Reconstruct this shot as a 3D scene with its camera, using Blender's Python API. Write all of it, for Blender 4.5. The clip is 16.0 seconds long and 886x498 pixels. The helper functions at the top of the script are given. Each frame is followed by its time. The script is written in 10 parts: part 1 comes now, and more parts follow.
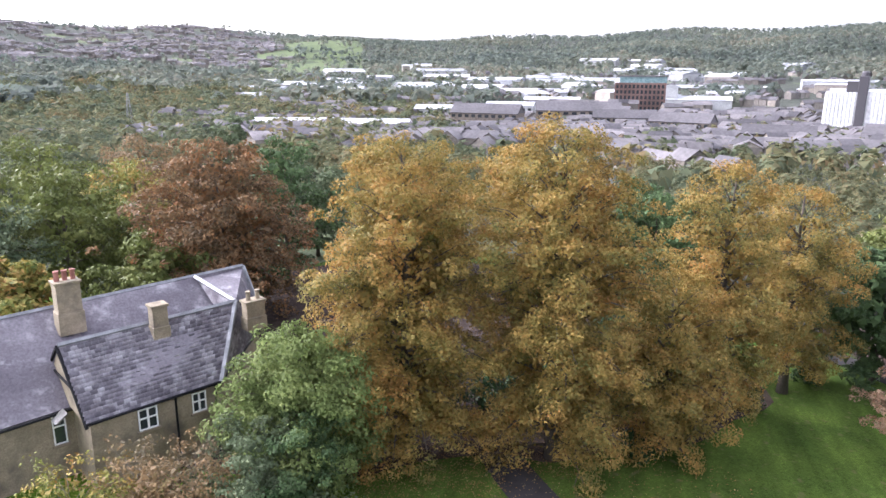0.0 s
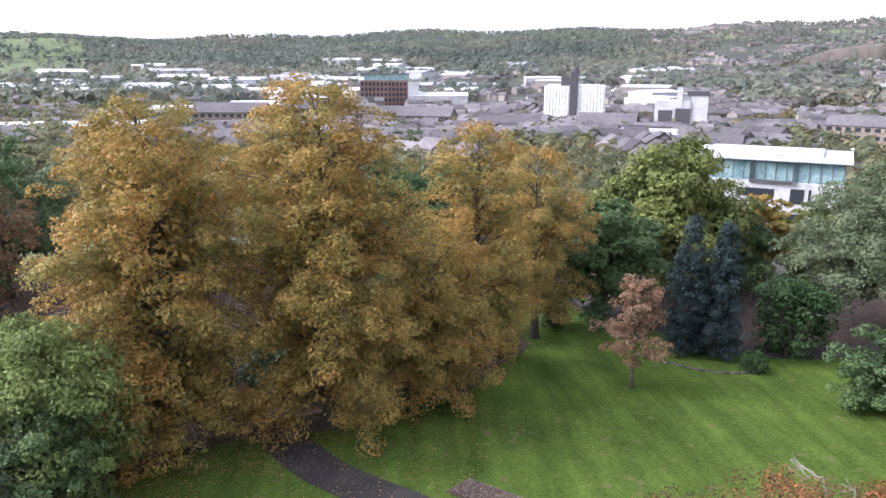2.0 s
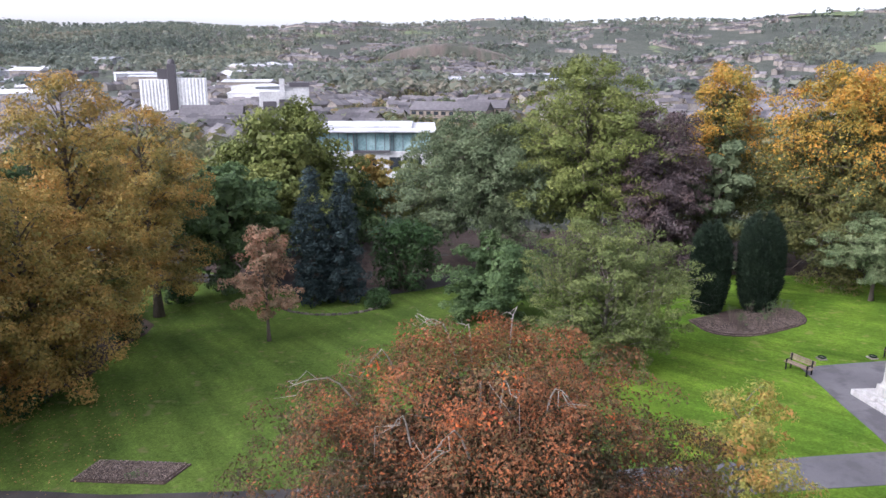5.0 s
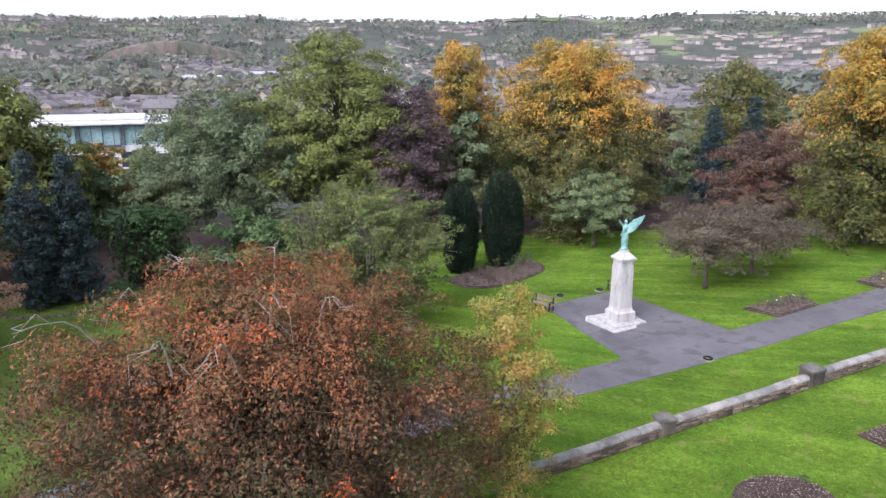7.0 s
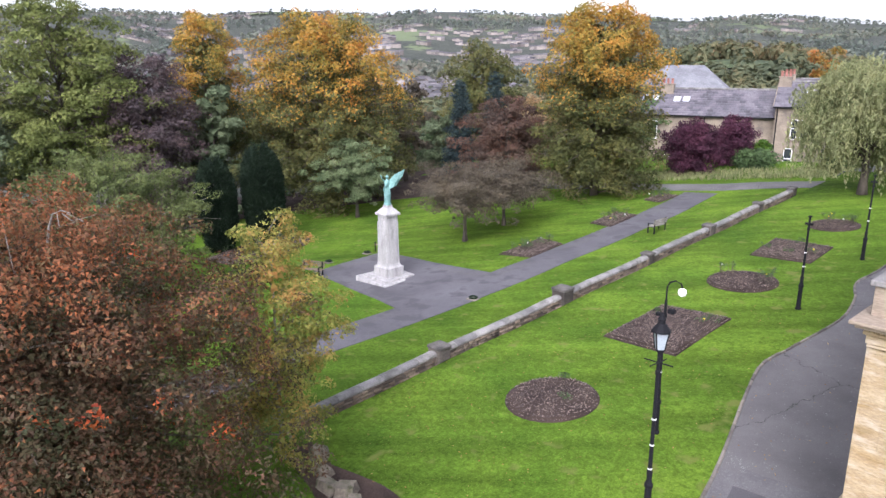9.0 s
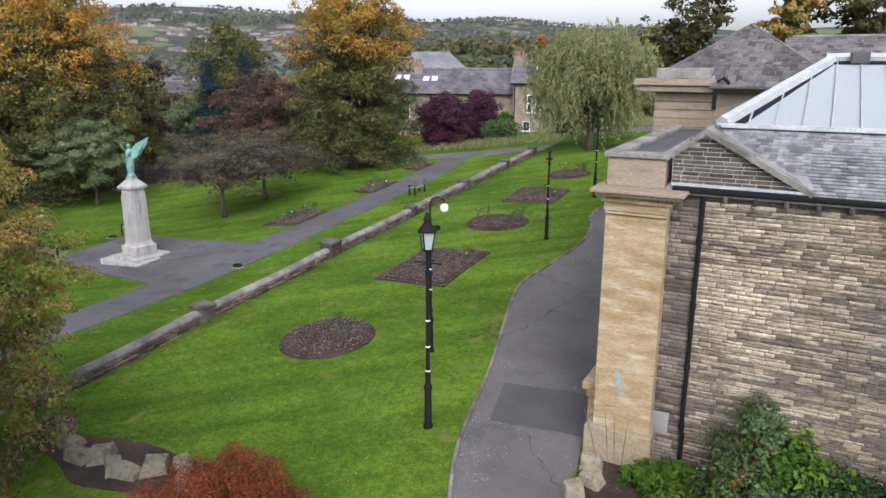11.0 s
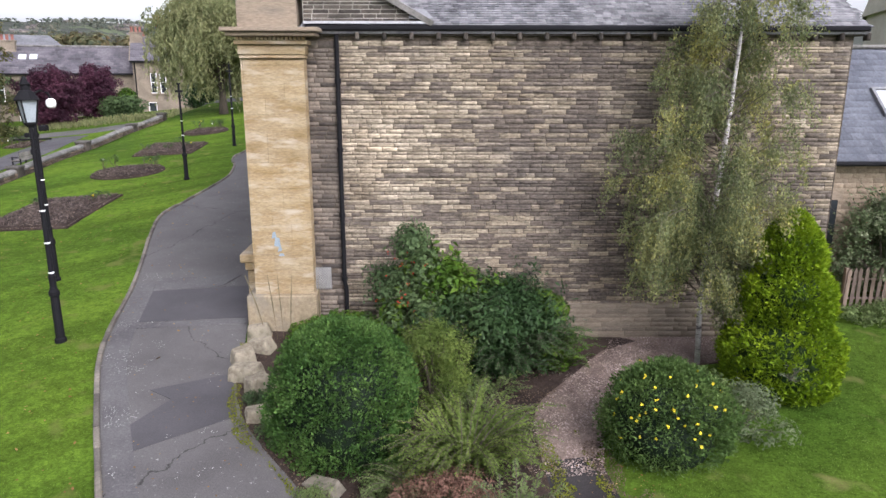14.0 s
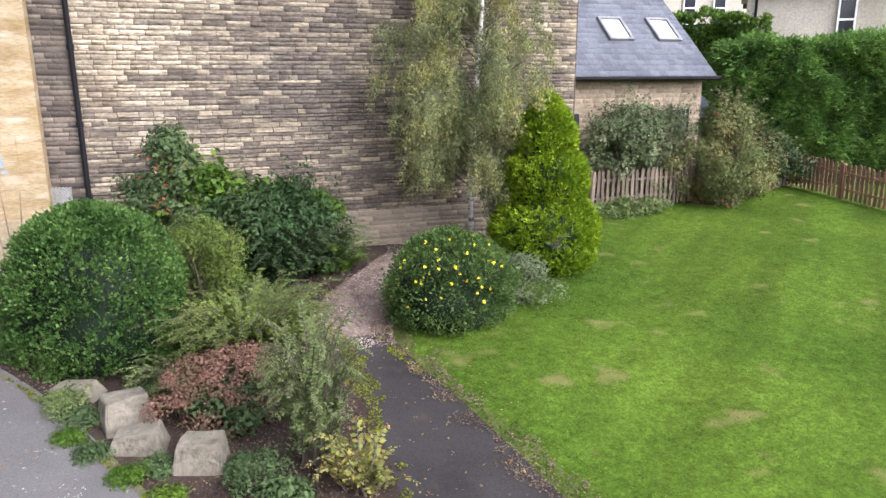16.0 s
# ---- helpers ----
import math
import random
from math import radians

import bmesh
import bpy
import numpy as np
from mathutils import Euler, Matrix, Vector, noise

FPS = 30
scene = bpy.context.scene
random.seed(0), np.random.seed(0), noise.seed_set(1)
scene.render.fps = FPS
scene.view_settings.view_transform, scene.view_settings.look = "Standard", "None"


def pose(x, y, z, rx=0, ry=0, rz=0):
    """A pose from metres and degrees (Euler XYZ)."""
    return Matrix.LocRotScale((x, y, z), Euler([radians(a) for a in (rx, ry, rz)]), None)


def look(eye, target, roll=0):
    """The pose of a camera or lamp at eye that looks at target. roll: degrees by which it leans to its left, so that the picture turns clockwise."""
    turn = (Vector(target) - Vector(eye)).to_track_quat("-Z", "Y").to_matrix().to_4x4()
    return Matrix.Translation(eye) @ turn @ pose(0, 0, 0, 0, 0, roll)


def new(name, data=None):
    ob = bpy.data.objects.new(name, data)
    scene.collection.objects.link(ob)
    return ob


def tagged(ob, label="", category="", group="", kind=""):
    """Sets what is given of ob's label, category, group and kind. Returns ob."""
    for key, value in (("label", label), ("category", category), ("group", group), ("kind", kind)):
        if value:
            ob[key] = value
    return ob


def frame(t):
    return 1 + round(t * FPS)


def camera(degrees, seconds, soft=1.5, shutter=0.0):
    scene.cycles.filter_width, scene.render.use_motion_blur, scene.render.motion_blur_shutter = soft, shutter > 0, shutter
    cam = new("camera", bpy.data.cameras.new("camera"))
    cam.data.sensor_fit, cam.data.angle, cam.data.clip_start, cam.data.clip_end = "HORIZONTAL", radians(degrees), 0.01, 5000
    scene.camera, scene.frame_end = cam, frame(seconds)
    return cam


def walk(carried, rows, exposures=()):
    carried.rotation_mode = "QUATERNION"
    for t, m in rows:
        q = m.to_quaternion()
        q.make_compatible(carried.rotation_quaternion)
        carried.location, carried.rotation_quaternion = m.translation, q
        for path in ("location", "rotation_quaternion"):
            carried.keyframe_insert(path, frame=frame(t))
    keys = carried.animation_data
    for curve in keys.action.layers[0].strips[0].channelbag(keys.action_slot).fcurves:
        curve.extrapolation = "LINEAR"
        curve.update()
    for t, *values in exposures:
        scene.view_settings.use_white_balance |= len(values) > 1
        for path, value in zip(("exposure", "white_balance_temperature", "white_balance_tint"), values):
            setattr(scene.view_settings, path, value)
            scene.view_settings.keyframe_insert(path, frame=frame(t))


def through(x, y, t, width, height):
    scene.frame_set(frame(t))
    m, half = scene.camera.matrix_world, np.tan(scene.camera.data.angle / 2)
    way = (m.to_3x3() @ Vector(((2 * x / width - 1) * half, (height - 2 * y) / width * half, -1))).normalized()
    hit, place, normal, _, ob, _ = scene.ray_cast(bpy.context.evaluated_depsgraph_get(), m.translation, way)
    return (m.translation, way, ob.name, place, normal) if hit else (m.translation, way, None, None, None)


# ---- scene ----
cam = camera(64.3, 16.0)
PATH = [
    (0, (1.640, -1.709, 19.732), (-11.547, -15.925, 14.831), 0.32),
    (0.5, (1.552, -1.708, 19.189), (-12.796, -14.759, 14.309), 0.14),
    (1, (1.521, -1.769, 18.646), (-13.900, -13.540, 13.784), 0.05),
    (1.5, (1.540, -1.813, 18.105), (-14.850, -12.195, 13.247), 0.03),
    (2, (1.571, -1.813, 17.567), (-15.669, -10.707, 12.701), 0.01),
    (2.5, (1.591, -1.774, 17.033), (-16.368, -9.098, 12.150), 0.03),
    (3, (1.623, -1.802, 16.505), (-16.926, -7.452, 11.603), 0.09),
    (3.5, (1.656, -1.688, 15.982), (-17.321, -5.659, 11.075), -0.01),
    (4, (1.593, -1.663, 15.465), (-17.662, -3.903, 10.541), -0.08),
    (6.5, (1.538, -1.767, 12.876), (-16.842, 4.392, 7.952), 0.10),
    (7, (1.609, -1.816, 12.349), (-16.142, 5.964, 7.412), -0.01),
    (7.5, (1.601, -1.723, 11.819), (-15.438, 7.506, 6.868), -0.28),
    (8, (1.578, -1.723, 11.287), (-14.608, 8.910, 6.289), -0.13),
    (8.5, (1.538, -1.729, 10.762), (-13.673, 10.244, 5.733), -0.11),
    (9, (1.519, -1.756, 10.244), (-12.607, 11.469, 5.189), 0.00),
    (11.5, (1.579, -1.697, 7.687), (-5.911, 16.141, 2.618), 0.12),
    (12, (1.592, -1.726, 7.181), (-4.391, 16.678, 2.130), 0.13),
    (12.5, (1.618, -1.756, 6.673), (-2.827, 17.086, 1.650), 0.14),
    (13, (1.633, -1.750, 6.163), (-1.231, 17.406, 1.177), 0.11),
    (13.5, (1.613, -1.760, 5.647), (0.390, 17.584, 0.715), 0.09),
    (14, (1.630, -1.742, 5.133), (1.976, 17.648, 0.241), 0.03),
    (14.5, (1.614, -1.761, 4.632), (3.574, 17.544, -0.214), 0.02),
    (15, (1.614, -1.788, 4.139), (5.126, 17.302, -0.679), -0.13),
    (15.5, (1.588, -1.801, 3.651), (6.665, 16.935, -1.161), -0.14),
    (16, (1.589, -1.786, 3.157), (8.179, 16.479, -1.633), -0.24),
]
EXPOSURES = [(t, stops, 5880 if t < 10 else 6060, 21.5 if t < 10 else 15 if t < 12 else 19) for t, stops in ((0, 0.6), (2.5, 0.3), (3.5, 0.1), (4, 0.07), (7, 0.06), (9, 0.03), (11.5, -0.65), (12.5, -0.68), (13.5, -0.5), (14.5, -0.26), (15.5, 0.06), (16, 0.14))]
walk(cam, [(t, look(eye, target, roll)) for t, eye, target, roll in PATH], EXPOSURES)

# ---- world and light ----
world = bpy.data.worlds.new("overcast_sky")
scene.world = world
world.use_nodes = True
wn, wl = world.node_tree.nodes, world.node_tree.links
sky = wn.new("ShaderNodeTexSky")
sky.sky_type, sky.sun_disc = "NISHITA", False
sky.sun_elevation, sky.sun_rotation = radians(40), radians(150)
sky.dust_density, sky.air_density, sky.ozone_density = 4.0, 1.0, 1.0
grey = wn.new("ShaderNodeHueSaturation")
grey.inputs["Saturation"].default_value = 0.24
grey.inputs["Value"].default_value = 3.2
wl.new(sky.outputs["Color"], grey.inputs["Color"])
wl.new(grey.outputs["Color"], wn["Background"].inputs["Color"])
wn["Background"].inputs["Strength"].default_value = 0.15
sun = new("sun", bpy.data.lights.new("sun", "SUN"))
sun.data.energy, sun.data.angle, sun.data.color = 1.4, radians(25), (1.0, 0.98, 0.95)
sun.matrix_world = look((30, -52, 50), (0, 0, 0))

# ---- materials ----
MATS = {}


def node_mat(name):
    m = bpy.data.materials.new(name)
    m.use_nodes = True
    nt = m.node_tree
    return m, nt.nodes, nt.links, nt.nodes["Principled BSDF"]


def ramp_of(nodes, stops):
    r = nodes.new("ShaderNodeValToRGB")
    while len(r.color_ramp.elements) < len(stops):
        r.color_ramp.elements.new(0.5)
    for el, (at, col) in zip(r.color_ramp.elements, stops):
        el.position, el.color = at, (*col, 1)
    return r


def noise_of(nodes, links, coord, scale, detail=4.0, rough=0.55):
    n = nodes.new("ShaderNodeTexNoise")
    n.inputs["Scale"].default_value, n.inputs["Detail"].default_value, n.inputs["Roughness"].default_value = scale, detail, rough
    links.new(coord, n.inputs["Vector"])
    return n


def mixed(nodes, links, kind, fac, a, b):
    m = nodes.new("ShaderNodeMix")
    m.data_type, m.blend_type = "RGBA", kind
    for sock, v in ((m.inputs["Factor"], fac), (m.inputs["A"], a), (m.inputs["B"], b)):
        if isinstance(v, bpy.types.NodeSocket):
            links.new(v, sock)
        elif isinstance(v, (int, float)):
            sock.default_value = v
        else:
            sock.default_value = (*v, 1)
    return m.outputs["Result"]


def scaled(nodes, links, v, mul, add=0.0):
    m = nodes.new("ShaderNodeMath")
    m.operation = "MULTIPLY_ADD"
    links.new(v, m.inputs[0])
    m.inputs[1].default_value, m.inputs[2].default_value = mul, add
    return m.outputs[0]


def surf(name, c1, c2, scale=1.0, fine=30.0, rough=0.85, bump=0.3, dist=0.01, metal=0.0, rand="", vary=0.25, stain=None, stain_scale=0.5, stain_at=(0.5, 0.7), spec=0.4, squash=(1, 1, 1), patchy=0.0):
    """A surface of two colours mottled at two sizes, with bump; rand: 'island' or 'object' varies piece by piece; stain: a third colour in patches."""
    m, n, l, p = node_mat(name)
    tc = n.new("ShaderNodeNewGeometry")
    mp = n.new("ShaderNodeMapping")
    mp.inputs["Scale"].default_value = squash
    l.new(tc.outputs["Position"], mp.inputs["Vector"])
    co = mp.outputs["Vector"]
    big, small = noise_of(n, l, co, scale), noise_of(n, l, co, fine, 6.0, 0.65)
    r = ramp_of(n, [(0.35, c1), (0.65, c2)])
    l.new(big.outputs["Fac"], r.inputs["Fac"])
    col = r.outputs["Color"]
    g = ramp_of(n, [(0.3, (0.62, 0.62, 0.62)), (0.7, (1.25, 1.25, 1.25))])
    l.new(small.outputs["Fac"], g.inputs["Fac"])
    col = mixed(n, l, "MULTIPLY", 0.8, col, g.outputs["Color"])
    if rand:
        if rand == "island":
            src = n.new("ShaderNodeNewGeometry").outputs["Random Per Island"]
        else:
            src = n.new("ShaderNodeObjectInfo").outputs["Random"]
        v = ramp_of(n, [(0.0, (1 - vary * 1.6, 1 - vary * 1.6, 1 - vary * 1.55)), (0.5, (1, 1, 1)), (1.0, (1 + vary, 1 + vary * 0.9, 1 + vary * 0.75))])
        l.new(src, v.inputs["Fac"])
        col = mixed(n, l, "MULTIPLY", 1.0, col, v.outputs["Color"])
    if stain:
        s = noise_of(n, l, co, stain_scale, 6.0, 0.62)
        f = ramp_of(n, [(stain_at[0], (0, 0, 0)), (stain_at[1], (1, 1, 1))])
        if rand and patchy:
            sh = n.new("ShaderNodeMath")
            sh.operation = "MULTIPLY_ADD"
            l.new(src, sh.inputs[0])
            sh.inputs[1].default_value = patchy
            l.new(scaled(n, l, s.outputs["Fac"], 1.0, -patchy / 2), sh.inputs[2])
            l.new(sh.outputs[0], f.inputs["Fac"])
        else:
            l.new(s.outputs["Fac"], f.inputs["Fac"])
        col = mixed(n, l, "MIX", f.outputs["Color"], col, stain)
    l.new(col, p.inputs["Base Color"])
    p.inputs["Roughness"].default_value, p.inputs["Metallic"].default_value = rough, metal
    p.inputs["Specular IOR Level"].default_value = spec
    if bump:
        b = n.new("ShaderNodeBump")
        b.inputs["Strength"].default_value, b.inputs["Distance"].default_value = bump, dist
        l.new(small.outputs["Fac"], b.inputs["Height"])
        l.new(b.outputs["Normal"], p.inputs["Normal"])
    MATS[name] = m
    return m


def leafy(name, cols, clump=0.5, rough=0.55, through=0.22, spec=0.12):
    """Leaves: colours drift from clump to clump and vary from leaf to leaf; some light passes through."""
    m, n, l, p = node_mat(name)
    tc = n.new("ShaderNodeNewGeometry")
    big = noise_of(n, l, tc.outputs["Position"], clump, 3.0)
    isl = n.new("ShaderNodeNewGeometry").outputs["Random Per Island"]
    add = n.new("ShaderNodeMath")
    add.operation = "MULTIPLY_ADD"
    l.new(isl, add.inputs[0])
    add.inputs[1].default_value = 0.34
    l.new(scaled(n, l, big.outputs["Fac"], 1.5, -0.42), add.inputs[2])
    k = len(cols) - 1
    r = ramp_of(n, [(0.12 + 0.76 * i / k, c) for i, c in enumerate(cols)])
    l.new(add.outputs[0], r.inputs["Fac"])
    wn2 = n.new("ShaderNodeTexWhiteNoise")
    wn2.noise_dimensions = "1D"
    l.new(isl, wn2.inputs["W"])
    v = ramp_of(n, [(0.0, (0.72, 0.72, 0.72)), (1.0, (1.25, 1.25, 1.25))])
    l.new(wn2.outputs["Value"], v.inputs["Fac"])
    col = mixed(n, l, "MULTIPLY", 1.0, r.outputs["Color"], v.outputs["Color"])
    l.new(col, p.inputs["Base Color"])
    p.inputs["Roughness"].default_value, p.inputs["Specular IOR Level"].default_value = rough, spec
    tr = n.new("ShaderNodeBsdfTranslucent")
    l.new(col, tr.inputs["Color"])
    mx = n.new("ShaderNodeMixShader")
    mx.inputs["Fac"].default_value = through
    l.new(p.outputs["BSDF"], mx.inputs[1])
    l.new(tr.outputs["BSDF"], mx.inputs[2])
    l.new(mx.outputs["Shader"], n["Material Output"].inputs["Surface"])
    MATS[name] = m
    return m


def plain(name, col, rough=0.5, metal=0.0, spec=0.5):
    return surf(name, [c * 0.9 for c in col], [c * 1.08 for c in col], 3.0, 60.0, rough, 0.05, 0.002, metal, spec=spec)


# ---- mesh helpers ----
def thing(name, at=(0, 0, 0), label="", category="", group="", kind="", rz=0.0):
    """An Empty at the base of a thing, to hold its parts."""
    ob = new(name)
    ob.empty_display_size = 0.2
    ob.matrix_basis = pose(*at, 0, 0, rz)
    return tagged(ob, label, category, group, kind)


def link_mesh(name, me, mat, parent=None):
    ob = new(name, me)
    if mat and not me.materials:
        me.materials.append(mat)
    if parent:
        ob.parent = parent
    return ob


def part(name, bm, mat, parent=None, label="", smooth=False):
    """Links a bmesh as one mesh object under a thing or a part."""
    me = bpy.data.meshes.new(name)
    bm.normal_update()
    bm.to_mesh(me)
    bm.free()
    if smooth:
        me.polygons.foreach_set("use_smooth", [True] * len(me.polygons))
    ob = link_mesh(name, me, mat, parent)
    return tagged(ob, label)


def box(bm, lo, hi, bevel=0.0):
    """A box between two corners."""
    c = [(a + b) / 2 for a, b in zip(lo, hi)]
    s = [abs(b - a) for a, b in zip(lo, hi)]
    g = bmesh.ops.create_cube(bm, size=1.0, matrix=Matrix.LocRotScale(c, None, s))
    if bevel:
        es = list({e for v in g["verts"] for e in v.link_edges})
        bmesh.ops.bevel(bm, geom=es, offset=bevel, segments=1, affect="EDGES")
    return bm


def boxes(*pairs, bevel=0.0):
    bm = bmesh.new()
    for lo, hi in pairs:
        box(bm, lo, hi, bevel)
    return bm


def prism(bm, outline, z0, z1):
    """A closed outline in x and y, raised from z0 to z1."""
    lo = [bm.verts.new((x, y, z0)) for x, y in outline]
    hi = [bm.verts.new((x, y, z1)) for x, y in outline]
    n = len(outline)
    bm.faces.new(hi)
    bm.faces.new(lo[::-1])
    for i in range(n):
        bm.faces.new((lo[i], lo[(i + 1) % n], hi[(i + 1) % n], hi[i]))
    bmesh.ops.recalc_face_normals(bm, faces=bm.faces)
    return bm


def slab(bm, pts, thick):
    """A flat polygon given by its corners in space, thickened downward along its normal."""
    pts = [Vector(p) for p in pts]
    nrm = (pts[1] - pts[0]).cross(pts[2] - pts[0]).normalized()
    if nrm.z < 0:
        pts, nrm = pts[::-1], -nrm
    hi = [bm.verts.new(p) for p in pts]
    lo = [bm.verts.new(p - nrm * thick) for p in pts]
    n = len(pts)
    bm.faces.new(hi)
    bm.faces.new(lo[::-1])
    for i in range(n):
        bm.faces.new((lo[i], lo[(i + 1) % n], hi[(i + 1) % n], hi[i]))
    return bm


def lathe(bm, profile, seg=16, at=(0, 0, 0)):
    """A turned solid from (radius, height) pairs."""
    rings = []
    for r, z in profile:
        rings.append([bm.verts.new((at[0] + r * math.cos(2 * math.pi * i / seg), at[1] + r * math.sin(2 * math.pi * i / seg), at[2] + z)) for i in range(seg)])
    for a, b in zip(rings, rings[1:]):
        for i in range(seg):
            bm.faces.new((a[i], a[(i + 1) % seg], b[(i + 1) % seg], b[i]))
    bm.faces.new(rings[-1])
    bm.faces.new(rings[0][::-1])
    return bm


def tube(bm, pts, radii, seg=6):
    """A bent tapering tube through points."""
    pts = [Vector(p) for p in pts]
    rings = []
    for i, p in enumerate(pts):
        d = (pts[min(i + 1, len(pts) - 1)] - pts[max(i - 1, 0)]).normalized()
        u = d.orthogonal().normalized()
        w = d.cross(u)
        rings.append([bm.verts.new(p + (u * math.cos(2 * math.pi * k / seg) + w * math.sin(2 * math.pi * k / seg)) * radii[i]) for k in range(seg)])
    for a, b in zip(rings, rings[1:]):
        off = min(range(seg), key=lambda o: (a[0].co - b[o].co).length)
        for k in range(seg):
            bm.faces.new((a[k], a[(k + 1) % seg], b[(k + 1 + off) % seg], b[(k + off) % seg]))
    bm.faces.new(rings[-1])
    bm.faces.new(rings[0][::-1])
    return bm


def quads_mesh(name, verts, mat, parent=None, faces=None, k=4):
    """A mesh from an array of faces' corners, k by k (or with given faces)."""
    me = bpy.data.meshes.new(name)
    verts = np.asarray(verts, np.float32).reshape(-1, 3)
    if faces is None:
        faces = np.arange(len(verts), dtype=np.int32).reshape(-1, k)
    faces = np.asarray(faces, np.int32)
    me.vertices.add(len(verts))
    me.vertices.foreach_set("co", verts.ravel())
    me.loops.add(faces.size)
    me.loops.foreach_set("vertex_index", faces.ravel())
    me.polygons.add(len(faces))
    me.polygons.foreach_set("loop_start", np.arange(0, faces.size, faces.shape[1], dtype=np.int32))
    me.update(calc_edges=True)
    return link_mesh(name, me, mat, parent)


def unit(v):
    return v / np.maximum(np.linalg.norm(v, axis=-1, keepdims=True), 1e-9)


def leaf_quads(rng, centres, normals, size, slim=0.55, droop=0.0, three=False):
    """Kite-shaped leaves at the given centres, turned at random about their normals."""
    n = len(centres)
    nrm = unit(normals)
    ref = unit(rng.normal(size=(n, 3)) + np.array([0, 0, -droop]))
    u = unit(ref - nrm * (ref * nrm).sum(1, keepdims=True))
    v = np.cross(nrm, u)
    L = (size * rng.uniform(0.65, 1.3, n))[:, None]
    bend = nrm * L * 0.12
    if three:
        return np.stack([centres - u * L * 0.45 - v * L * slim * 0.6, centres + u * L * 0.6 - bend, centres - u * L * 0.45 + v * L * slim * 0.6], 1).reshape(-1, 3)
    a, c = centres - u * L * 0.5 - bend, centres + u * L * 0.5 - bend
    b, d = centres + v * L * slim * 0.5 + u * L * 0.05, centres - v * L * slim * 0.5 + u * L * 0.05
    return np.stack([a, b, c, d], 1).reshape(-1, 3)


def smooth(a, b, x):
    t = np.clip((x - a) / (b - a), 0.0, 1.0)
    return t * t * (3 - 2 * t)


# ---- the lie of the land ----
CX, CY = 1.65, -1.7
SKYLINE = ((-180, 3.0), (-40, 2.6), (0, 2.3), (15, 2.6), (24, 3.1), (33, 3.5), (42, 3.8), (57, 3.8), (70, 3.55), (80, 3.7), (97, 3.3), (112, 3.1), (119, 2.95), (132, 2.45), (143, 2.3), (150, 2.8), (156, 3.05), (180, 3.1))


def ground_z(x, y):
    """Height of the ground at x, y (arrays or numbers)."""
    x, y = np.asarray(x, float), np.asarray(y, float)
    up = 0.072 * (y - 11.3) + 0.05 * np.minimum(x + 5.6, 0) - 0.35 * smooth(-1.5, 1.5, x)
    up = np.where(y < -8, 0.072 * (-8 - 11.3) + 0.05 * np.minimum(x + 5.6, 0) - 0.35 * smooth(-1.5, 1.5, x), up)
    d = y - 22
    low = -1.5 + 0.075 * (x + 22.6) + np.where(d > 0, 0.075, 0.012) * d
    low = np.maximum(low, -4.2 + 0.0 * x)
    w = np.where(y > 8, smooth(-16.25, -16.6, x), smooth(-8, -22, x))
    w = np.where((y > 3) & (y <= 8), smooth(3, 8, y) * smooth(-16.25, -16.6, x) + (1 - smooth(3, 8, y)) * smooth(-8, -22, x), w)
    park = up + (low - up) * w
    # the valley beyond the park
    r = np.hypot(x - CX, y - CY)
    b = np.degrees(np.arctan2(-(x - CX), y - CY))
    far = np.interp(r, (70, 120, 250, 350, 500, 700, 1000, 1500, 2200, 3000), (-4.2, -9, -13, -15, -20, -14, -2, 26, 66, 110))
    rise = -0.5 + np.interp(b, [s[0] for s in SKYLINE], [s[1] for s in SKYLINE])
    top = 16 + np.tan(np.radians(rise)) * 3600
    k = smooth(1300, 3600, r)
    far = far * (1 - k) + top * k
    far = far + smooth(900, 2000, r) * 14 * np.sin(b * 0.35 + r * 0.0035) * np.sin(b * 0.17 - r * 0.0021)
    far = np.where(r > 3700, top - (r - 3700) * 0.12, far)
    # a near wooded hill to the north-west
    far = far + 27 * np.exp(-(((b - 25) / 13.0) ** 2)) * np.exp(-(((r - 340) / 85.0) ** 2)) * smooth(120, 260, r)
    valley = smooth(58, 85, -x) + smooth(62, 100, y) * smooth(15, -15, x)
    valley = np.clip(np.maximum(valley, smooth(140, 400, r)), 0, 1)
    swell = 0.03 * np.sin(x * 0.9 + 0.7 * np.sin(y * 0.4)) * np.sin(y * 0.75 + 0.5 * np.sin(x * 0.5)) * (r < 80)
    return park * (1 - valley) + far * valley + swell


def gz(x, y):
    return float(ground_z(x, y))

# ---- the materials of the place ----


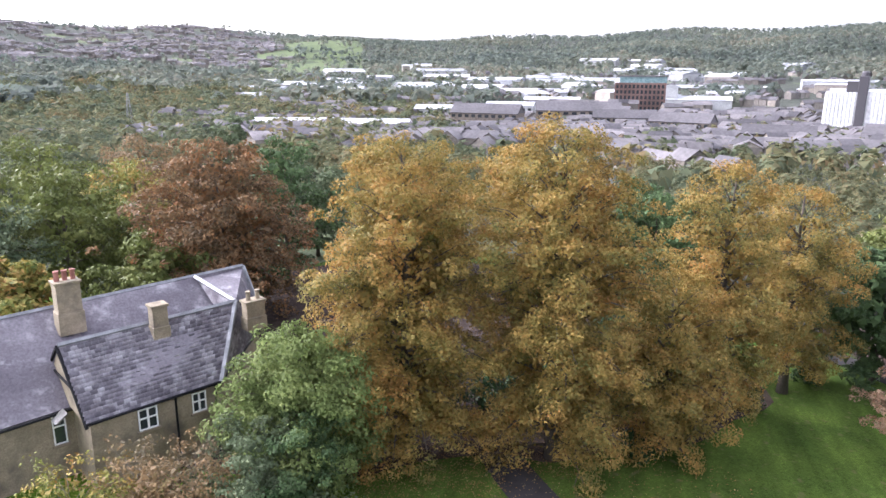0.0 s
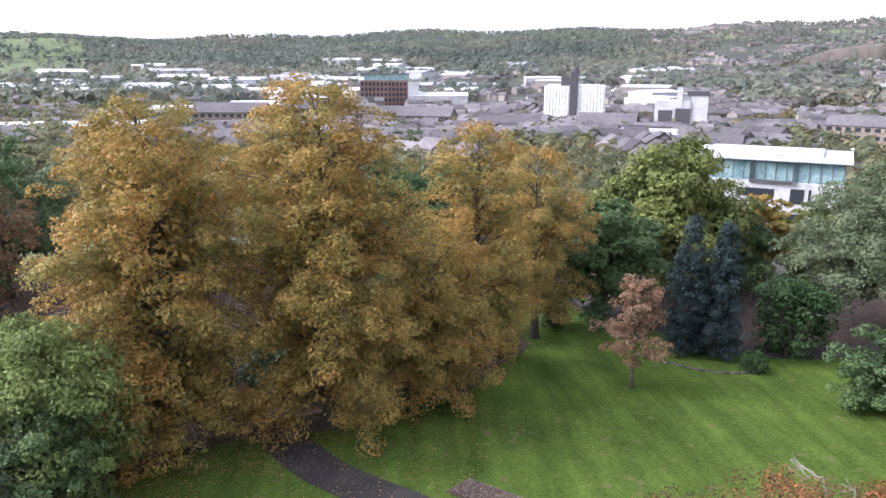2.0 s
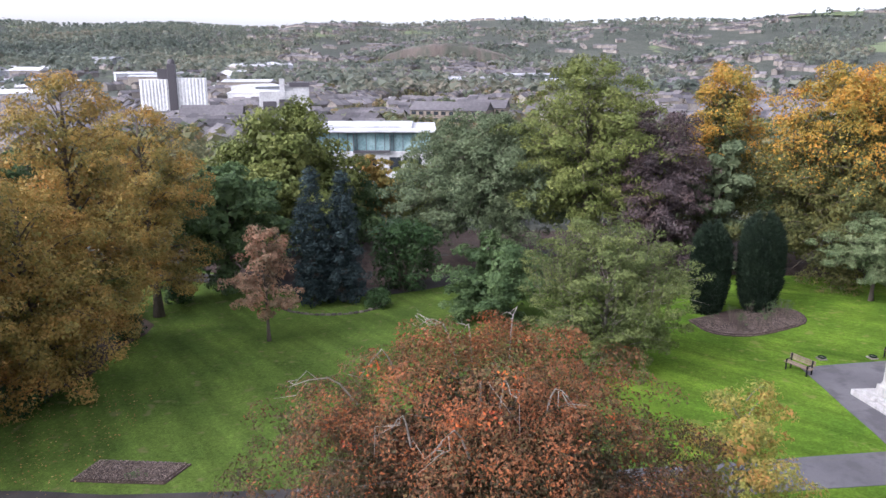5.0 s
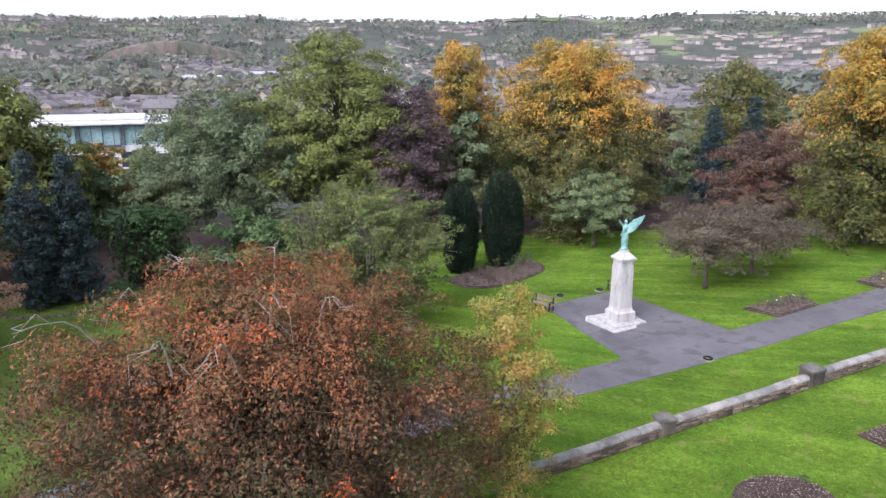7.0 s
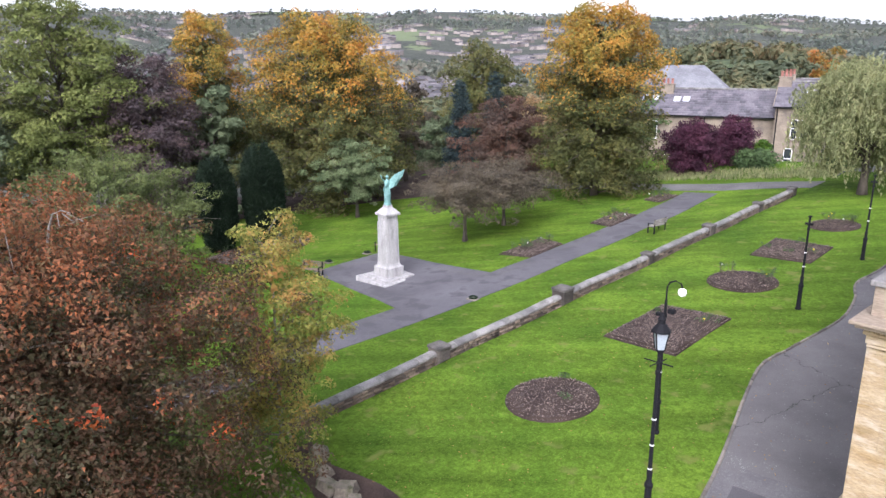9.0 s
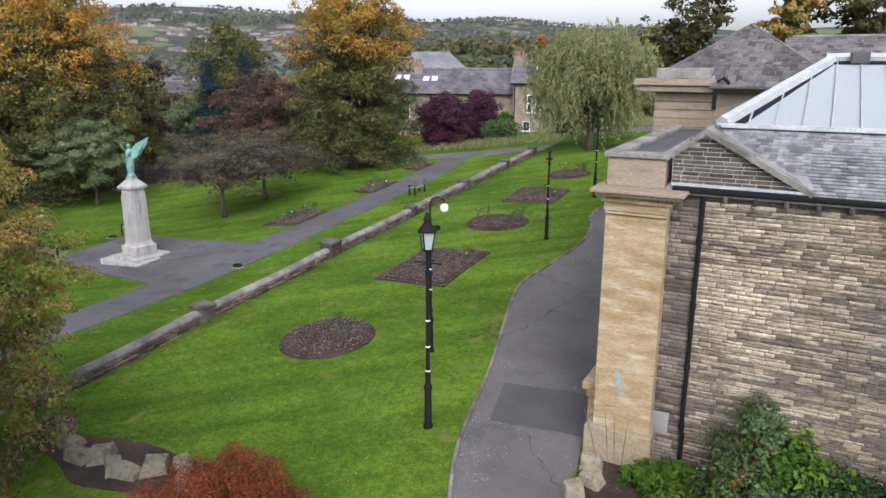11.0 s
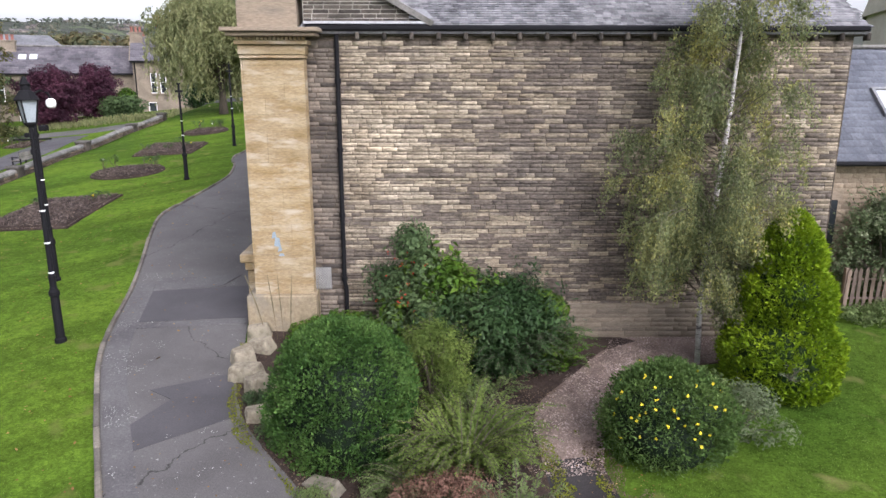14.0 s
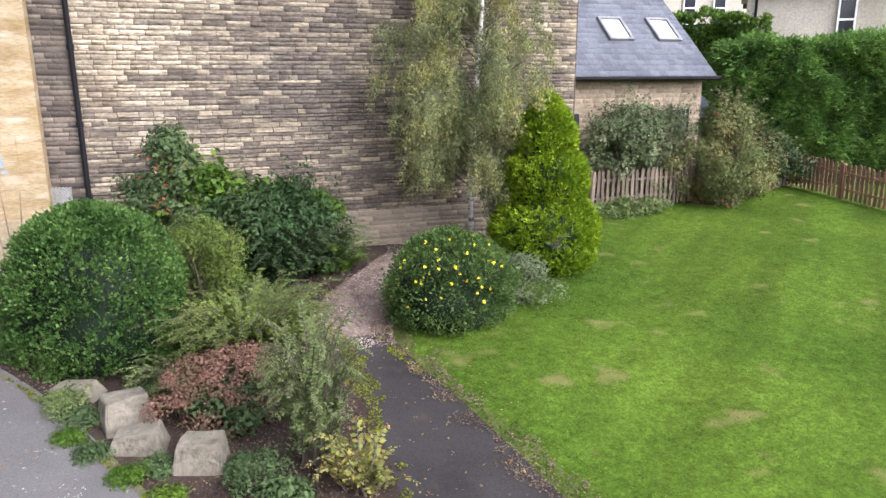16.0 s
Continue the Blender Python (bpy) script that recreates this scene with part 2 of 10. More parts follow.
def turf(name, dark, light, dry, turn):
    """Mown turf: soft patches, streaks along the mowing, fine grain and a few dry spots."""
    m, n, l, p = node_mat(name)
    pos = n.new("ShaderNodeNewGeometry").outputs["Position"]
    tn, mp = n.new("ShaderNodeMapping"), n.new("ShaderNodeMapping")
    tn.inputs["Rotation"].default_value = (0, 0, radians(turn))
    mp.inputs["Scale"].default_value = (1.0, 0.07, 1)
    l.new(pos, tn.inputs["Vector"])
    l.new(tn.outputs["Vector"], mp.inputs["Vector"])
    big, streak = noise_of(n, l, pos, 0.28, 4.0), noise_of(n, l, mp.outputs["Vector"], 1.0, 3.0)
    tuft = noise_of(n, l, pos, 9.0, 3.0, 0.6)
    mid, fine, spots = noise_of(n, l, pos, 3.5, 4.0, 0.6), noise_of(n, l, pos, 26.0, 5.0, 0.7), noise_of(n, l, pos, 1.3, 2.0, 0.5)
    r = ramp_of(n, [(0.32, dark), (0.68, light)])
    l.new(big.outputs["Fac"], r.inputs["Fac"])
    col = r.outputs["Color"]
    for src, lo, hi in ((streak, 0.74, 1.27), (mid, 0.8, 1.2), (tuft, 0.74, 1.26), (fine, 0.58, 1.42)):
        g = ramp_of(n, [(0.3, (lo, lo, lo)), (0.7, (hi, hi, hi * 0.97))])
        l.new(src.outputs["Fac"], g.inputs["Fac"])
        col = mixed(n, l, "MULTIPLY", 1.0, col, g.outputs["Color"])
    f = ramp_of(n, [(0.62, (0, 0, 0)), (0.72, (0.8, 0.8, 0.8))])
    l.new(spots.outputs["Fac"], f.inputs["Fac"])
    col = mixed(n, l, "MIX", f.outputs["Color"], col, dry)
    l.new(col, p.inputs["Base Color"])
    p.inputs["Roughness"].default_value, p.inputs["Specular IOR Level"].default_value = 0.95, 0.04
    b = n.new("ShaderNodeBump")
    b.inputs["Strength"].default_value, b.inputs["Distance"].default_value = 0.8, 0.03
    l.new(fine.outputs["Fac"], b.inputs["Height"])
    l.new(b.outputs["Normal"], p.inputs["Normal"])
    return m


LAWN = turf("lawn_grass", (0.047, 0.092, 0.011), (0.089, 0.146, 0.017), (0.12, 0.135, 0.036), 50)
GARDENLAWN = turf("garden_lawn_grass", (0.038, 0.075, 0.0095), (0.073, 0.12, 0.0155), (0.16, 0.15, 0.055), 50)
WESTLAWN = turf("lower_lawn_grass", (0.042, 0.071, 0.015), (0.069, 0.106, 0.021), (0.1, 0.1, 0.04), 60)
# greyed and lightened: some aerial haze is mixed into the hill's colour
HILL = surf("far_hillside", (0.05, 0.056, 0.046), (0.072, 0.078, 0.062), 0.01, 0.12, 0.95, 0.6, 4.0, spec=0.1, stain=(0.115, 0.14, 0.075), stain_scale=0.003, stain_at=(0.57, 0.59))
ASPHALT = surf("worn_asphalt", (0.088, 0.0835, 0.081), (0.135, 0.129, 0.125), 0.45, 55.0, 0.85, 0.35, 0.006, stain=(0.3, 0.29, 0.285), stain_scale=13.0, stain_at=(0.64, 0.72), spec=0.25)
PATCH = surf("dark_asphalt_patch", (0.056, 0.053, 0.056), (0.078, 0.074, 0.077), 0.8, 60.0, 0.8, 0.3, 0.005)
# dark tarmac; on the south path its darkness includes the trees' shade
DARKPATH = surf("dark_damp_tarmac", (0.027, 0.0245, 0.0245), (0.052, 0.048, 0.047), 0.5, 40.0, 0.9, 0.3, 0.006, stain=(0.06, 0.045, 0.034), stain_scale=1.6, stain_at=(0.6, 0.75), spec=0.12)
GRAVEL = surf("pale_gravel", (0.115, 0.083, 0.067), (0.2, 0.15, 0.123), 1.0, 45.0, 0.95, 0.9, 0.02)
SOIL = surf("bed_soil", (0.034, 0.024, 0.02), (0.066, 0.047, 0.038), 1.2, 18.0, 0.97, 1.0, 0.05, spec=0.15)
MULCH = surf("bark_mulch", (0.1, 0.077, 0.065), (0.215, 0.172, 0.148), 3.0, 25.0, 0.95, 0.9, 0.03, rand="island", vary=0.5)
KERB = surf("kerb_stone", (0.115, 0.103, 0.085), (0.19, 0.171, 0.143), 1.5, 25.0, 0.9, 0.4, 0.01, rand="object", vary=0.3)


def sooty_stone(name, rand, pale=((0.29, 0.24, 0.172), (0.42, 0.365, 0.275)), soot=(0.074, 0.063, 0.058), shift=0.0):
    """Buff coursed stone, clean beside the pilaster, blackened in long level smears further along and cleaner again past the middle, with a level stain at head height."""
    m, n, l, p = node_mat(name)
    geo = n.new("ShaderNodeNewGeometry")
    pos = geo.outputs["Position"]
    src = geo.outputs["Random Per Island"] if rand == "island" else n.new("ShaderNodeObjectInfo").outputs["Random"]

    def stretched(sx, sz, scale, detail, rough=0.6):
        mp = n.new("ShaderNodeMapping")
        mp.inputs["Scale"].default_value = (sx, 1, sz)
        l.new(pos, mp.inputs["Vector"])
        return noise_of(n, l, mp.outputs["Vector"], scale, detail, rough)

    body, smear, course = stretched(1, 1, 0.7, 4.0), stretched(0.55, 1.0, 0.55, 5.0, 0.62), stretched(0.3, 5.5, 1.3, 3.0)
    fine, streak = stretched(0.7, 1.6, 16.0, 5.0, 0.7), stretched(1.0, 9.0, 3.0, 4.0, 0.65)
    r = ramp_of(n, [(0.35, pale[0]), (0.65, pale[1])])
    l.new(body.outputs["Fac"], r.inputs["Fac"])
    col = r.outputs["Color"]
    v = ramp_of(n, [(0.0, (0.68, 0.67, 0.66)), (0.5, (1, 1, 1)), (0.82, (1.1, 1.08, 1.04)), (1.0, (1.38, 1.36, 1.32))])
    l.new(src, v.inputs["Fac"])
    col = mixed(n, l, "MULTIPLY", 1.0, col, v.outputs["Color"])
    sep = n.new("ShaderNodeSeparateXYZ")
    l.new(pos, sep.inputs[0])
    mr = n.new("ShaderNodeMapRange")
    mr.inputs["From Min"].default_value, mr.inputs["From Max"].default_value = 0.7, 3.4
    l.new(sep.outputs["X"], mr.inputs["Value"])
    clean = n.new("ShaderNodeMapRange")
    clean.inputs["From Min"].default_value, clean.inputs["From Max"].default_value = 4.4, 6.4
    clean.inputs["To Max"].default_value = -0.09
    l.new(sep.outputs["X"], clean.inputs["Value"])
    zone = n.new("ShaderNodeMath")
    l.new(scaled(n, l, mr.outputs["Result"], 0.2, shift), zone.inputs[0])
    l.new(clean.outputs["Result"], zone.inputs[1])
    level = n.new("ShaderNodeMath")
    level.operation = "SUBTRACT"
    level.inputs[1].default_value = 2.3
    l.new(sep.outputs["Z"], level.inputs[0])
    away = n.new("ShaderNodeMath")
    away.operation = "ABSOLUTE"
    l.new(level.outputs[0], away.inputs[0])
    stain = n.new("ShaderNodeMapRange")
    stain.inputs["From Min"].default_value, stain.inputs["From Max"].default_value = 0.15, 1.0
    stain.inputs["To Min"].default_value, stain.inputs["To Max"].default_value = 0.16, 0.0
    l.new(away.outputs[0], stain.inputs["Value"])
    band = n.new("ShaderNodeMath")
    band.operation = "MULTIPLY_ADD"
    l.new(stain.outputs["Result"], band.inputs[0])
    l.new(mr.outputs["Result"], band.inputs[1])
    l.new(zone.outputs[0], band.inputs[2])
    total = band.outputs[0]
    for s, k in ((smear.outputs["Fac"], 1.0), (course.outputs["Fac"], 0.5), (src, 0.66), (streak.outputs["Fac"], 0.25)):
        add = n.new("ShaderNodeMath")
        add.operation = "MULTIPLY_ADD"
        l.new(s, add.inputs[0])
        add.inputs[1].default_value = k
        l.new(total, add.inputs[2])
        total = add.outputs[0]
    f = ramp_of(n, [(0.0, (0, 0, 0)), (1.0, (0.88, 0.88, 0.88))])
    l.new(scaled(n, l, total, 4.6, -5.66), f.inputs["Fac"])
    col = mixed(n, l, "MIX", f.outputs["Color"], col, soot)
    col = mixed(n, l, "MULTIPLY", 0.4, col, v.outputs["Color"])
    for s, lo, hi in ((fine, 0.52, 1.4), (streak, 0.56, 1.36)):
        g = ramp_of(n, [(0.36, (lo, lo, lo)), (0.64, (hi, hi, hi))])
        l.new(s.outputs["Fac"], g.inputs["Fac"])
        col = mixed(n, l, "MULTIPLY", 0.85, col, g.outputs["Color"])
    l.new(col, p.inputs["Base Color"])
    p.inputs["Roughness"].default_value, p.inputs["Specular IOR Level"].default_value = 0.93, 0.2
    b = n.new("ShaderNodeBump")
    b.inputs["Strength"].default_value, b.inputs["Distance"].default_value = 0.8, 0.014
    l.new(streak.outputs["Fac"], b.inputs["Height"])
    l.new(b.outputs["Normal"], p.inputs["Normal"])
    return m


STONE, STONE_I = sooty_stone("buff_coursed_stone", "object"), sooty_stone("buff_coursed_stone_rest", "island")
JOINT = sooty_stone("weathered_pointing", "object", ((0.11, 0.09, 0.07), (0.17, 0.14, 0.107)), (0.03, 0.026, 0.024), 0.05)
PALEJOINT = surf("pale_pointing", (0.3, 0.28, 0.24), (0.42, 0.395, 0.35), 1.5, 30.0, 0.95, 0.4, 0.01)
BROWNSLATE = surf("brownish_slate", (0.085, 0.078, 0.08), (0.145, 0.135, 0.137), 1.0, 18.0, 0.8, 0.4, 0.008, spec=0.15, rand="island", vary=0.3, stain=(0.22, 0.212, 0.205), stain_scale=5.0, stain_at=(0.58, 0.72))
BUFF = surf("clean_buff_stone", (0.25, 0.2, 0.142), (0.32, 0.263, 0.19), 0.6, 22.0, 0.92, 0.5, 0.012, rand="island", vary=0.1, spec=0.2)
MORTAR = surf("dark_mortar", (0.055, 0.047, 0.04), (0.095, 0.083, 0.07), 1.5, 30.0, 0.95, 0.4, 0.01)
ASHLAR = surf("golden_ashlar", (0.25, 0.175, 0.08), (0.365, 0.29, 0.18), 1.3, 14.0, 0.85, 0.35, 0.01, rand="object", vary=0.05, stain=(0.42, 0.36, 0.27), stain_scale=1.5, stain_at=(0.52, 0.68), squash=(0.9, 0.9, 3.2))
ASHGREY = surf("weathered_ashlar", (0.2, 0.16, 0.115), (0.29, 0.235, 0.17), 0.9, 16.0, 0.88, 0.35, 0.01, stain=(0.1, 0.085, 0.075), stain_scale=0.9, stain_at=(0.55, 0.75), squash=(0.6, 0.6, 3))
COPING = surf("grey_coping_stone", (0.13, 0.126, 0.117), (0.235, 0.226, 0.212), 1.1, 22.0, 0.92, 0.5, 0.012, rand="object", vary=0.2, stain=(0.07, 0.07, 0.058), stain_scale=1.7, stain_at=(0.5, 0.7))
RUBBLE = surf("dark_rubble", (0.081, 0.062, 0.046), (0.149, 0.118, 0.087), 1.2, 20.0, 0.95, 0.6, 0.02, rand="island", vary=0.35)
SLATE = surf("grey_slate", (0.13, 0.13, 0.138), (0.215, 0.215, 0.225), 1.4, 22.0, 0.75, 0.5, 0.01, spec=0.2, rand="island", vary=0.2, stain=(0.3, 0.3, 0.305), stain_scale=2.0, stain_at=(0.48, 0.78), patchy=0.2, squash=(1.5, 1, 0.5))
SLATE_O = surf("grey_slate_piece", (0.13, 0.13, 0.138), (0.215, 0.215, 0.225), 1.4, 22.0, 0.75, 0.5, 0.01, spec=0.2, rand="object", vary=0.2, stain=(0.3, 0.3, 0.305), stain_scale=2.0, stain_at=(0.48, 0.78), patchy=0.2, squash=(1.5, 1, 0.5))
BLUESLATE = surf("blue_grey_slate", (0.075, 0.083, 0.105), (0.115, 0.125, 0.15), 0.8, 14.0, 0.75, 0.3, 0.006, rand="island", vary=0.16)
PURPLESLATE = surf("purple_grey_slate", (0.125, 0.113, 0.127), (0.205, 0.19, 0.208), 0.45, 7.0, 0.85, 0.5, 0.02, rand="island", vary=0.24, spec=0.15, stain=(0.36, 0.35, 0.36), stain_scale=0.9, stain_at=(0.52, 0.74), patchy=0.22)
HALLSLATE = surf("pale_grey_slate", (0.13, 0.132, 0.14), (0.19, 0.192, 0.2), 0.5, 5.0, 0.85, 0.4, 0.02, spec=0.15)
LEAD = surf("lead_sheet", (0.16, 0.165, 0.17), (0.27, 0.275, 0.28), 1.5, 20.0, 0.5, 0.2, 0.005, 0.3)
ROOFGLASS = surf("frosted_roof_glass", (0.30, 0.33, 0.34), (0.325, 0.355, 0.365), 0.25, 300.0, 0.35, 0.02, 0.002, spec=0.25)
IRON = plain("black_painted_iron", (0.011, 0.011, 0.0125), 0.75, spec=0.12)
WHITE = plain("white_paint", (0.78, 0.78, 0.76), 0.45)
GLASS = plain("dark_window_glass", (0.03, 0.035, 0.04), 0.08, 0.0, 0.8)
LAMPGLASS = plain("milky_lamp_glass", (0.3, 0.34, 0.36), 0.15, 0.0, 0.6)
# pale base colour stands for the sky mirrored in the panes
ROOFPANE = plain("sky_lit_roof_pane", (0.55, 0.58, 0.6), 0.1, 0.0, 0.8)
MARBLE = surf("pale_memorial_stone", (0.29, 0.284, 0.27), (0.39, 0.382, 0.364), 1.2, 20.0, 0.85, 0.2, 0.006, stain=(0.2, 0.196, 0.185), stain_scale=2.0, stain_at=(0.5, 0.72), squash=(2, 2, 0.5), spec=0.2)
VERDIGRIS = surf("green_bronze", (0.09, 0.2, 0.18), (0.2, 0.36, 0.33), 3.0, 25.0, 0.6, 0.3, 0.01, 0.2)
BARK = surf("tree_bark", (0.055, 0.045, 0.035), (0.11, 0.09, 0.07), 2.0, 18.0, 0.95, 0.9, 0.03, squash=(1, 1, 0.3))
PALEBARK = surf("pale_bark", (0.14, 0.125, 0.105), (0.25, 0.225, 0.195), 3.0, 25.0, 0.9, 0.5, 0.02)
BIRCHBARK = surf("birch_bark", (0.3, 0.285, 0.265), (0.46, 0.44, 0.41), 3.0, 20.0, 0.8, 0.4, 0.01, stain=(0.06, 0.055, 0.05), stain_scale=4.0, stain_at=(0.56, 0.62), squash=(1, 1, 3))
REDFENCE = surf("red_brown_fence_wood", (0.15, 0.075, 0.05), (0.27, 0.15, 0.1), 1.5, 18.0, 0.85, 0.4, 0.006, rand="object", vary=0.25, squash=(1, 1, 0.2))
FENCEWOOD = surf("weathered_fence_wood", (0.1, 0.075, 0.055), (0.19, 0.147, 0.112), 1.5, 18.0, 0.85, 0.4, 0.006, rand="object", vary=0.22, squash=(1, 1, 0.2))
BENCHWOOD = surf("silvered_bench_wood", (0.16, 0.145, 0.125), (0.27, 0.25, 0.22), 2.0, 20.0, 0.85, 0.4, 0.006, squash=(0.3, 1, 1))
BOULDER = surf("pale_boulder", (0.145, 0.13, 0.1), (0.26, 0.234, 0.183), 3.0, 12.0, 0.92, 1.0, 0.05, stain=(0.1, 0.095, 0.06), stain_scale=3.0, stain_at=(0.52, 0.68))
BUFFROCK = surf("buff_rounded_rock", (0.21, 0.182, 0.13), (0.36, 0.318, 0.235), 3.0, 12.0, 0.92, 1.0, 0.05, stain=(0.12, 0.11, 0.07), stain_scale=3.0, stain_at=(0.54, 0.7))
ROCKEDGE = surf("mossy_edge_stone", (0.125, 0.107, 0.08), (0.22, 0.192, 0.148), 3.0, 12.0, 0.92, 1.0, 0.05, stain=(0.06, 0.065, 0.03), stain_scale=3.0, stain_at=(0.5, 0.66))
BRICKRED = surf("dark_red_brick", (0.12, 0.075, 0.062), (0.2, 0.125, 0.105), 0.05, 2.0, 0.9, 0.2, 0.02)
RENDERW = surf("white_render", (0.36, 0.36, 0.355), (0.46, 0.46, 0.45), 0.1, 1.2, 0.7, 0.05, 0.01)
TOWNSTONE = surf("town_stone", (0.145, 0.128, 0.112), (0.27, 0.245, 0.215), 0.02, 0.6, 0.9, 0.2, 0.05, rand="island", vary=0.3)
TOWNROOF = surf("town_slates", (0.075, 0.071, 0.074), (0.15, 0.141, 0.145), 0.02, 0.6, 0.9, 0.2, 0.05, spec=0.15, rand="island", vary=0.35)
SHEDROOF = surf("pale_metal_roof", (0.3, 0.31, 0.325), (0.44, 0.45, 0.465), 0.03, 0.5, 0.7, 0.1, 0.02, rand="object", vary=0.2)
TEALGLASS = surf("teal_glazing", (0.13, 0.22, 0.23), (0.26, 0.37, 0.37), 0.4, 3.0, 0.15, 0.0, 0.0, spec=0.7)
DARKCLAD = plain("dark_cladding", (0.06, 0.055, 0.06), 0.5)
POTRED = surf("red_chimney_pot", (0.2, 0.08, 0.06), (0.3, 0.13, 0.1), 2.0, 20.0, 0.85, 0.2, 0.01)
LV_OCHRE = leafy("ochre_leaves", [(0.122, 0.126, 0.04), (0.212, 0.168, 0.047), (0.298, 0.198, 0.055), (0.325, 0.17, 0.05)], 0.4, 0.55, 0.3)
LV_ORANGE = leafy("orange_gold_leaves", [(0.1, 0.11, 0.03), (0.22, 0.17, 0.034), (0.37, 0.205, 0.036), (0.37, 0.15, 0.03)], 0.3, 0.55, 0.3)
LV_GREEN = leafy("mid_green_leaves", [(0.04, 0.069, 0.029), (0.069, 0.11, 0.043), (0.106, 0.155, 0.06)], 0.5, 0.55, 0.28)
LV_GREYGREEN = leafy("grey_green_leaves", [(0.06, 0.084, 0.043), (0.097, 0.125, 0.066), (0.143, 0.173, 0.09)], 0.5, 0.6, 0.28)
LV_LIME = leafy("lime_green_leaves", [(0.066, 0.086, 0.022), (0.111, 0.132, 0.037), (0.167, 0.178, 0.052)], 0.4)
LV_RUST = leafy("rust_leaves", [(0.11, 0.095, 0.055), (0.18, 0.135, 0.075), (0.23, 0.15, 0.075), (0.2, 0.15, 0.065)], 0.5, 0.55, 0.3)
LV_OLIVE = leafy("olive_leaves", [(0.047, 0.058, 0.02), (0.081, 0.085, 0.027), (0.128, 0.115, 0.032)], 0.4)
LV_COPRED = leafy("copper_red_leaves", [(0.089, 0.068, 0.037), (0.145, 0.097, 0.05), (0.207, 0.119, 0.053), (0.249, 0.113, 0.042)], 0.4, 0.55, 0.3)
LV_SYC = leafy("sycamore_leaves", [(0.09, 0.125, 0.038), (0.148, 0.19, 0.06), (0.215, 0.25, 0.085)], 0.5, 0.55, 0.32)
LV_LEYL = leafy("conifer_hedge_sprays", [(0.046, 0.1, 0.022), (0.095, 0.185, 0.038), (0.18, 0.31, 0.062)], 1.2, 0.6, 0.35, spec=0.15)
LV_PHOTI = leafy("grey_and_green_shrub_leaves", [(0.055, 0.085, 0.034), (0.105, 0.142, 0.062), (0.24, 0.26, 0.165)], 4.0, 0.5, 0.25)
LV_TAN = leafy("olive_brown_shrub_leaves", [(0.065, 0.095, 0.034), (0.115, 0.148, 0.05), (0.19, 0.19, 0.075), (0.24, 0.18, 0.08)], 1.3, 0.55, 0.3)
LV_MOSS = leafy("yellow_green_moss", [(0.072, 0.088, 0.01), (0.12, 0.136, 0.013), (0.168, 0.168, 0.02)], 3.0, 0.9, 0.1)
LV_PEBBLE = leafy("pebbles", [(0.155, 0.115, 0.1), (0.265, 0.21, 0.186), (0.4, 0.335, 0.305)], 3.0, 0.9, 0.0)
CREAMSTONE = surf("cream_stone", (0.38, 0.345, 0.28), (0.47, 0.43, 0.36), 0.5, 14.0, 0.9, 0.3, 0.008)
LV_DEBRIS = leafy("dead_leaf_debris", [(0.07, 0.05, 0.036), (0.12, 0.088, 0.06), (0.2, 0.15, 0.1)], 3.0, 0.9, 0.0)
LV_FEATHER = leafy("feathery_shrub_leaves", [(0.072, 0.112, 0.024), (0.12, 0.17, 0.037), (0.182, 0.232, 0.054)], 1.5, 0.6, 0.35)
TERRSLATE = surf("sooty_slate", (0.085, 0.08, 0.09), (0.14, 0.132, 0.145), 0.45, 7.0, 0.85, 0.5, 0.02, rand="island", vary=0.2, spec=0.15)
LV_FLAME = leafy("flame_leaves", [(0.12, 0.12, 0.03), (0.28, 0.15, 0.035), (0.36, 0.11, 0.045)], 0.3, 0.55, 0.3)
SILOWHITE = surf("silo_white", (0.55, 0.55, 0.54), (0.66, 0.66, 0.65), 0.05, 0.6, 0.7, 0.05, 0.01)
LV_SPIKE = surf("dry_flower_spike", (0.1, 0.09, 0.05), (0.2, 0.16, 0.09), 8.0, 60.0, 0.9, 0.6, 0.01)
LV_YOUNG = leafy("young_tree_leaves", [(0.125, 0.155, 0.038), (0.19, 0.205, 0.046), (0.29, 0.235, 0.06), (0.37, 0.19, 0.065)], 0.9, 0.55, 0.35)
TERRSTONE = surf("weathered_terrace_stone", (0.17, 0.14, 0.105), (0.26, 0.215, 0.16), 0.9, 14.0, 0.9, 0.4, 0.012, stain=(0.09, 0.077, 0.065), stain_scale=0.7, stain_at=(0.52, 0.72))
PLINTH = surf("worn_plinth_stone", (0.18, 0.15, 0.113), (0.265, 0.225, 0.174), 0.8, 18.0, 0.93, 0.5, 0.012, rand="island", vary=0.14, spec=0.2, stain=(0.11, 0.095, 0.08), stain_scale=0.8, stain_at=(0.54, 0.7), squash=(0.6, 1, 2.5))
KNEEL = surf("sooty_coursed_stone", (0.045, 0.04, 0.035), (0.11, 0.096, 0.08), 1.2, 20.0, 0.95, 0.5, 0.012, rand="object", vary=0.3, spec=0.2)
LOWPATH = surf("damp_patched_tarmac", (0.08, 0.077, 0.082), (0.125, 0.121, 0.127), 0.4, 45.0, 0.85, 0.35, 0.006, stain=(0.068, 0.065, 0.069), stain_scale=0.8, stain_at=(0.48, 0.6), spec=0.25)
BASESTONE = surf("grey_buff_ashlar", (0.25, 0.2, 0.125), (0.33, 0.27, 0.18), 1.2, 16.0, 0.88, 0.3, 0.008, stain=(0.2, 0.18, 0.14), stain_scale=1.2, stain_at=(0.52, 0.7))
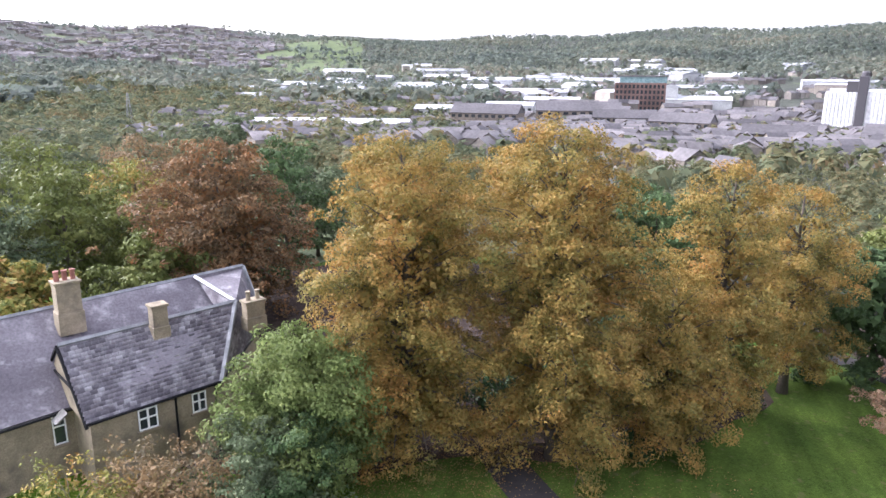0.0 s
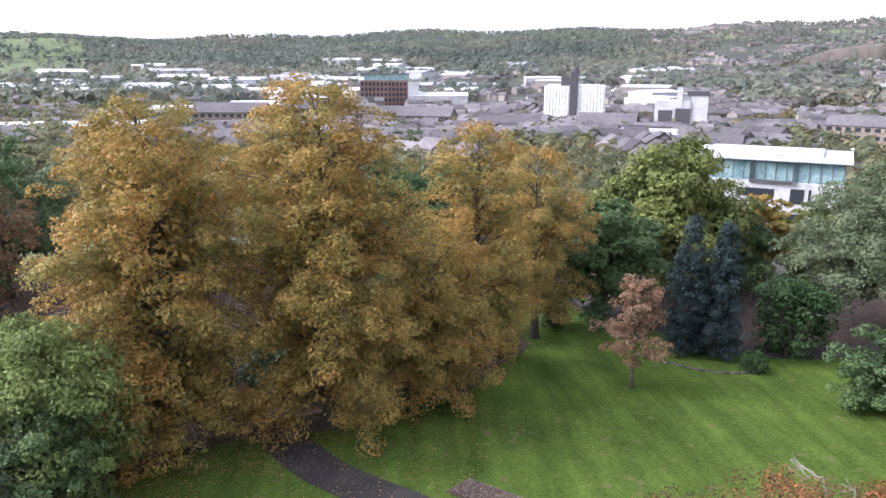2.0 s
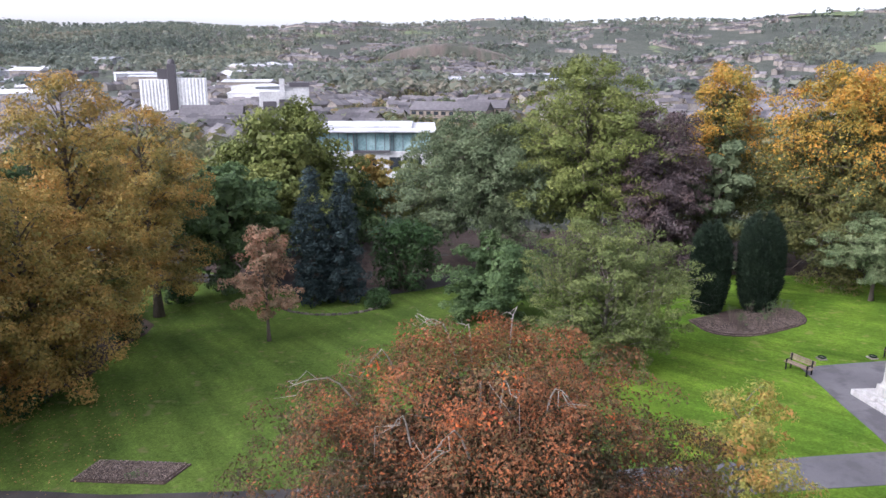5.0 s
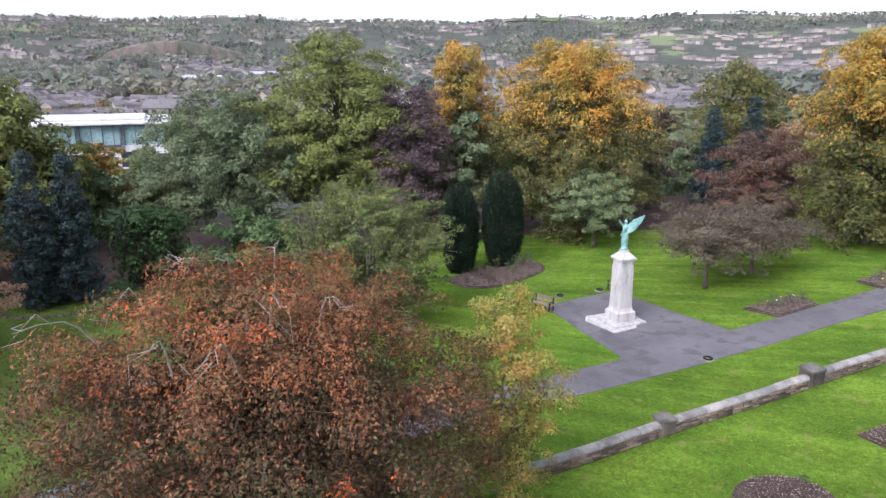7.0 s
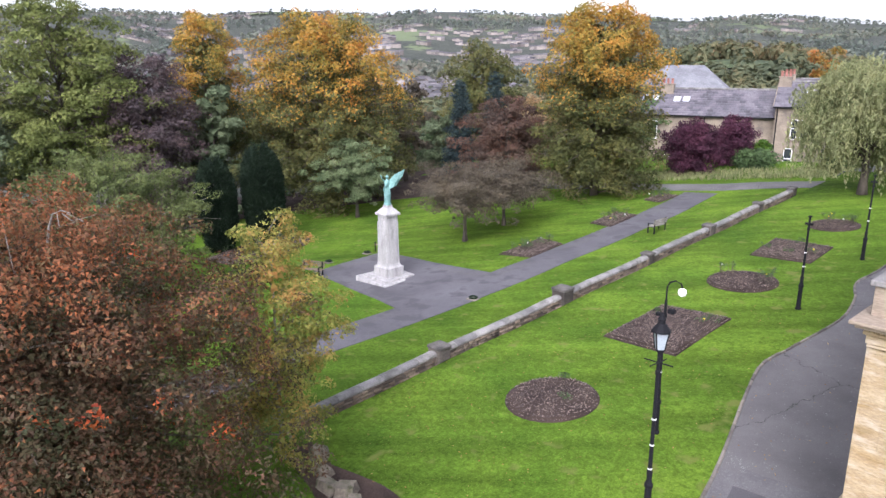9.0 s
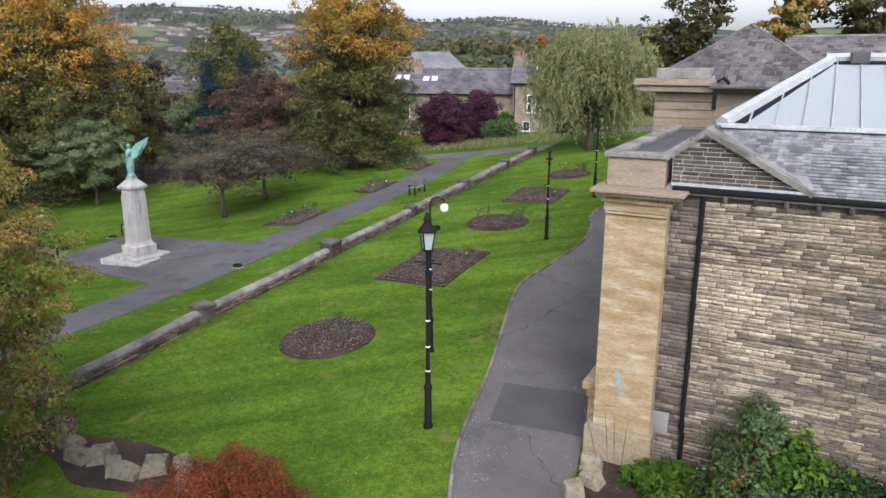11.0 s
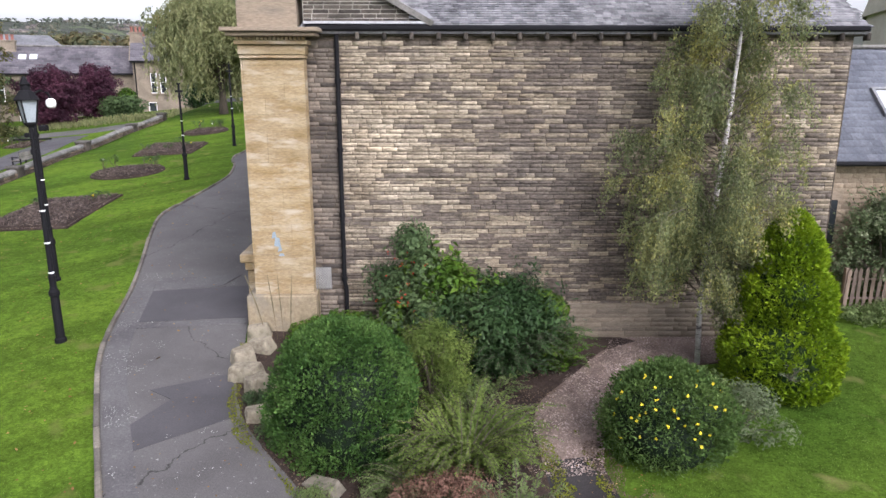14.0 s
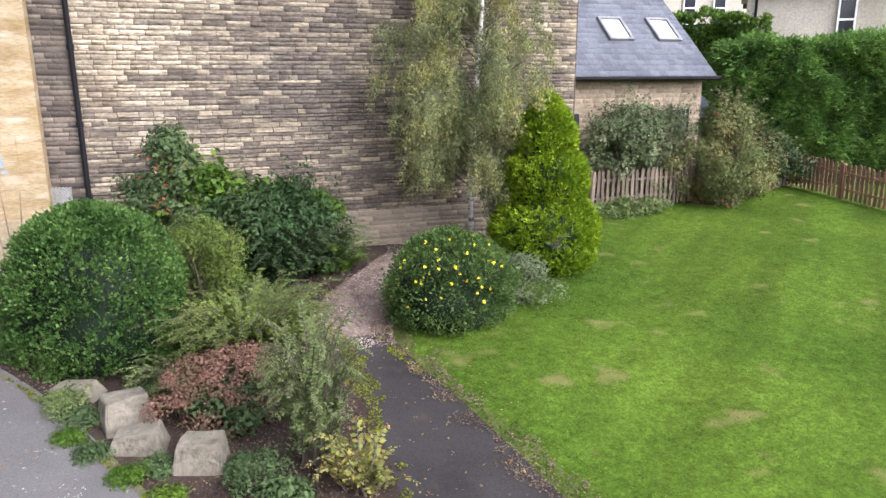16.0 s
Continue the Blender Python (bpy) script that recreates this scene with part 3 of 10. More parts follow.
SOOT = surf("soot_blackened_stone", (0.1, 0.085, 0.072), (0.19, 0.163, 0.135), 0.8, 20.0, 0.95, 0.5, 0.012, rand="island", vary=0.4, spec=0.2)
PIERCAP = surf("dark_pier_cap", (0.06, 0.056, 0.05), (0.12, 0.112, 0.1), 2.0, 22.0, 0.92, 0.5, 0.012, spec=0.2)
PALELEAD = surf("pale_lead_flashing", (0.33, 0.345, 0.355), (0.44, 0.455, 0.465), 2.0, 25.0, 0.55, 0.2, 0.005, 0.1)
LV_BROWNTREE = leafy("browning_tree_leaves", [(0.028, 0.032, 0.013), (0.05, 0.048, 0.018), (0.085, 0.068, 0.024)], 0.5, 0.6, 0.2)
SETTS = surf("worn_stone_setts", (0.085, 0.081, 0.082), (0.13, 0.126, 0.124), 0.8, 40.0, 0.85, 0.5, 0.008, stain=(0.17, 0.166, 0.16), stain_scale=15.0, stain_at=(0.55, 0.72), spec=0.2)
PALEBLUE = plain("pale_blue_paint", (0.25, 0.31, 0.345), 0.75)
LV_BROWN = leafy("brown_maroon_leaves", [(0.055, 0.042, 0.034), (0.095, 0.06, 0.044), (0.135, 0.068, 0.044)], 0.4)
LV_CHERRY = leafy("cherry_autumn_leaves", [(0.066, 0.068, 0.026), (0.128, 0.074, 0.034), (0.2, 0.077, 0.034), (0.285, 0.092, 0.03)], 0.6, 0.55, 0.28)
# darker copy of the cherry colours, with the crown's own shade put in
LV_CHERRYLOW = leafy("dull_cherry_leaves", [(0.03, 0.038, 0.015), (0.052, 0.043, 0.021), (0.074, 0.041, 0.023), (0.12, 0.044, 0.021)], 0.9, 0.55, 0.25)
LV_ACCENT = leafy("bright_autumn_leaves", [(0.28, 0.045, 0.03), (0.4, 0.09, 0.03), (0.4, 0.15, 0.035)], 2.0, 0.5, 0.3)
LV_APPLE = leafy("pale_apple_leaves", [(0.058, 0.078, 0.028), (0.096, 0.12, 0.04), (0.146, 0.164, 0.055)], 0.6, 0.6, 0.3)
LV_PALEGRN = leafy("pale_green_leaves", [(0.072, 0.106, 0.05), (0.12, 0.156, 0.074), (0.174, 0.202, 0.102)], 0.6, 0.6, 0.3)
LV_THIN = leafy("thin_pinkish_leaves", [(0.15, 0.125, 0.075), (0.237, 0.156, 0.1), (0.312, 0.156, 0.094)], 0.6, 0.6, 0.35)
LV_COPDARK = leafy("dark_copper_leaves", [(0.043, 0.035, 0.038), (0.075, 0.056, 0.057), (0.109, 0.073, 0.065)], 0.4)
LV_DUSK = leafy("dull_purple_leaves", [(0.056, 0.048, 0.038), (0.088, 0.074, 0.051), (0.115, 0.093, 0.057)], 0.6)
LV_PURPLE = leafy("dark_purple_leaves", [(0.031, 0.014, 0.021), (0.06, 0.021, 0.036), (0.088, 0.03, 0.048)], 0.5)
LV_YELLOW = leafy("yellowing_leaves", [(0.1, 0.13, 0.035), (0.18, 0.19, 0.045), (0.28, 0.22, 0.06), (0.34, 0.17, 0.06)], 0.9)
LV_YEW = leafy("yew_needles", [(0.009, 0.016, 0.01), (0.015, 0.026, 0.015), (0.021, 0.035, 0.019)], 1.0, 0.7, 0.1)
LV_BLUE = leafy("blue_conifer_needles", [(0.014, 0.024, 0.025), (0.024, 0.039, 0.039), (0.037, 0.055, 0.053)], 0.8, 0.7, 0.1)
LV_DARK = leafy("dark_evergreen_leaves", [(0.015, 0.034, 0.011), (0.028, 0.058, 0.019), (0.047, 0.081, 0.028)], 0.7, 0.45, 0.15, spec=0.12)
LV_HYPER = leafy("hypericum_leaves", [(0.034, 0.066, 0.017), (0.066, 0.114, 0.03), (0.112, 0.168, 0.047)], 1.2, 0.5, 0.2, spec=0.1)
LV_GLOSS = leafy("glossy_shrub_leaves", [(0.02, 0.05, 0.012), (0.04, 0.088, 0.02), (0.07, 0.134, 0.031), (0.1, 0.17, 0.043)], 2.2, 0.5, 0.17, spec=0.1)
LV_FRESH = leafy("fresh_green_leaves", [(0.032, 0.071, 0.009), (0.058, 0.115, 0.013), (0.102, 0.166, 0.019)], 1.4, 0.45, 0.25, spec=0.12)
LV_GOLDCON = leafy("yellow_green_conifer", [(0.07, 0.13, 0.006), (0.15, 0.24, 0.009), (0.25, 0.35, 0.016)], 2.0, 0.6, 0.25)
LV_WILLOW = leafy("willow_leaves", [(0.155, 0.18, 0.08), (0.225, 0.24, 0.112), (0.3, 0.3, 0.145)], 0.7, 0.6, 0.4)
LV_BIRCH = leafy("birch_leaves", [(0.11, 0.138, 0.065), (0.172, 0.202, 0.091), (0.245, 0.26, 0.104), (0.4, 0.37, 0.1)], 1.3, 0.55, 0.38)
LV_SEDUM = leafy("pink_sedum", [(0.06, 0.066, 0.03), (0.165, 0.09, 0.064), (0.235, 0.135, 0.1)], 2.5, 0.7, 0.1)
LV_RED = leafy("red_acer_leaves", [(0.085, 0.04, 0.016), (0.16, 0.036, 0.017), (0.225, 0.075, 0.027)], 1.2, 0.5, 0.25)
LV_BUDDLE = leafy("willowy_shrub_leaves", [(0.08, 0.117, 0.041), (0.128, 0.175, 0.062), (0.191, 0.239, 0.085)], 1.5, 0.6, 0.3)
LV_FLOWER = leafy("yellow_flowers", [(0.62, 0.5, 0.02), (0.72, 0.62, 0.05)], 3.0, 0.5, 0.2)
LV_BERRY = leafy("red_berries", [(0.35, 0.03, 0.02), (0.45, 0.06, 0.03)], 3.0, 0.4, 0.1)
LV_LITTER = leafy("fallen_leaves", [(0.126, 0.068, 0.027), (0.216, 0.126, 0.045), (0.324, 0.234, 0.108)], 2.0, 0.8, 0.1)
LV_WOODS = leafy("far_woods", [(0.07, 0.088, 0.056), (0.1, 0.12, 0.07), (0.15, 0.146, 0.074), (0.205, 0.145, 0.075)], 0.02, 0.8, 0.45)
# paler, bluer greens put the distance haze into the leaf colours
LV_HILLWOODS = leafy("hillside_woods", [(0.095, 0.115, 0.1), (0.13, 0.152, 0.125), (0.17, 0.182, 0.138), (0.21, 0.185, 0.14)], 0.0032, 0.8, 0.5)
FIELD = surf("hill_pasture", (0.085, 0.112, 0.05), (0.12, 0.148, 0.07), 0.006, 0.08, 0.95, 0.3, 1.0, spec=0.1, stain=(0.05, 0.065, 0.035), stain_scale=0.012, stain_at=(0.56, 0.6))
QUARRY = surf("bare_quarry_rock", (0.075, 0.062, 0.052), (0.12, 0.1, 0.084), 0.02, 0.3, 0.95, 0.9, 3.0, stain=(0.05, 0.055, 0.04), stain_scale=0.03, stain_at=(0.48, 0.58), squash=(1, 1, 0.4))


def cracked(mat, scale, width):
    """Adds wandering dark cracks to a surface."""
    n, l = mat.node_tree.nodes, mat.node_tree.links
    p = n["Principled BSDF"]
    pos = n.new("ShaderNodeNewGeometry").outputs["Position"]
    warp = noise_of(n, l, pos, 1.4, 4.0, 0.6)
    add = n.new("ShaderNodeVectorMath")
    add.operation = "MULTIPLY_ADD"
    l.new(warp.outputs["Color"], add.inputs[0])
    add.inputs[1].default_value = (0.9, 0.9, 0.0)
    l.new(pos, add.inputs[2])
    v = n.new("ShaderNodeTexVoronoi")
    v.feature, v.voronoi_dimensions = "DISTANCE_TO_EDGE", "2D"
    v.inputs["Scale"].default_value = scale
    l.new(add.outputs[0], v.inputs["Vector"])
    f = ramp_of(n, [(width * 0.4, (0.3, 0.3, 0.28)), (width, (1, 1, 1))])
    l.new(v.outputs["Distance"], f.inputs["Fac"])
    old = p.inputs["Base Color"].links[0].from_socket
    l.new(mixed(n, l, "MULTIPLY", 1.0, old, f.outputs["Color"]), p.inputs["Base Color"])


cracked(ASPHALT, 0.19, 0.0022)

# ---- ground: one sheet to the horizon ----
def growing(lo, hi, fine, far, ratio=1.09):
    """Coordinates finely spaced from lo to hi, then ever wider out to far on both sides."""
    core = list(np.arange(lo, hi + fine / 2, fine))
    step, v, right = fine, core[-1], []
    while v < far:
        step = min(step * ratio, 90)
        v += step
        right.append(v)
    step, v, left = fine, core[0], []
    while v > -far:
        step = min(step * ratio, 90)
        v -= step
        left.append(v)
    return np.array(left[::-1] + core + right)


def build_ground():
    xs = growing(-60, 22, 0.7, 4300, 1.11)
    ys = growing(-40, 62, 0.95, 4300, 1.11)
    X, Y = np.meshgrid(xs, ys)
    Z = ground_z(X, Y)
    nx, ny = len(xs), len(ys)
    idx = np.arange(nx * ny).reshape(ny, nx)
    faces = np.stack([idx[:-1, :-1], idx[:-1, 1:], idx[1:, 1:], idx[1:, :-1]], -1).reshape(-1, 4)
    ob = quads_mesh("ground", np.stack([X, Y, Z], -1), LAWN, None, faces)
    ob.data.materials.append(HILL)
    cx, cy = (xs[:-1] + xs[1:]) / 2, (ys[:-1] + ys[1:]) / 2
    CXX, CYY = np.meshgrid(cx, cy)
    west = ((CXX < -17) & (CYY < 9)).astype(np.int32) * 2
    far = ((CXX < -68) | (CYY > 72) | (CXX > 60) | (CYY < -75)).astype(np.int32)
    ob.data.materials.append(WESTLAWN)
    ob.data.materials.append(GARDENLAWN)
    west += (CXX > 3.4).astype(np.int32) * 3
    ob.data.polygons.foreach_set("material_index", np.where(far > 0, far, west).ravel().astype(np.int32))
    ob.data.polygons.foreach_set("use_smooth", np.ones(len(faces), bool))
    return tagged(ob, "mown park lawn that falls away to a wooded valley", "ground", kind="structure")


build_ground()


def draped(name, outline, mat, lift=0.03, step=0.6, parent=None, thick=0.12):
    """A thin sheet over the ground inside an outline, with sides that go into the soil."""
    bm = bmesh.new()
    n = len(outline)
    vs = [bm.verts.new((x, y, 0)) for x, y in outline]
    f = bm.faces.new(vs)
    bmesh.ops.triangulate(bm, faces=[f])
    xs = [p[0] for p in outline]
    ys = [p[1] for p in outline]
    for axis, lo, hi in ((0, min(xs), max(xs)), (1, min(ys), max(ys))):
        v = lo + step
        while v < hi:
            co = (v, 0, 0) if axis == 0 else (0, v, 0)
            no = (1, 0, 0) if axis == 0 else (0, 1, 0)
            bmesh.ops.bisect_plane(bm, geom=bm.verts[:] + bm.edges[:] + bm.faces[:], plane_co=co, plane_no=no)
            v += step
    for v in bm.verts:
        v.co.z = gz(v.co.x, v.co.y) + lift
    g = bmesh.ops.extrude_face_region(bm, geom=bm.faces[:])
    low = [e for e in g["geom"] if isinstance(e, bmesh.types.BMVert)]
    for v in low:
        v.co.z -= thick
    bmesh.ops.recalc_face_normals(bm, faces=bm.faces)
    return part(name, bm, mat, parent)


def ribbon(centre, widths):
    """The outline of a strip of varying width along a line."""
    L, R = [], []
    for i, (x, y) in enumerate(centre):
        a, b = centre[max(i - 1, 0)], centre[min(i + 1, len(centre) - 1)]
        d = Vector((b[0] - a[0], b[1] - a[1])).normalized()
        w = widths[i] / 2
        L.append((x - d.y * w, y + d.x * w))
        R.append((x + d.y * w, y - d.x * w))
    return L + R[::-1]


def curve_through(pts, n=6):
    """A smooth line through points."""
    P = [Vector((*p, 0)) for p in pts]
    P = [P[0] * 2 - P[1]] + P + [P[-1] * 2 - P[-2]]
    out = []
    for i in range(1, len(P) - 2):
        a, b, c, d = P[i - 1 : i + 3]
        for k in range(n):
            t = k / n
            q = 0.5 * (2 * b + (c - a) * t + (2 * a - 5 * b + 4 * c - d) * t * t + (3 * b - a - 3 * c + d) * t**3)
            out.append((q.x, q.y))
    out.append((P[-2].x, P[-2].y))
    return out


# the terrace drive beside the museum wing: kerb line to the west, building and rockery to the east
KERB_LINE = curve_through([(4.2, -26.0), (2.2, -15.0), (0.5, -6.0), (-0.6, 0.5), (-2.1, 5.0), (-3.75, 8.7), (-4.65, 11.0), (-5.45, 14.5), (-6.55, 18.5), (-7.05, 20.8), (-6.85, 22.6), (-6.45, 26.0), (-6.75, 28.5), (-7.3, 30.4), (-7.1, 33.0), (-6.9, 40.0)])
EAST_EDGE = [(-2.2, 40.0), (-2.2, 12.3), (-2.0, 11.2), (-1.6, 9.4), (-0.9, 8.0), (0.1, 6.9), (1.0, 5.5), (1.7, 4.2), (2.6, 2.0), (3.0, -6.0), (4.6, -15.0), (6.6, -26.0)]
drive = draped("drive", KERB_LINE + EAST_EDGE, ASPHALT, 0.02, 0.7)
tagged(drive, "worn grey asphalt drive with patched repairs", "path", kind="structure")
for outline in ([(-4.5, 12.1), (-4.85, 13.95), (-2.3, 14.25), (-2.25, 12.4)], [(-3.14, 9.36), (-1.93, 9.95), (-1.45, 8.5), (-2.84, 7.46), (-3.14, 8.08), (-2.68, 9.05)]):
    tagged(draped("asphalt_patch", outline, PATCH, 0.027, 0.8), "darker rectangular asphalt repair in the drive", "path", kind="structure")

setts = draped("setts", [(x + 0.09, y) for x, y in KERB_LINE if 1.5 < y < 15] + [(x + 0.52, y) for x, y in reversed(KERB_LINE) if 1.5 < y < 15], SETTS, 0.032, 0.8)
tagged(setts, "strip of worn pale setts along the kerb", "paving", kind="structure")
for outline in ([(-4.6, 12.02), (-2.25, 12.32), (-2.2, 12.1), (-4.5, 11.75)],):
    tagged(draped("setts", outline, SETTS, 0.033, 0.8), "band of worn pale setts across the drive", "paving", kind="structure")
cross = draped("setts", [(-4.8, 14.0), (-3.3, 14.2), (-3.0, 14.95), (-4.95, 14.8)], SETTS, 0.034, 0.8)
tagged(cross, "band of worn pale setts across the drive", "paving", kind="structure")

# lower park path and memorial plaza
MAINPATH = curve_through([(-34.0, -40.0), (-30.0, -33.0), (-26.5, -27.0), (-24.5, -22.9), (-23.8, -20.1), (-23.3, -16.5), (-22.7, -12.6), (-22.6, -6.0), (-22.8, 4.0), (-23.3, 15.0), (-23.6, 22.0), (-23.6, 30.0), (-23.7, 38.0), (-24.0, 45.0), (-24.6, 50.5)], 4)
NORTH = [p for p in MAINPATH if p[1] > -6.1]
SOUTH = [p for p in MAINPATH if p[1] < -5.5]
# same path as the north part, darkened in colour for shade under trees
south_path = draped("path", ribbon(SOUTH, [2.6] * len(SOUTH)), DARKPATH, 0.022, 1.2)
tagged(south_path, "dark tarmac park path under the golden trees", "path", kind="structure")
lower_path = draped("path", ribbon(NORTH, [2.6] * len(NORTH)), LOWPATH, 0.025, 1.2)
tagged(lower_path, "grey tarmac park path along the lower lawn", "path", kind="structure")
plaza = draped("pavement", [(-24.8, 19.6), (-35.4, 21.5), (-35.2, 26.8), (-24.8, 26.7)], LOWPATH, 0.03, 1.2)
tagged(plaza, "grey tarmac square round the war memorial", "pavement", kind="structure")
upper_path = draped("path", ribbon(curve_through([(-48.0, 46.0), (-38.0, 50.0), (-31.0, 51.5), (-25.5, 52.5), (-20.0, 55.0), (-12.0, 57.5), (0.0, 59.0), (12.0, 60.0)], 4), [2.6] * 29), ASPHALT, 0.03, 1.5)
tagged(upper_path, "grey tarmac path below the terrace houses", "path", kind="structure")
far_path = draped("path", ribbon(curve_through([(-70.0, 14.0), (-62.0, 5.0), (-58.0, -1.0), (-57.0, -6.0), (-60.0, -14.0), (-64.0, -26.0)], 4), [2.4] * 21), DARKPATH, 0.04, 1.5)
tagged(far_path, "dark tarmac path along the wooded edge of the park", "path", kind="structure")
# leaf-strewn soil, spread further as dark shade over grass below the trees
under = draped("leaf_litter", curve_through([(-58, -38), (-51, -21.5), (-43, -20.5), (-37, -20.5), (-33.5, -23.0), (-28.4, -24.3), (-26.6, -27.0), (-22, -29.2), (-16, -31.5), (-10, -44), (-20, -70), (-50, -74), (-66, -52), (-58, -38)], 4), SOIL, 0.035, 1.5)
tagged(under, "bare brown leaf-strewn soil under the tall trees", "ground", kind="structure")
band = draped("leaf_litter", curve_through([(-74, -30), (-58, -12), (-59.5, 4), (-58, 18), (-58, 30), (-46, 46), (-50, 60), (-80, 50), (-90, 0), (-74, -30)], 4), SOIL, 0.02, 2.5)
tagged(band, "brown leaf-strewn soil under the boundary trees", "ground", kind="structure")

# garden path by the wing
tail = draped("path", curve_through([(2.75, -3.0), (2.85, 1.0), (3.25, 4.3), (3.3, 6.2), (3.35, 7.8), (4.1, 7.95), (4.25, 7.0), (4.45, 5.8), (4.75, 3.9), (5.0, 1.5), (4.6, -3.0)], 3) , DARKPATH, 0.02, 0.6)
tagged(tail, "dark mossy tarmac garden path", "path", kind="structure")
grav = draped("gravel", curve_through([(3.15, 7.75), (3.0, 9.0), (3.2, 10.2), (3.9, 11.2), (5.2, 12.0), (9.4, 12.0), (9.3, 11.2), (6.4, 10.8), (4.9, 9.7), (4.3, 8.3), (4.15, 7.9)], 3), GRAVEL, 0.025, 0.6)
tagged(grav, "pale pinkish gravel between shrubs and wall", "gravel", kind="structure")
rockbed = draped("shrub_bed", curve_through([(-1.95, 11.6), (-1.75, 9.6), (-1.15, 8.1), (-0.1, 6.75), (0.7, 5.4), (1.35, 4.0), (1.9, 2.2), (2.9, 2.2), (3.35, 5.0), (3.3, 7.8), (3.4, 9.2), (3.95, 10.05), (4.55, 10.8), (5.05, 11.45), (5.6, 12.05), (0, 12.1), (-1.7, 12.0)], 3), SOIL, 0.03, 0.7)
tagged(rockbed, "dark soil bed of the rockery", "flower bed", kind="structure")

# ---- museum wing ----
WY = 12.2
wing = thing("museum_wing", (0, 0, 0), "sooty buff stone museum wing with slate roof and glazed roof lantern", "building")


JIT = random.Random(17)


def stone_mesh(name, w, h, d, ch=0.007):
    """A stone of a wall: proud, slightly uneven face towards -y with worn edges."""
    j = lambda k: JIT.uniform(0, k)
    e = ch * 1.3
    v = [(0, 0, 0), (w, 0, 0), (w, 0, h), (0, 0, h), (ch + j(e), -d - j(0.006), ch + j(e)), (w - ch - j(e), -d - j(0.006), ch + j(e)), (w - ch - j(e), -d - j(0.006), h - ch - j(e)), (ch + j(e), -d - j(0.006), h - ch - j(e))]
    f = [(4, 5, 6, 7), (0, 1, 5, 4), (1, 2, 6, 5), (2, 3, 7, 6), (3, 0, 4, 7)]
    me = bpy.data.meshes.new(name)
    me.from_pydata(v, [], f)
    return me


def stone_verts(w, h, d, x, y, z, ch=0.007):
    j = lambda k: JIT.uniform(0, k)
    e = ch * 1.3
    return [(x, y, z), (x + w, y, z), (x + w, y, z + h), (x, y, z + h), (x + ch + j(e), y - d - j(0.006), z + ch + j(e)), (x + w - ch - j(e), y - d - j(0.006), z + ch + j(e)), (x + w - ch - j(e), y - d - j(0.006), z + h - ch - j(e)), (x + ch + j(e), y - d - j(0.006), z + h - ch - j(e))]


STONE_FACES = [(4, 5, 6, 7), (0, 1, 5, 4), (1, 2, 6, 5), (2, 3, 7, 6), (3, 0, 4, 7)]


def coursed(parent, x0, x1, z0, z1, y, mat, mat_rest, near, lengths=(0.26, 0.62), courses=(0.1, 0.15), limit=300, seed=3, gap=0.01, depth=(0.006, 0.02), skip=None):
    """Courses of stones over a wall at y; those for which near(x, z) holds are pieces of their own up to the limit, the rest one mesh."""
    rng = random.Random(seed)
    shared, made, verts = {}, 0, []
    z = z0
    while z < z1 - 0.03:
        h = min(rng.uniform(*courses), z1 - z)
        h = round(h / 0.02) * 0.02 if z1 - z > 0.16 else z1 - z
        x = x0 - rng.uniform(0, 0.3)
        while x < x1 - 0.02:
            w = round(rng.uniform(*lengths) / 0.06) * 0.06
            a, b = max(x, x0), min(x + w, x1)
            if x1 - b < 0.1:
                b = x1
            sw = b - a - gap
            if sw > 0.03 and not (skip and skip((a + b) / 2, z + h / 2)):
                d = round(rng.uniform(*depth), 3)
                if made < limit and near(a, z):
                    key = (round(sw, 2), round(h, 2), d > sum(depth) / 2)
                    if key not in shared:
                        shared[key] = stone_mesh("stone", key[0], key[1] - gap, d)
                    ob = link_mesh("stone", shared[key], mat, parent)
                    ob.location = (a, y, z)
                    made += 1
                else:
                    verts.append(stone_verts(sw, h - gap, d, a, y, z))
            x = b if b == x1 else x + w
        z += h
    if verts:
        base = np.arange(len(verts))[:, None, None] * 8
        ob = quads_mesh("stone_facing", np.array(verts), mat_rest, parent, (np.array(STONE_FACES)[None] + base).reshape(-1, 4))
        tagged(ob, kind="stuff")


wall = part("wall", boxes(((-0.76, WY, -1.2), (9.75, WY + 0.45, 5.78))), JOINT, wing, "dark sooty coursed stone wall")
part("side_wall", boxes(((9.3, WY + 0.45, -1.2), (9.75, 24, 5.78))), ASHGREY, wing)
part("front_wall", boxes(((-1.9, WY + 0.3, -1.0), (-0.77, 19.5, 5.5))), ASHLAR, wing)
plinth = part("plinth", boxes(((0.9, WY - 0.12, -1.0), (9.84, WY - 0.045, 0.46))), TERRSTONE, wing, "coursed stone plinth")

# pilaster with base, dado, capital and parapet
pil = part("pilaster", boxes(((-1.86, 11.9, 0.75), (-0.72, 13.0, 5.35))), ASHLAR, wing, "golden ashlar corner pilaster")
rs = random.Random(5)
z = 0.78
while z < 5.3:
    h = min(rs.choice((0.2, 0.3, 0.3, 0.42)), 5.34 - z)
    cuts = [-1.86, -1.86 + rs.choice((0.38, 0.62, 0.75)), -0.72] if rs.random() < 0.7 else [-1.86, -0.72]
    for a, b in zip(cuts, cuts[1:]):
        me = stone_mesh("ashlar_block", b - a, h, 0.02, 0.001)
        link_mesh("ashlar_block", me, ASHLAR, pil).location = (a, 11.9, z)
    z += h
part("pilaster_side", boxes(((-1.9, 11.88, 0.75), (-1.862, 12.9, 5.35))), ASHLAR, wing)
bmc = bmesh.new()
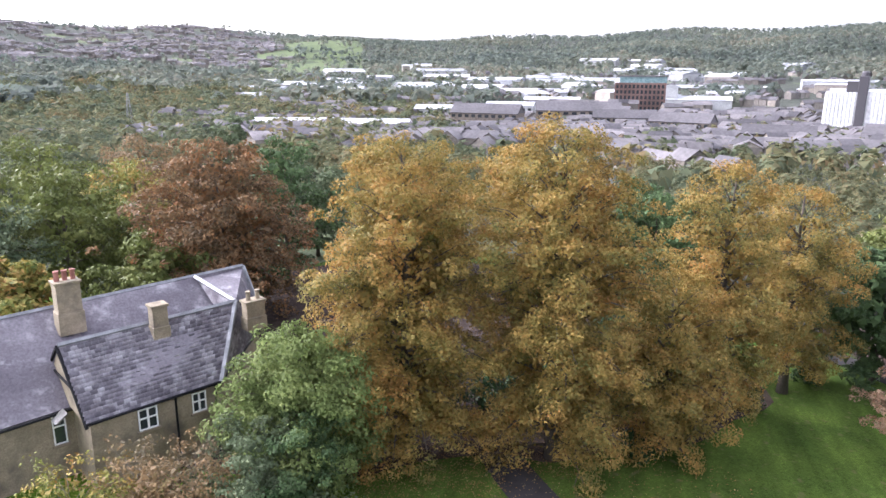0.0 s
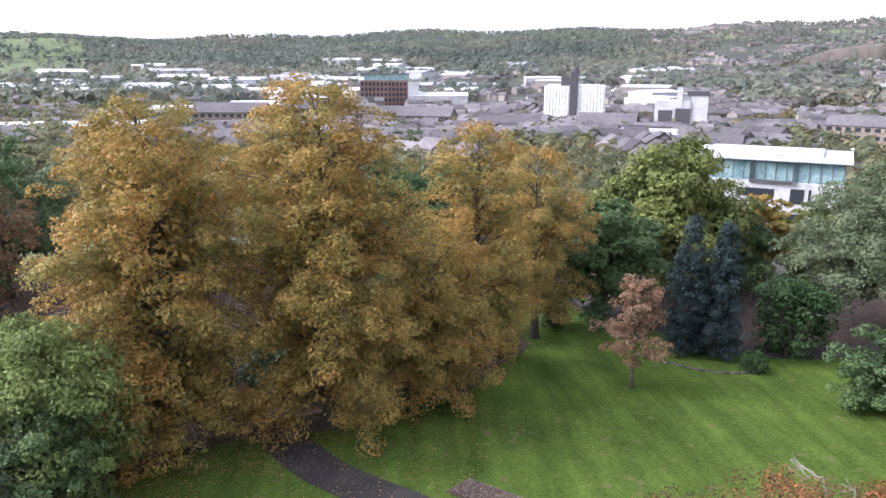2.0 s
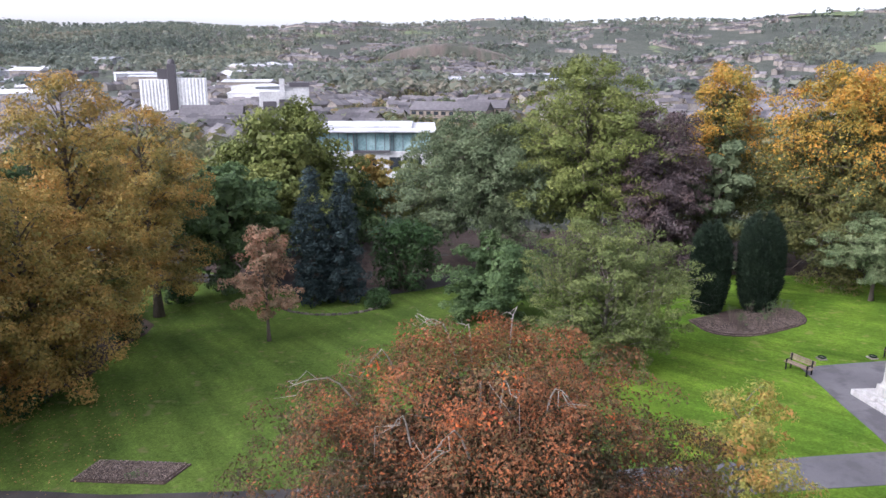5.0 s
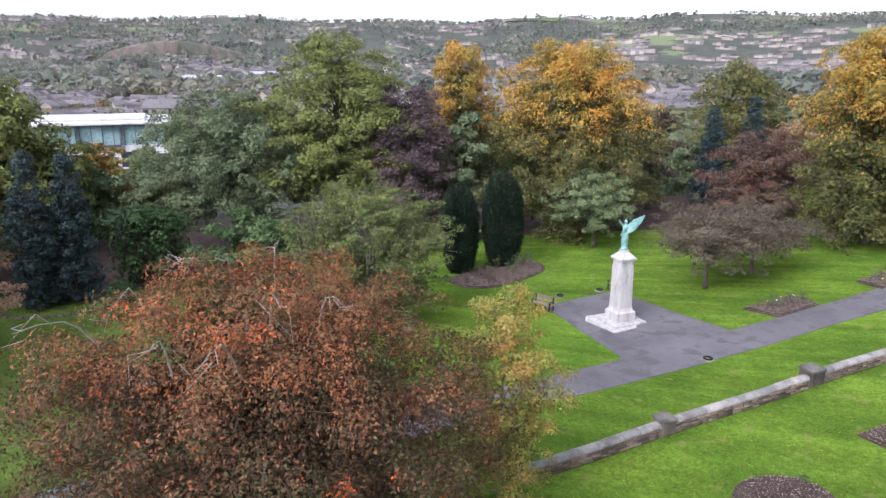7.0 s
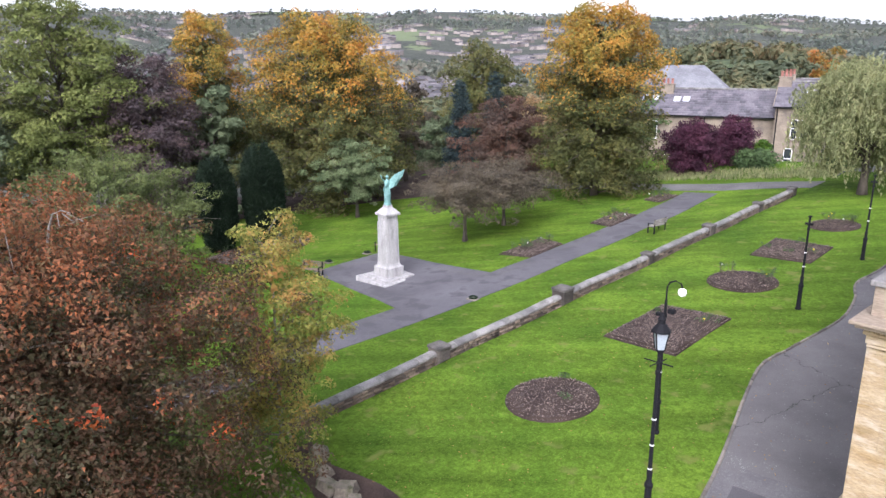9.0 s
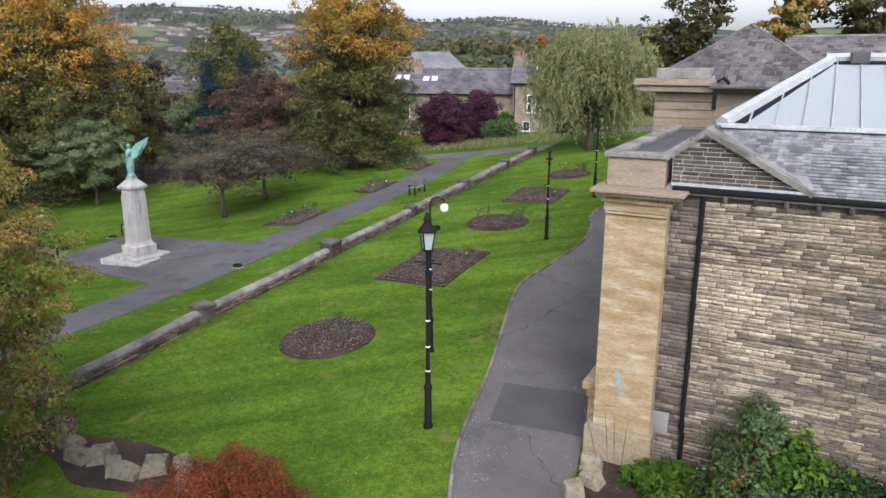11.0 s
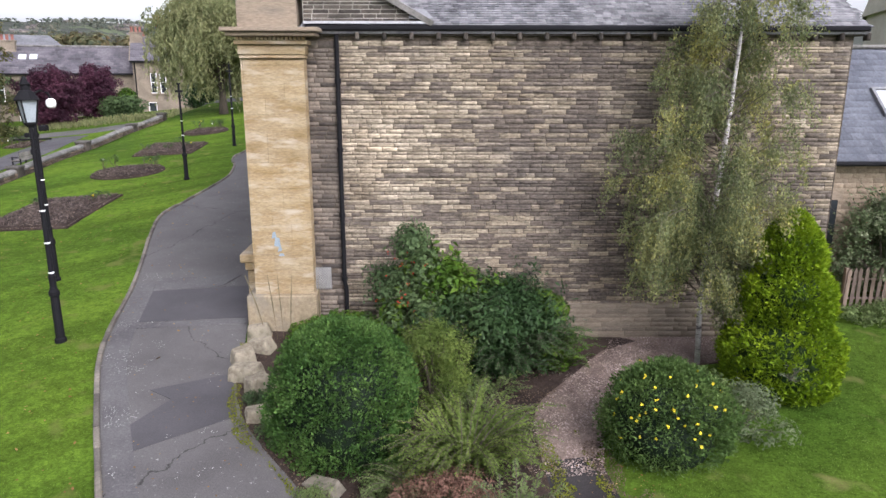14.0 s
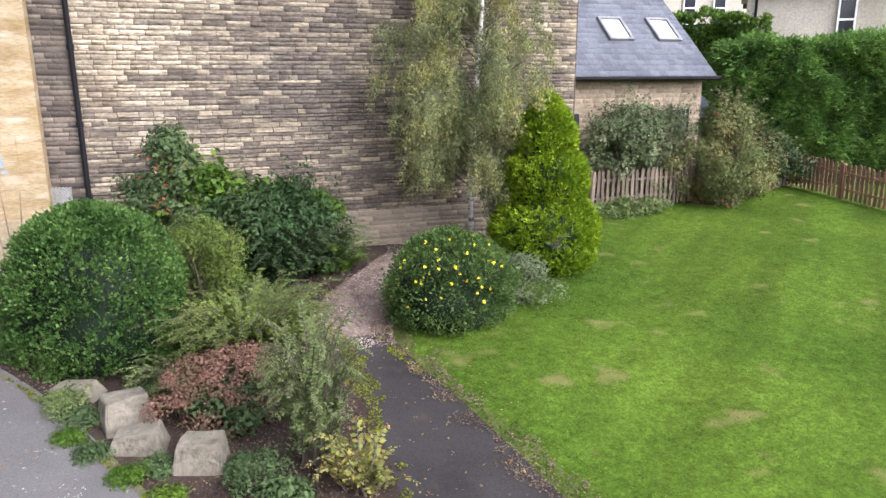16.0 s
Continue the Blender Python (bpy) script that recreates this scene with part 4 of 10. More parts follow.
for lo, hi in (((-2.05, 11.72, -0.6), (-0.66, 12.9, 0.78)),):
    box(bmc, lo, hi, 0.02)
part("pilaster_base", bmc, BASESTONE, wing, "plain ashlar pilaster base")
part("dado_course", boxes(((-2.28, 12.25, 1.32), (-1.87, 19.0, 1.5)), ((-2.2, 12.3, 1.15), (-1.87, 19.0, 1.32)), ((-2.16, 12.35, -0.6), (-1.88, 19.0, 1.14)), bevel=0.02), ASHLAR, wing, "projecting ashlar dado course")
part("capital", boxes(((-1.9, 11.82, 5.36), (-0.7, 12.9, 5.42)), ((-1.92, 11.8, 5.43), (-0.68, 12.9, 5.6)), ((-1.96, 11.72, 5.61), (-0.62, 12.9, 5.68)), bevel=0.01), ASHLAR, wing)
part("dentils", boxes(*[((-1.9 + i * 0.075, 11.66, 5.69), (-1.86 + i * 0.075, 11.8, 5.74)) for i in range(17)]), ASHLAR, wing)
part("cornice", boxes(((-2.06, 11.55, 5.75), (-0.45, 12.9, 5.82)), ((-2.14, 11.46, 5.825), (-0.38, 12.9, 5.9)), bevel=0.012), ASHGREY, wing, "moulded stone cornice")
part("parapet", boxes(((-1.95, 12.0, 5.9), (-0.84, 19.0, 6.45)), bevel=0.01), ASHGREY, wing, "weathered ashlar parapet block")
part("parapet_coping", boxes(((-2.02, 11.94, 6.455), (-0.78, 12.3, 6.56)), ((-2.02, 12.3, 6.455), (-1.68, 19.0, 6.56)), ((-0.98, 12.3, 6.455), (-0.78, 19.0, 6.56)), bevel=0.015), COPING, wing)
part("box_gutter", boxes(((-1.67, 12.31, 6.452), (-0.99, 18.9, 6.47))), PATCH, wing, "dark lead box gutter behind the coping")

bm = bmesh.new()
for px, pz, w, h, tl in ((-1.46, 2.0, 0.1, 0.14, 0.3), (-1.4, 1.86, 0.13, 0.16, -0.4), (-1.36, 1.72, 0.09, 0.13, 0.5), (-1.33, 1.6, 0.12, 0.06, 0.1)):
    slab(bm, [(px - w / 2, 11.846, pz - h / 2), (px + w / 2, 11.846, pz - h / 2 + tl * 0.06), (px + w / 2 - 0.02, 11.846, pz + h / 2), (px - w / 2 + 0.03, 11.846, pz + h / 2 - tl * 0.05)], 0.004)
part("paint_mark", bm, PALEBLUE, wing, "smear of pale blue paint")

# gutter, corbels, downpipe, vent
part("gutter", boxes(((-0.7, 11.98, 5.86), (9.95, 12.16, 5.97)), bevel=0.03), IRON, wing, "black iron gutter")
part("fascia", boxes(((-0.7, 12.1, 5.785), (9.9, 12.5, 5.86))), MORTAR, wing)
for i in range(20):
    part("corbel", boxes(((0.22 + i * 0.51, 12.02, 5.7), (0.3 + i * 0.51, 12.2, 5.84)), bevel=0.02), KNEEL, wing)
bmp = bmesh.new()
tube(bmp, [(-0.13, 12.1, 5.8), (-0.13, 12.1, 0.95), (-0.1, 12.1, 0.85), (-0.1, 12.1, -0.3)], [0.045] * 4, 8)
for zz in (0.98, 2.3, 3.6, 4.9):
    lathe(bmp, [(0.06, 0), (0.06, 0.09)], 8, (-0.13, 12.1, zz))
part("downpipe", bmp, IRON, wing, "black cast iron downpipe")
vent = part("vent", boxes(((-0.77, 12.13, 0.8), (-0.4, 12.17, 1.26))), GLASS, wing, "pale lattice vent grille")
bmv = bmesh.new()
for i in range(-9, 11):
    for s in (1, -1):
        x0 = -0.585 + i * 0.055
        a, b = Vector((x0 - s * 0.23, 12.12, 0.8)), Vector((x0 + s * 0.23, 12.12, 1.26))
        lo, hi = max(0.0, min(1.0, ((-0.77 - a.x) / (b.x - a.x)))), max(0.0, min(1.0, ((-0.4 - a.x) / (b.x - a.x))))
        lo, hi = min(lo, hi), max(lo, hi)
        if hi - lo > 0.05:
            tube(bmv, [a.lerp(b, lo), a.lerp(b, hi)], [0.008, 0.008], 4)
part("lattice", bmv, MARBLE, vent)

# slate slope from gutter to lantern
def slope_point(x, s):
    """A point on the front roof slope, s from 0 at the gutter to 1 at the lantern."""
    return Vector((x, 12.02 + 1.74 * s, 5.93 + 1.0 * s))


bmr = bmesh.new()
slab(bmr, [(-0.8, 12.0, 5.9), (9.95, 12.0, 5.9), (9.95, 13.9, 6.99), (-0.4, 13.9, 6.99)], 0.1)
slab(bmr, [(9.95, 12.0, 5.9), (9.95, 24.0, 5.9), (9.3, 22.0, 6.99), (9.3, 13.9, 6.99)], 0.1)
slab(bmr, [(-0.85, 12.1, 5.9), (-0.85, 24.0, 5.9), (-0.3, 22.0, 6.99), (-0.3, 13.6, 6.99)], 0.1)
roof = part("roof", bmr, SLATE, wing, "streaked grey slate roof slope")
rs = random.Random(8)
rows, n_made, rest, shared_s = 20, 0, [], {}
for r in range(rows):
    s0, s1 = r / rows, (r + 1.25) / rows
    x = -0.7 + (0.07 if r % 2 else 0.0)
    while x < 9.9:
        w = rs.choice((0.12, 0.14, 0.16, 0.18))
        mid = x + w / 2
        edge = -0.12
        if mid > edge:
            lift = rs.uniform(0.004, 0.014)
            a, b = slope_point(x, s0), slope_point(x + w - 0.008, min(s1, 1.02))
            nrm = Vector((0, -0.498, 0.867))
            q = [Vector((a.x, a.y, a.z)) + nrm * (lift + 0.022), Vector((b.x, a.y, a.z)) + nrm * (lift + 0.022), b + nrm * 0.008, Vector((a.x, b.y, b.z)) + nrm * 0.008]
            u = [p - nrm * 0.018 for p in q[:2]]
            if n_made < 300 and 1.5 < x < 4.6 and r < 14:
                key = (w, round(lift, 3))
                if key not in shared_s:
                    me = bpy.data.meshes.new("slate")
                    o = q[0]
                    me.from_pydata([p - o for p in q + u], [], [(0, 1, 2, 3), (4, 5, 1, 0)])
                    shared_s[key] = me
                link_mesh("slate", shared_s[key], SLATE_O, roof).location = q[0]
                n_made += 1
            else:
                rest.append([*q, *u])
        x += w
base = np.arange(len(rest))[:, None, None] * 6
tagged(quads_mesh("slate_covering", np.array([[tuple(p) for p in q] for q in rest]), SLATE, roof, (np.array([(0, 1, 2, 3), (4, 5, 1, 0)])[None] + base).reshape(-1, 4)), kind="stuff")
# stepped stone kneeler with its raked coping
def under_rake(x, z):
    """Whether a spot of the kneeler's face lies below its two raked edges."""
    return z < 6.04 + (1.62 - x) * 0.55 - 0.03 and z < 6.5 + (x + 0.74) * 0.8


bmk = bmesh.new()
prism(bmk, [(-0.74, 6.0), (1.64, 6.0), (-0.13, 6.99), (-0.74, 6.5)], -12.42, -12.1)
bmesh.ops.rotate(bmk, verts=bmk.verts, cent=(0, 0, 0), matrix=Matrix.Rotation(radians(90), 3, "X"))
kneel = part("kneeler", bmk, PALEJOINT, wing, "triangular coursed stone kneeler with pale pointing")
coursed(kneel, -0.73, 1.6, 6.02, 6.98, 12.1, KNEEL, KNEEL, under_rake, seed=12, gap=0.014, lengths=(0.2, 0.42), courses=(0.066, 0.09), skip=lambda x, z: not under_rake(x, z))
bmk = bmesh.new()
slab(bmk, [(1.7, 11.97, 6.03), (1.74, 12.32, 6.05), (-0.17, 12.42, 7.1), (-0.17, 11.97, 7.06)], 0.1)
part("raked_coping", bmk, COPING, wing, "weathered raked coping stone")
bmk = bmesh.new()
slab(bmk, [(-0.17, 11.98, 7.06), (-0.17, 12.42, 7.1), (-0.8, 12.42, 6.57), (-0.8, 11.98, 6.54)], 0.08)
part("raked_coping", bmk, COPING, wing)
bmk = bmesh.new()
slab(bmk, [(-0.15, 12.42, 7.05), (-0.78, 12.42, 6.5), (-0.78, 13.8, 6.55), (-0.15, 13.8, 7.02)], 0.08)
part("valley_lining", bmk, PATCH, wing, "dark lead lining behind the kneeler")
part("lead_apron", boxes(((-0.72, 11.99, 5.99), (1.6, 12.09, 6.035))), PALELEAD, wing, "pale lead apron over the gutter")
part("flashing", slab(bmesh.new(), [(1.25, 12.0, 6.1), (1.7, 12.0, 6.08), (1.55, 12.35, 6.27), (1.2, 12.3, 6.3)], 0.02), LEAD, wing, "lead flashing")

# glazed lantern
GL = [(-0.12, 13.78, 6.99), (9.25, 13.78, 6.99), (7.45, 18.0, 8.27), (1.74, 18.0, 8.27)]
lantern = part("roof_lantern", slab(bmesh.new(), GL, 0.06), ROOFGLASS, wing, "pale glazed roof lantern")
part("lantern_hip", slab(bmesh.new(), [GL[0], GL[3], (-0.12, 22.2, 6.99)], 0.06), ROOFGLASS, lantern)
part("lantern_hip", slab(bmesh.new(), [GL[2], GL[1], (9.25, 22.2, 6.99)], 0.06), ROOFGLASS, lantern)
part("lantern_back", slab(bmesh.new(), [GL[3], GL[2], (9.25, 22.2, 6.99), (-0.12, 22.2, 6.99)], 0.06), ROOFGLASS, lantern)
for i in range(1, 19):
    x = -0.12 + i * 0.493
    f = min(1.0, (x + 0.12) / 1.86, (9.25 - x) / 1.8)
    bmg = bmesh.new()
    slab(bmg, [(x - 0.014, 13.74, 7.03), (x + 0.014, 13.74, 7.03), (x + 0.014, 13.78 + 4.22 * f, 7.03 + 1.28 * f), (x - 0.014, 13.78 + 4.22 * f, 7.03 + 1.28 * f)], 0.035)
    part("glazing_bar", bmg, PALELEAD, lantern)
for a, b in ((GL[0], GL[3]), (GL[1], GL[2])):
    bmg = bmesh.new()
    tube(bmg, [(a[0], a[1], a[2] + 0.05), (b[0], b[1], b[2] + 0.05)], [0.15, 0.13], 6)
    part("hip_flashing", bmg, PALELEAD, lantern)
    k = 1 if a[0] < 4 else -1
    bmg = bmesh.new()
    slab(bmg, [(a[0] + k * 0.1, a[1], a[2] + 0.02), (a[0] + k * 0.36, a[1], a[2] + 0.02), (b[0] + k * 0.14, b[1], b[2] + 0.02), (b[0] + k * 0.02, b[1], b[2] + 0.02)], 0.03)
    part("hip_gap", bmg, IRON, lantern, "dark open strip below the hip flashing")
part("sill", boxes(((-0.2, 13.66, 6.96), (9.35, 13.8, 7.05)), bevel=0.01), PALELEAD, lantern)
bmg = bmesh.new()
tube(bmg, [(1.6, 18.0, 8.34), (7.6, 18.0, 8.34)], [0.13, 0.13], 6)
part("ridge_gap", slab(bmesh.new(), [(1.75, 17.75, 8.23), (7.4, 17.75, 8.23), (7.4, 17.9, 8.28), (1.75, 17.9, 8.28)], 0.03), IRON, lantern, "dark open strip below the ridge")
part("ridge_capping", bmg, PALELEAD, lantern)
for x in (2.1, 4.3, 6.5):
    part("ridge_vent", boxes(((x, 17.7, 8.2), (x + 0.4, 18.3, 8.5)), bevel=0.04), PATCH, lantern)
part("inner_wall", boxes(((-0.3, 13.95, 5.0), (9.2, 22.0, 6.9))), MORTAR, wing)

# higher pavilion behind
pav = thing("museum_pavilion", (0, 0, 0), "taller stone museum pavilion with hipped slate roof", "building")
part("wall", boxes(((-2.6, 19.5, -0.4), (11, 31, 7.4)), bevel=0.02), ASHGREY, pav, "weathered ashlar wall")
for i in range(7):
    part("ashlar_course", boxes(((-2.62, 19.462, 5.75 + i * 0.24), (-0.98, 19.6, 5.975 + i * 0.24)), bevel=0.012), ASHGREY, pav)
part("cornice", boxes(((-3.05, 19.1, 7.45), (-1.0, 31.3, 7.62)), ((-3.15, 19.0, 7.625), (-0.95, 31.4, 7.8)), bevel=0.02), ASHGREY, pav)
part("parapet", boxes(((-2.6, 19.3, 7.8), (-1.1, 31.0, 8.1)), bevel=0.02), COPING, pav)
bmr = bmesh.new()
q = [(-2.3, 19.5, 8.05), (1.6, 19.5, 8.05), (1.6, 24.0, 8.05), (-2.3, 24.0, 8.05)]
t = (-0.4, 21.2, 9.3)
for i in range(4):
    slab(bmr, [q[i], q[(i + 1) % 4], t], 0.06)
proof = part("roof", bmr, BROWNSLATE, pav, "grey slate hipped roof")


def shingled(parent, a, b, c, d, rows, w):
    """Rows of overlapping slates over a slope with eave a-b and top d-c, as one mesh."""
    a, b, c, d = Vector(a), Vector(b), Vector(c), Vector(d)
    nrm = (b - a).cross(d - a).normalized()
    out = []
    for r in range(rows):
        s0, s1 = r / rows, min(1.0, (r + 1.2) / rows)
        lo, hi = a.lerp(d, s0), b.lerp(c, s0)
        up = (a.lerp(d, s1) - lo + b.lerp(c, s1) - hi) / 2
        n = max(1, int((hi - lo).length / w))
        for i in range(n):
            f, g = max(0.0, (i + 0.5 * (r % 2)) / n), min(1.0, (i + 0.96 + 0.5 * (r % 2)) / n)
            k = rs.uniform(0.024, 0.036)
            p, q2 = lo.lerp(hi, f), lo.lerp(hi, g)
            out.append([p + nrm * k, q2 + nrm * k, q2 + up + nrm * 0.012, p + up + nrm * 0.012, p - nrm * 0.0, q2 - nrm * 0.0])
    base = np.arange(len(out))[:, None, None] * 6
    tagged(quads_mesh("slate_covering", np.array([[tuple(p) for p in q2] for q2 in out]), BROWNSLATE, parent, (np.array([(0, 1, 2, 3), (4, 5, 1, 0)])[None] + base).reshape(-1, 4)), kind="stuff")


eave = (-1.1, 18.9, 7.61), (1.0, 18.9, 7.61), (1.0, 19.5, 8.05), (-1.1, 19.5, 8.05)
part("lower_slope", slab(bmesh.new(), eave, 0.05), SLATE, pav)
shingled(proof, *eave, 3, 0.17)
shingled(proof, q[0], q[1], t, t, 18, 0.2)
shingled(proof, q[3], q[0], t, t, 18, 0.2)
for i in range(2):
    bmh = bmesh.new()
    tube(bmh, [q[i], t], [0.05, 0.05], 6)
    part("hip_tiles", bmh, COPING, pav)
bmr = bmesh.new()
slab(bmr, [(0.4, 20.4, 7.62), (11.2, 20.4, 7.62), (11.2, 24.0, 9.0), (0.4, 24.0, 9.0)], 0.06)
slab(bmr, [(11.2, 27.6, 7.62), (0.4, 27.6, 7.62), (0.4, 24.0, 9.0), (11.2, 24.0, 9.0)], 0.06)
long_roof = part("long_roof", bmr, BROWNSLATE, pav, "long grey slate roof behind the lantern")
shingled(long_roof, (0.4, 20.4, 7.64), (11.2, 20.4, 7.64), (11.2, 24.0, 9.02), (0.4, 24.0, 9.02), 16, 0.2)
bmr = bmesh.new()
tube(bmr, [(0.6, 24.0, 9.03), (11.2, 24.0, 9.03)], [0.07, 0.07], 6)
part("ridge_tiles", bmr, COPING, pav)
part("upper_wall", boxes(((-2.2, 19.6, 7.4), (1.5, 23.9, 8.05))), ASHGREY, pav)
bmr = bmesh.new()
tube(bmr, [(-0.95, 19.0, 7.4), (-0.95, 19.0, 7.0)], [0.06, 0.06], 6)
part("downpipe", bmr, IRON, pav)
bmr = bmesh.new()
tube(bmr, [(-0.9, 18.95, 7.75), (-0.75, 18.9, 7.85), (-0.6, 18.95, 7.7)], [0.05, 0.05, 0.05], 6)
part("swan_neck", bmr, IRON, pav)

# ---- trees and shrubs ----
def crown_points(rng, shape, R, H, hb, K, cr):
    """Centres and radii of the leaf clumps of a crown of radius R between the heights hb and H."""
    u = rng.uniform(0, 1, K * 4)
    if shape == "dome":
        prof = np.where(u < 0.4, np.sqrt(np.clip(1 - ((u - 0.4) / 0.5) ** 2, 0, 1)), np.sqrt(np.clip(1 - ((u - 0.4) / 0.64) ** 2, 0, 1)))
    elif shape == "cone":
        prof = (1 - u) ** 0.85 * 0.95 + 0.05
    elif shape == "column":
        prof = np.where(u < 0.75, 0.75 + 0.25 * np.sin(u / 0.75 * np.pi), np.sqrt(np.clip(1 - ((u - 0.75) / 0.27) ** 2, 0, 1)) * 0.75)
    elif shape == "spire":
        prof = np.where(u < 0.2, 0.8 + u, (1 - (u - 0.2) / 0.8) ** 0.55)
    elif shape == "dome2":
        prof = np.where(u < 0.55, 0.72 + 0.28 * np.sin(u / 0.55 * np.pi / 2), np.sqrt(np.clip(1 - ((u - 0.55) / 0.47) ** 2, 0, 1)))
    elif shape == "ball":
        prof = np.sqrt(np.clip(1 - (2 * u - 1) ** 2, 0, 1))
    elif shape == "flat":
        prof = np.where(u < 0.55, 0.55 + 0.45 * np.sin(u / 0.55 * np.pi / 2), np.sqrt(np.clip(1 - ((u - 0.55) / 0.46) ** 2, 0, 1)))
    else:
        prof = np.where(u < 0.3, 0.5 + 0.5 * u / 0.3, (1 - (u - 0.3) / 0.7) ** 0.6)
    keep = rng.uniform(0, 1, len(u)) < prof * 0.9 + 0.1
    u, prof = u[keep][:K], prof[keep][:K]
    th = rng.uniform(0, 2 * np.pi, len(u))
    ph = rng.uniform(0, 6.28, 3)
    lobe = 1 + 0.16 * np.sin(3 * th + ph[0] + 4 * u) + 0.12 * np.sin(5 * th + ph[1] - 7 * u) + 0.08 * np.sin(2 * th + ph[2])
    rad = np.sqrt(rng.uniform(0.04, 1.0, len(u))) * prof * lobe * max(R - cr * 0.25, R * 0.4)
    c = np.stack([rad * np.cos(th), rad * np.sin(th), hb + u * (H - hb - cr * 0.5)], 1)
    if shape in ("dome", "dome2", "flat", "ball"):
        # a layer of clumps over the top, so that no gap shows from above
        m = K // 4
        rho, ta = np.sqrt(rng.uniform(0, 0.85, m)), rng.uniform(0, 2 * np.pi, m)
        base, rise = {"dome": (0.4, 0.6), "dome2": (0.55, 0.45), "flat": (0.55, 0.44), "ball": (0.5, 0.5)}[shape]
        ut = base + rise * np.sqrt(1 - rho**2) * rng.uniform(0.9, 1.0, m)
        c = np.concatenate([c, np.stack([rho * R * 0.9 * np.cos(ta), rho * R * 0.9 * np.sin(ta), hb + ut * (H - hb - cr * 0.5)], 1)])
    return c, cr * rng.uniform(0.65, 1.3, len(c))


def foliage(rng, c, r, n, size, slim=0.55, flat=0.7, droop=0.0, upward=0.35, three=False):
    """Leaves over and in the clumps."""
    k = rng.choice(len(c), n, p=(r**2) / (r**2).sum())
    d = unit(rng.normal(size=(n, 3)) + np.array([0, 0, upward]))
    depth = rng.uniform(0.25, 1.0, n) ** 0.5
    p = c[k] + d * (r[k] * depth)[:, None] * np.array([1, 1, flat])
    nrm = d + rng.normal(size=(n, 3)) * 0.36 + np.array([0, 0, 0.45])
    return leaf_quads(rng, p, nrm, np.full(n, size), slim, droop, three)


def bough_crown(rng, shape, R, H, hb, nb, cr, hang=0.6):
    """Boughs that leave the trunk all round and droop at the tip; returns leaf clumps (centre, radius, outward direction) and the boughs' lines."""
    C, rad, out, lines = [], [], [], []
    us = np.clip((np.arange(nb) + rng.uniform(0, 1, nb)) / nb, 0, 1) ** 0.9
    for i, u in enumerate(us):
        if shape == "dome":
            prof = math.sqrt(max(0.05, 1 - ((u - 0.4) / (0.5 if u < 0.4 else 0.62)) ** 2))
        elif shape == "dome2":
            prof = 0.74 + 0.26 * math.sin(u / 0.55 * math.pi / 2) if u < 0.55 else math.sqrt(max(0.03, 1 - ((u - 0.55) / 0.47) ** 2))
        elif shape == "ball":
            prof = math.sqrt(max(0.06, 1 - (2 * u - 1) ** 2))
        elif shape == "flat":
            prof = 0.6 + 0.4 * math.sin(u / 0.55 * math.pi / 2) if u < 0.55 else math.sqrt(max(0.05, 1 - ((u - 0.55) / 0.47) ** 2))
        else:
            prof = 0.5 + 0.5 * u / 0.3 if u < 0.3 else max(0.1, 1 - (u - 0.3) / 0.7) ** 0.6
        a = i * 2.39996 + rng.normal() * 0.4
        L = max(R * prof * rng.uniform(0.72, 1.1), cr)
        zt = hb + u * (H - hb) - cr * 0.4
        slope = -0.3 * hang + (0.95 + 0.3 * hang) * u
        zs = min(max(zt - L * slope, hb * 0.6 + 0.15), H * 0.93)
        d = np.array([math.cos(a), math.sin(a), 0.0])
        t = np.array([-d[1], d[0], 0.0])
        sway = rng.normal() * 0.12

        def at(f):
            return d * L * f + t * L * sway * f * f + np.array([0, 0, zs + (zt - zs) * f + L * (0.16 * math.sin(math.pi * f) - 0.1 * max(hang, 0) * f**3)])

        lines.append([at(f) for f in (0.0, 0.3, 0.62, 0.95)])
        m = max(2, int(2.5 + 4.0 * L / R))
        for k in range(m):
            f = 1.0 - 0.68 * (k / m) ** 1.1 + rng.normal() * 0.03
            p = at(f) + t * rng.normal() * 0.2 * L * f + np.array([0, 0, rng.normal() * 0.2 * cr])
            C.append(p)
            rad.append(cr * rng.uniform(0.65, 1.25) * (1.15 - 0.35 * f))
            out.append(d * math.cos(sway) + t * rng.normal() * 0.5)
    return np.array(C), np.array(rad), unit(np.array(out)), lines


def tufts(rng, c, r, out, n, size, slim=0.6, hang=0.6, flat=0.6):
    """Leaves over the upper and outer sides of the clumps, in tufts that hang a little outward."""
    k = rng.choice(len(c), n, p=(r**2) / (r**2).sum())
    d = unit(rng.normal(size=(n, 3)) + np.array([0, 0, 0.5]) + out[k] * 0.45)
    depth = 1 - 0.5 * rng.uniform(0, 1, n) ** 1.7
    p = c[k] + d * (r[k] * depth)[:, None] * np.array([1.15, 1.15, flat])
    side = (d * out[k]).sum(1)
    p[:, 2] -= hang * 0.3 * r[k] * np.clip(side, 0, 1) ** 2
    nrm = d * 0.75 + rng.normal(size=(n, 3)) * 0.42 + np.array([0, 0, 0.35]) + out[k] * 0.2
    return leaf_quads(rng, p, nrm, np.full(n, size), slim, 0.4 * max(hang, 0), True)


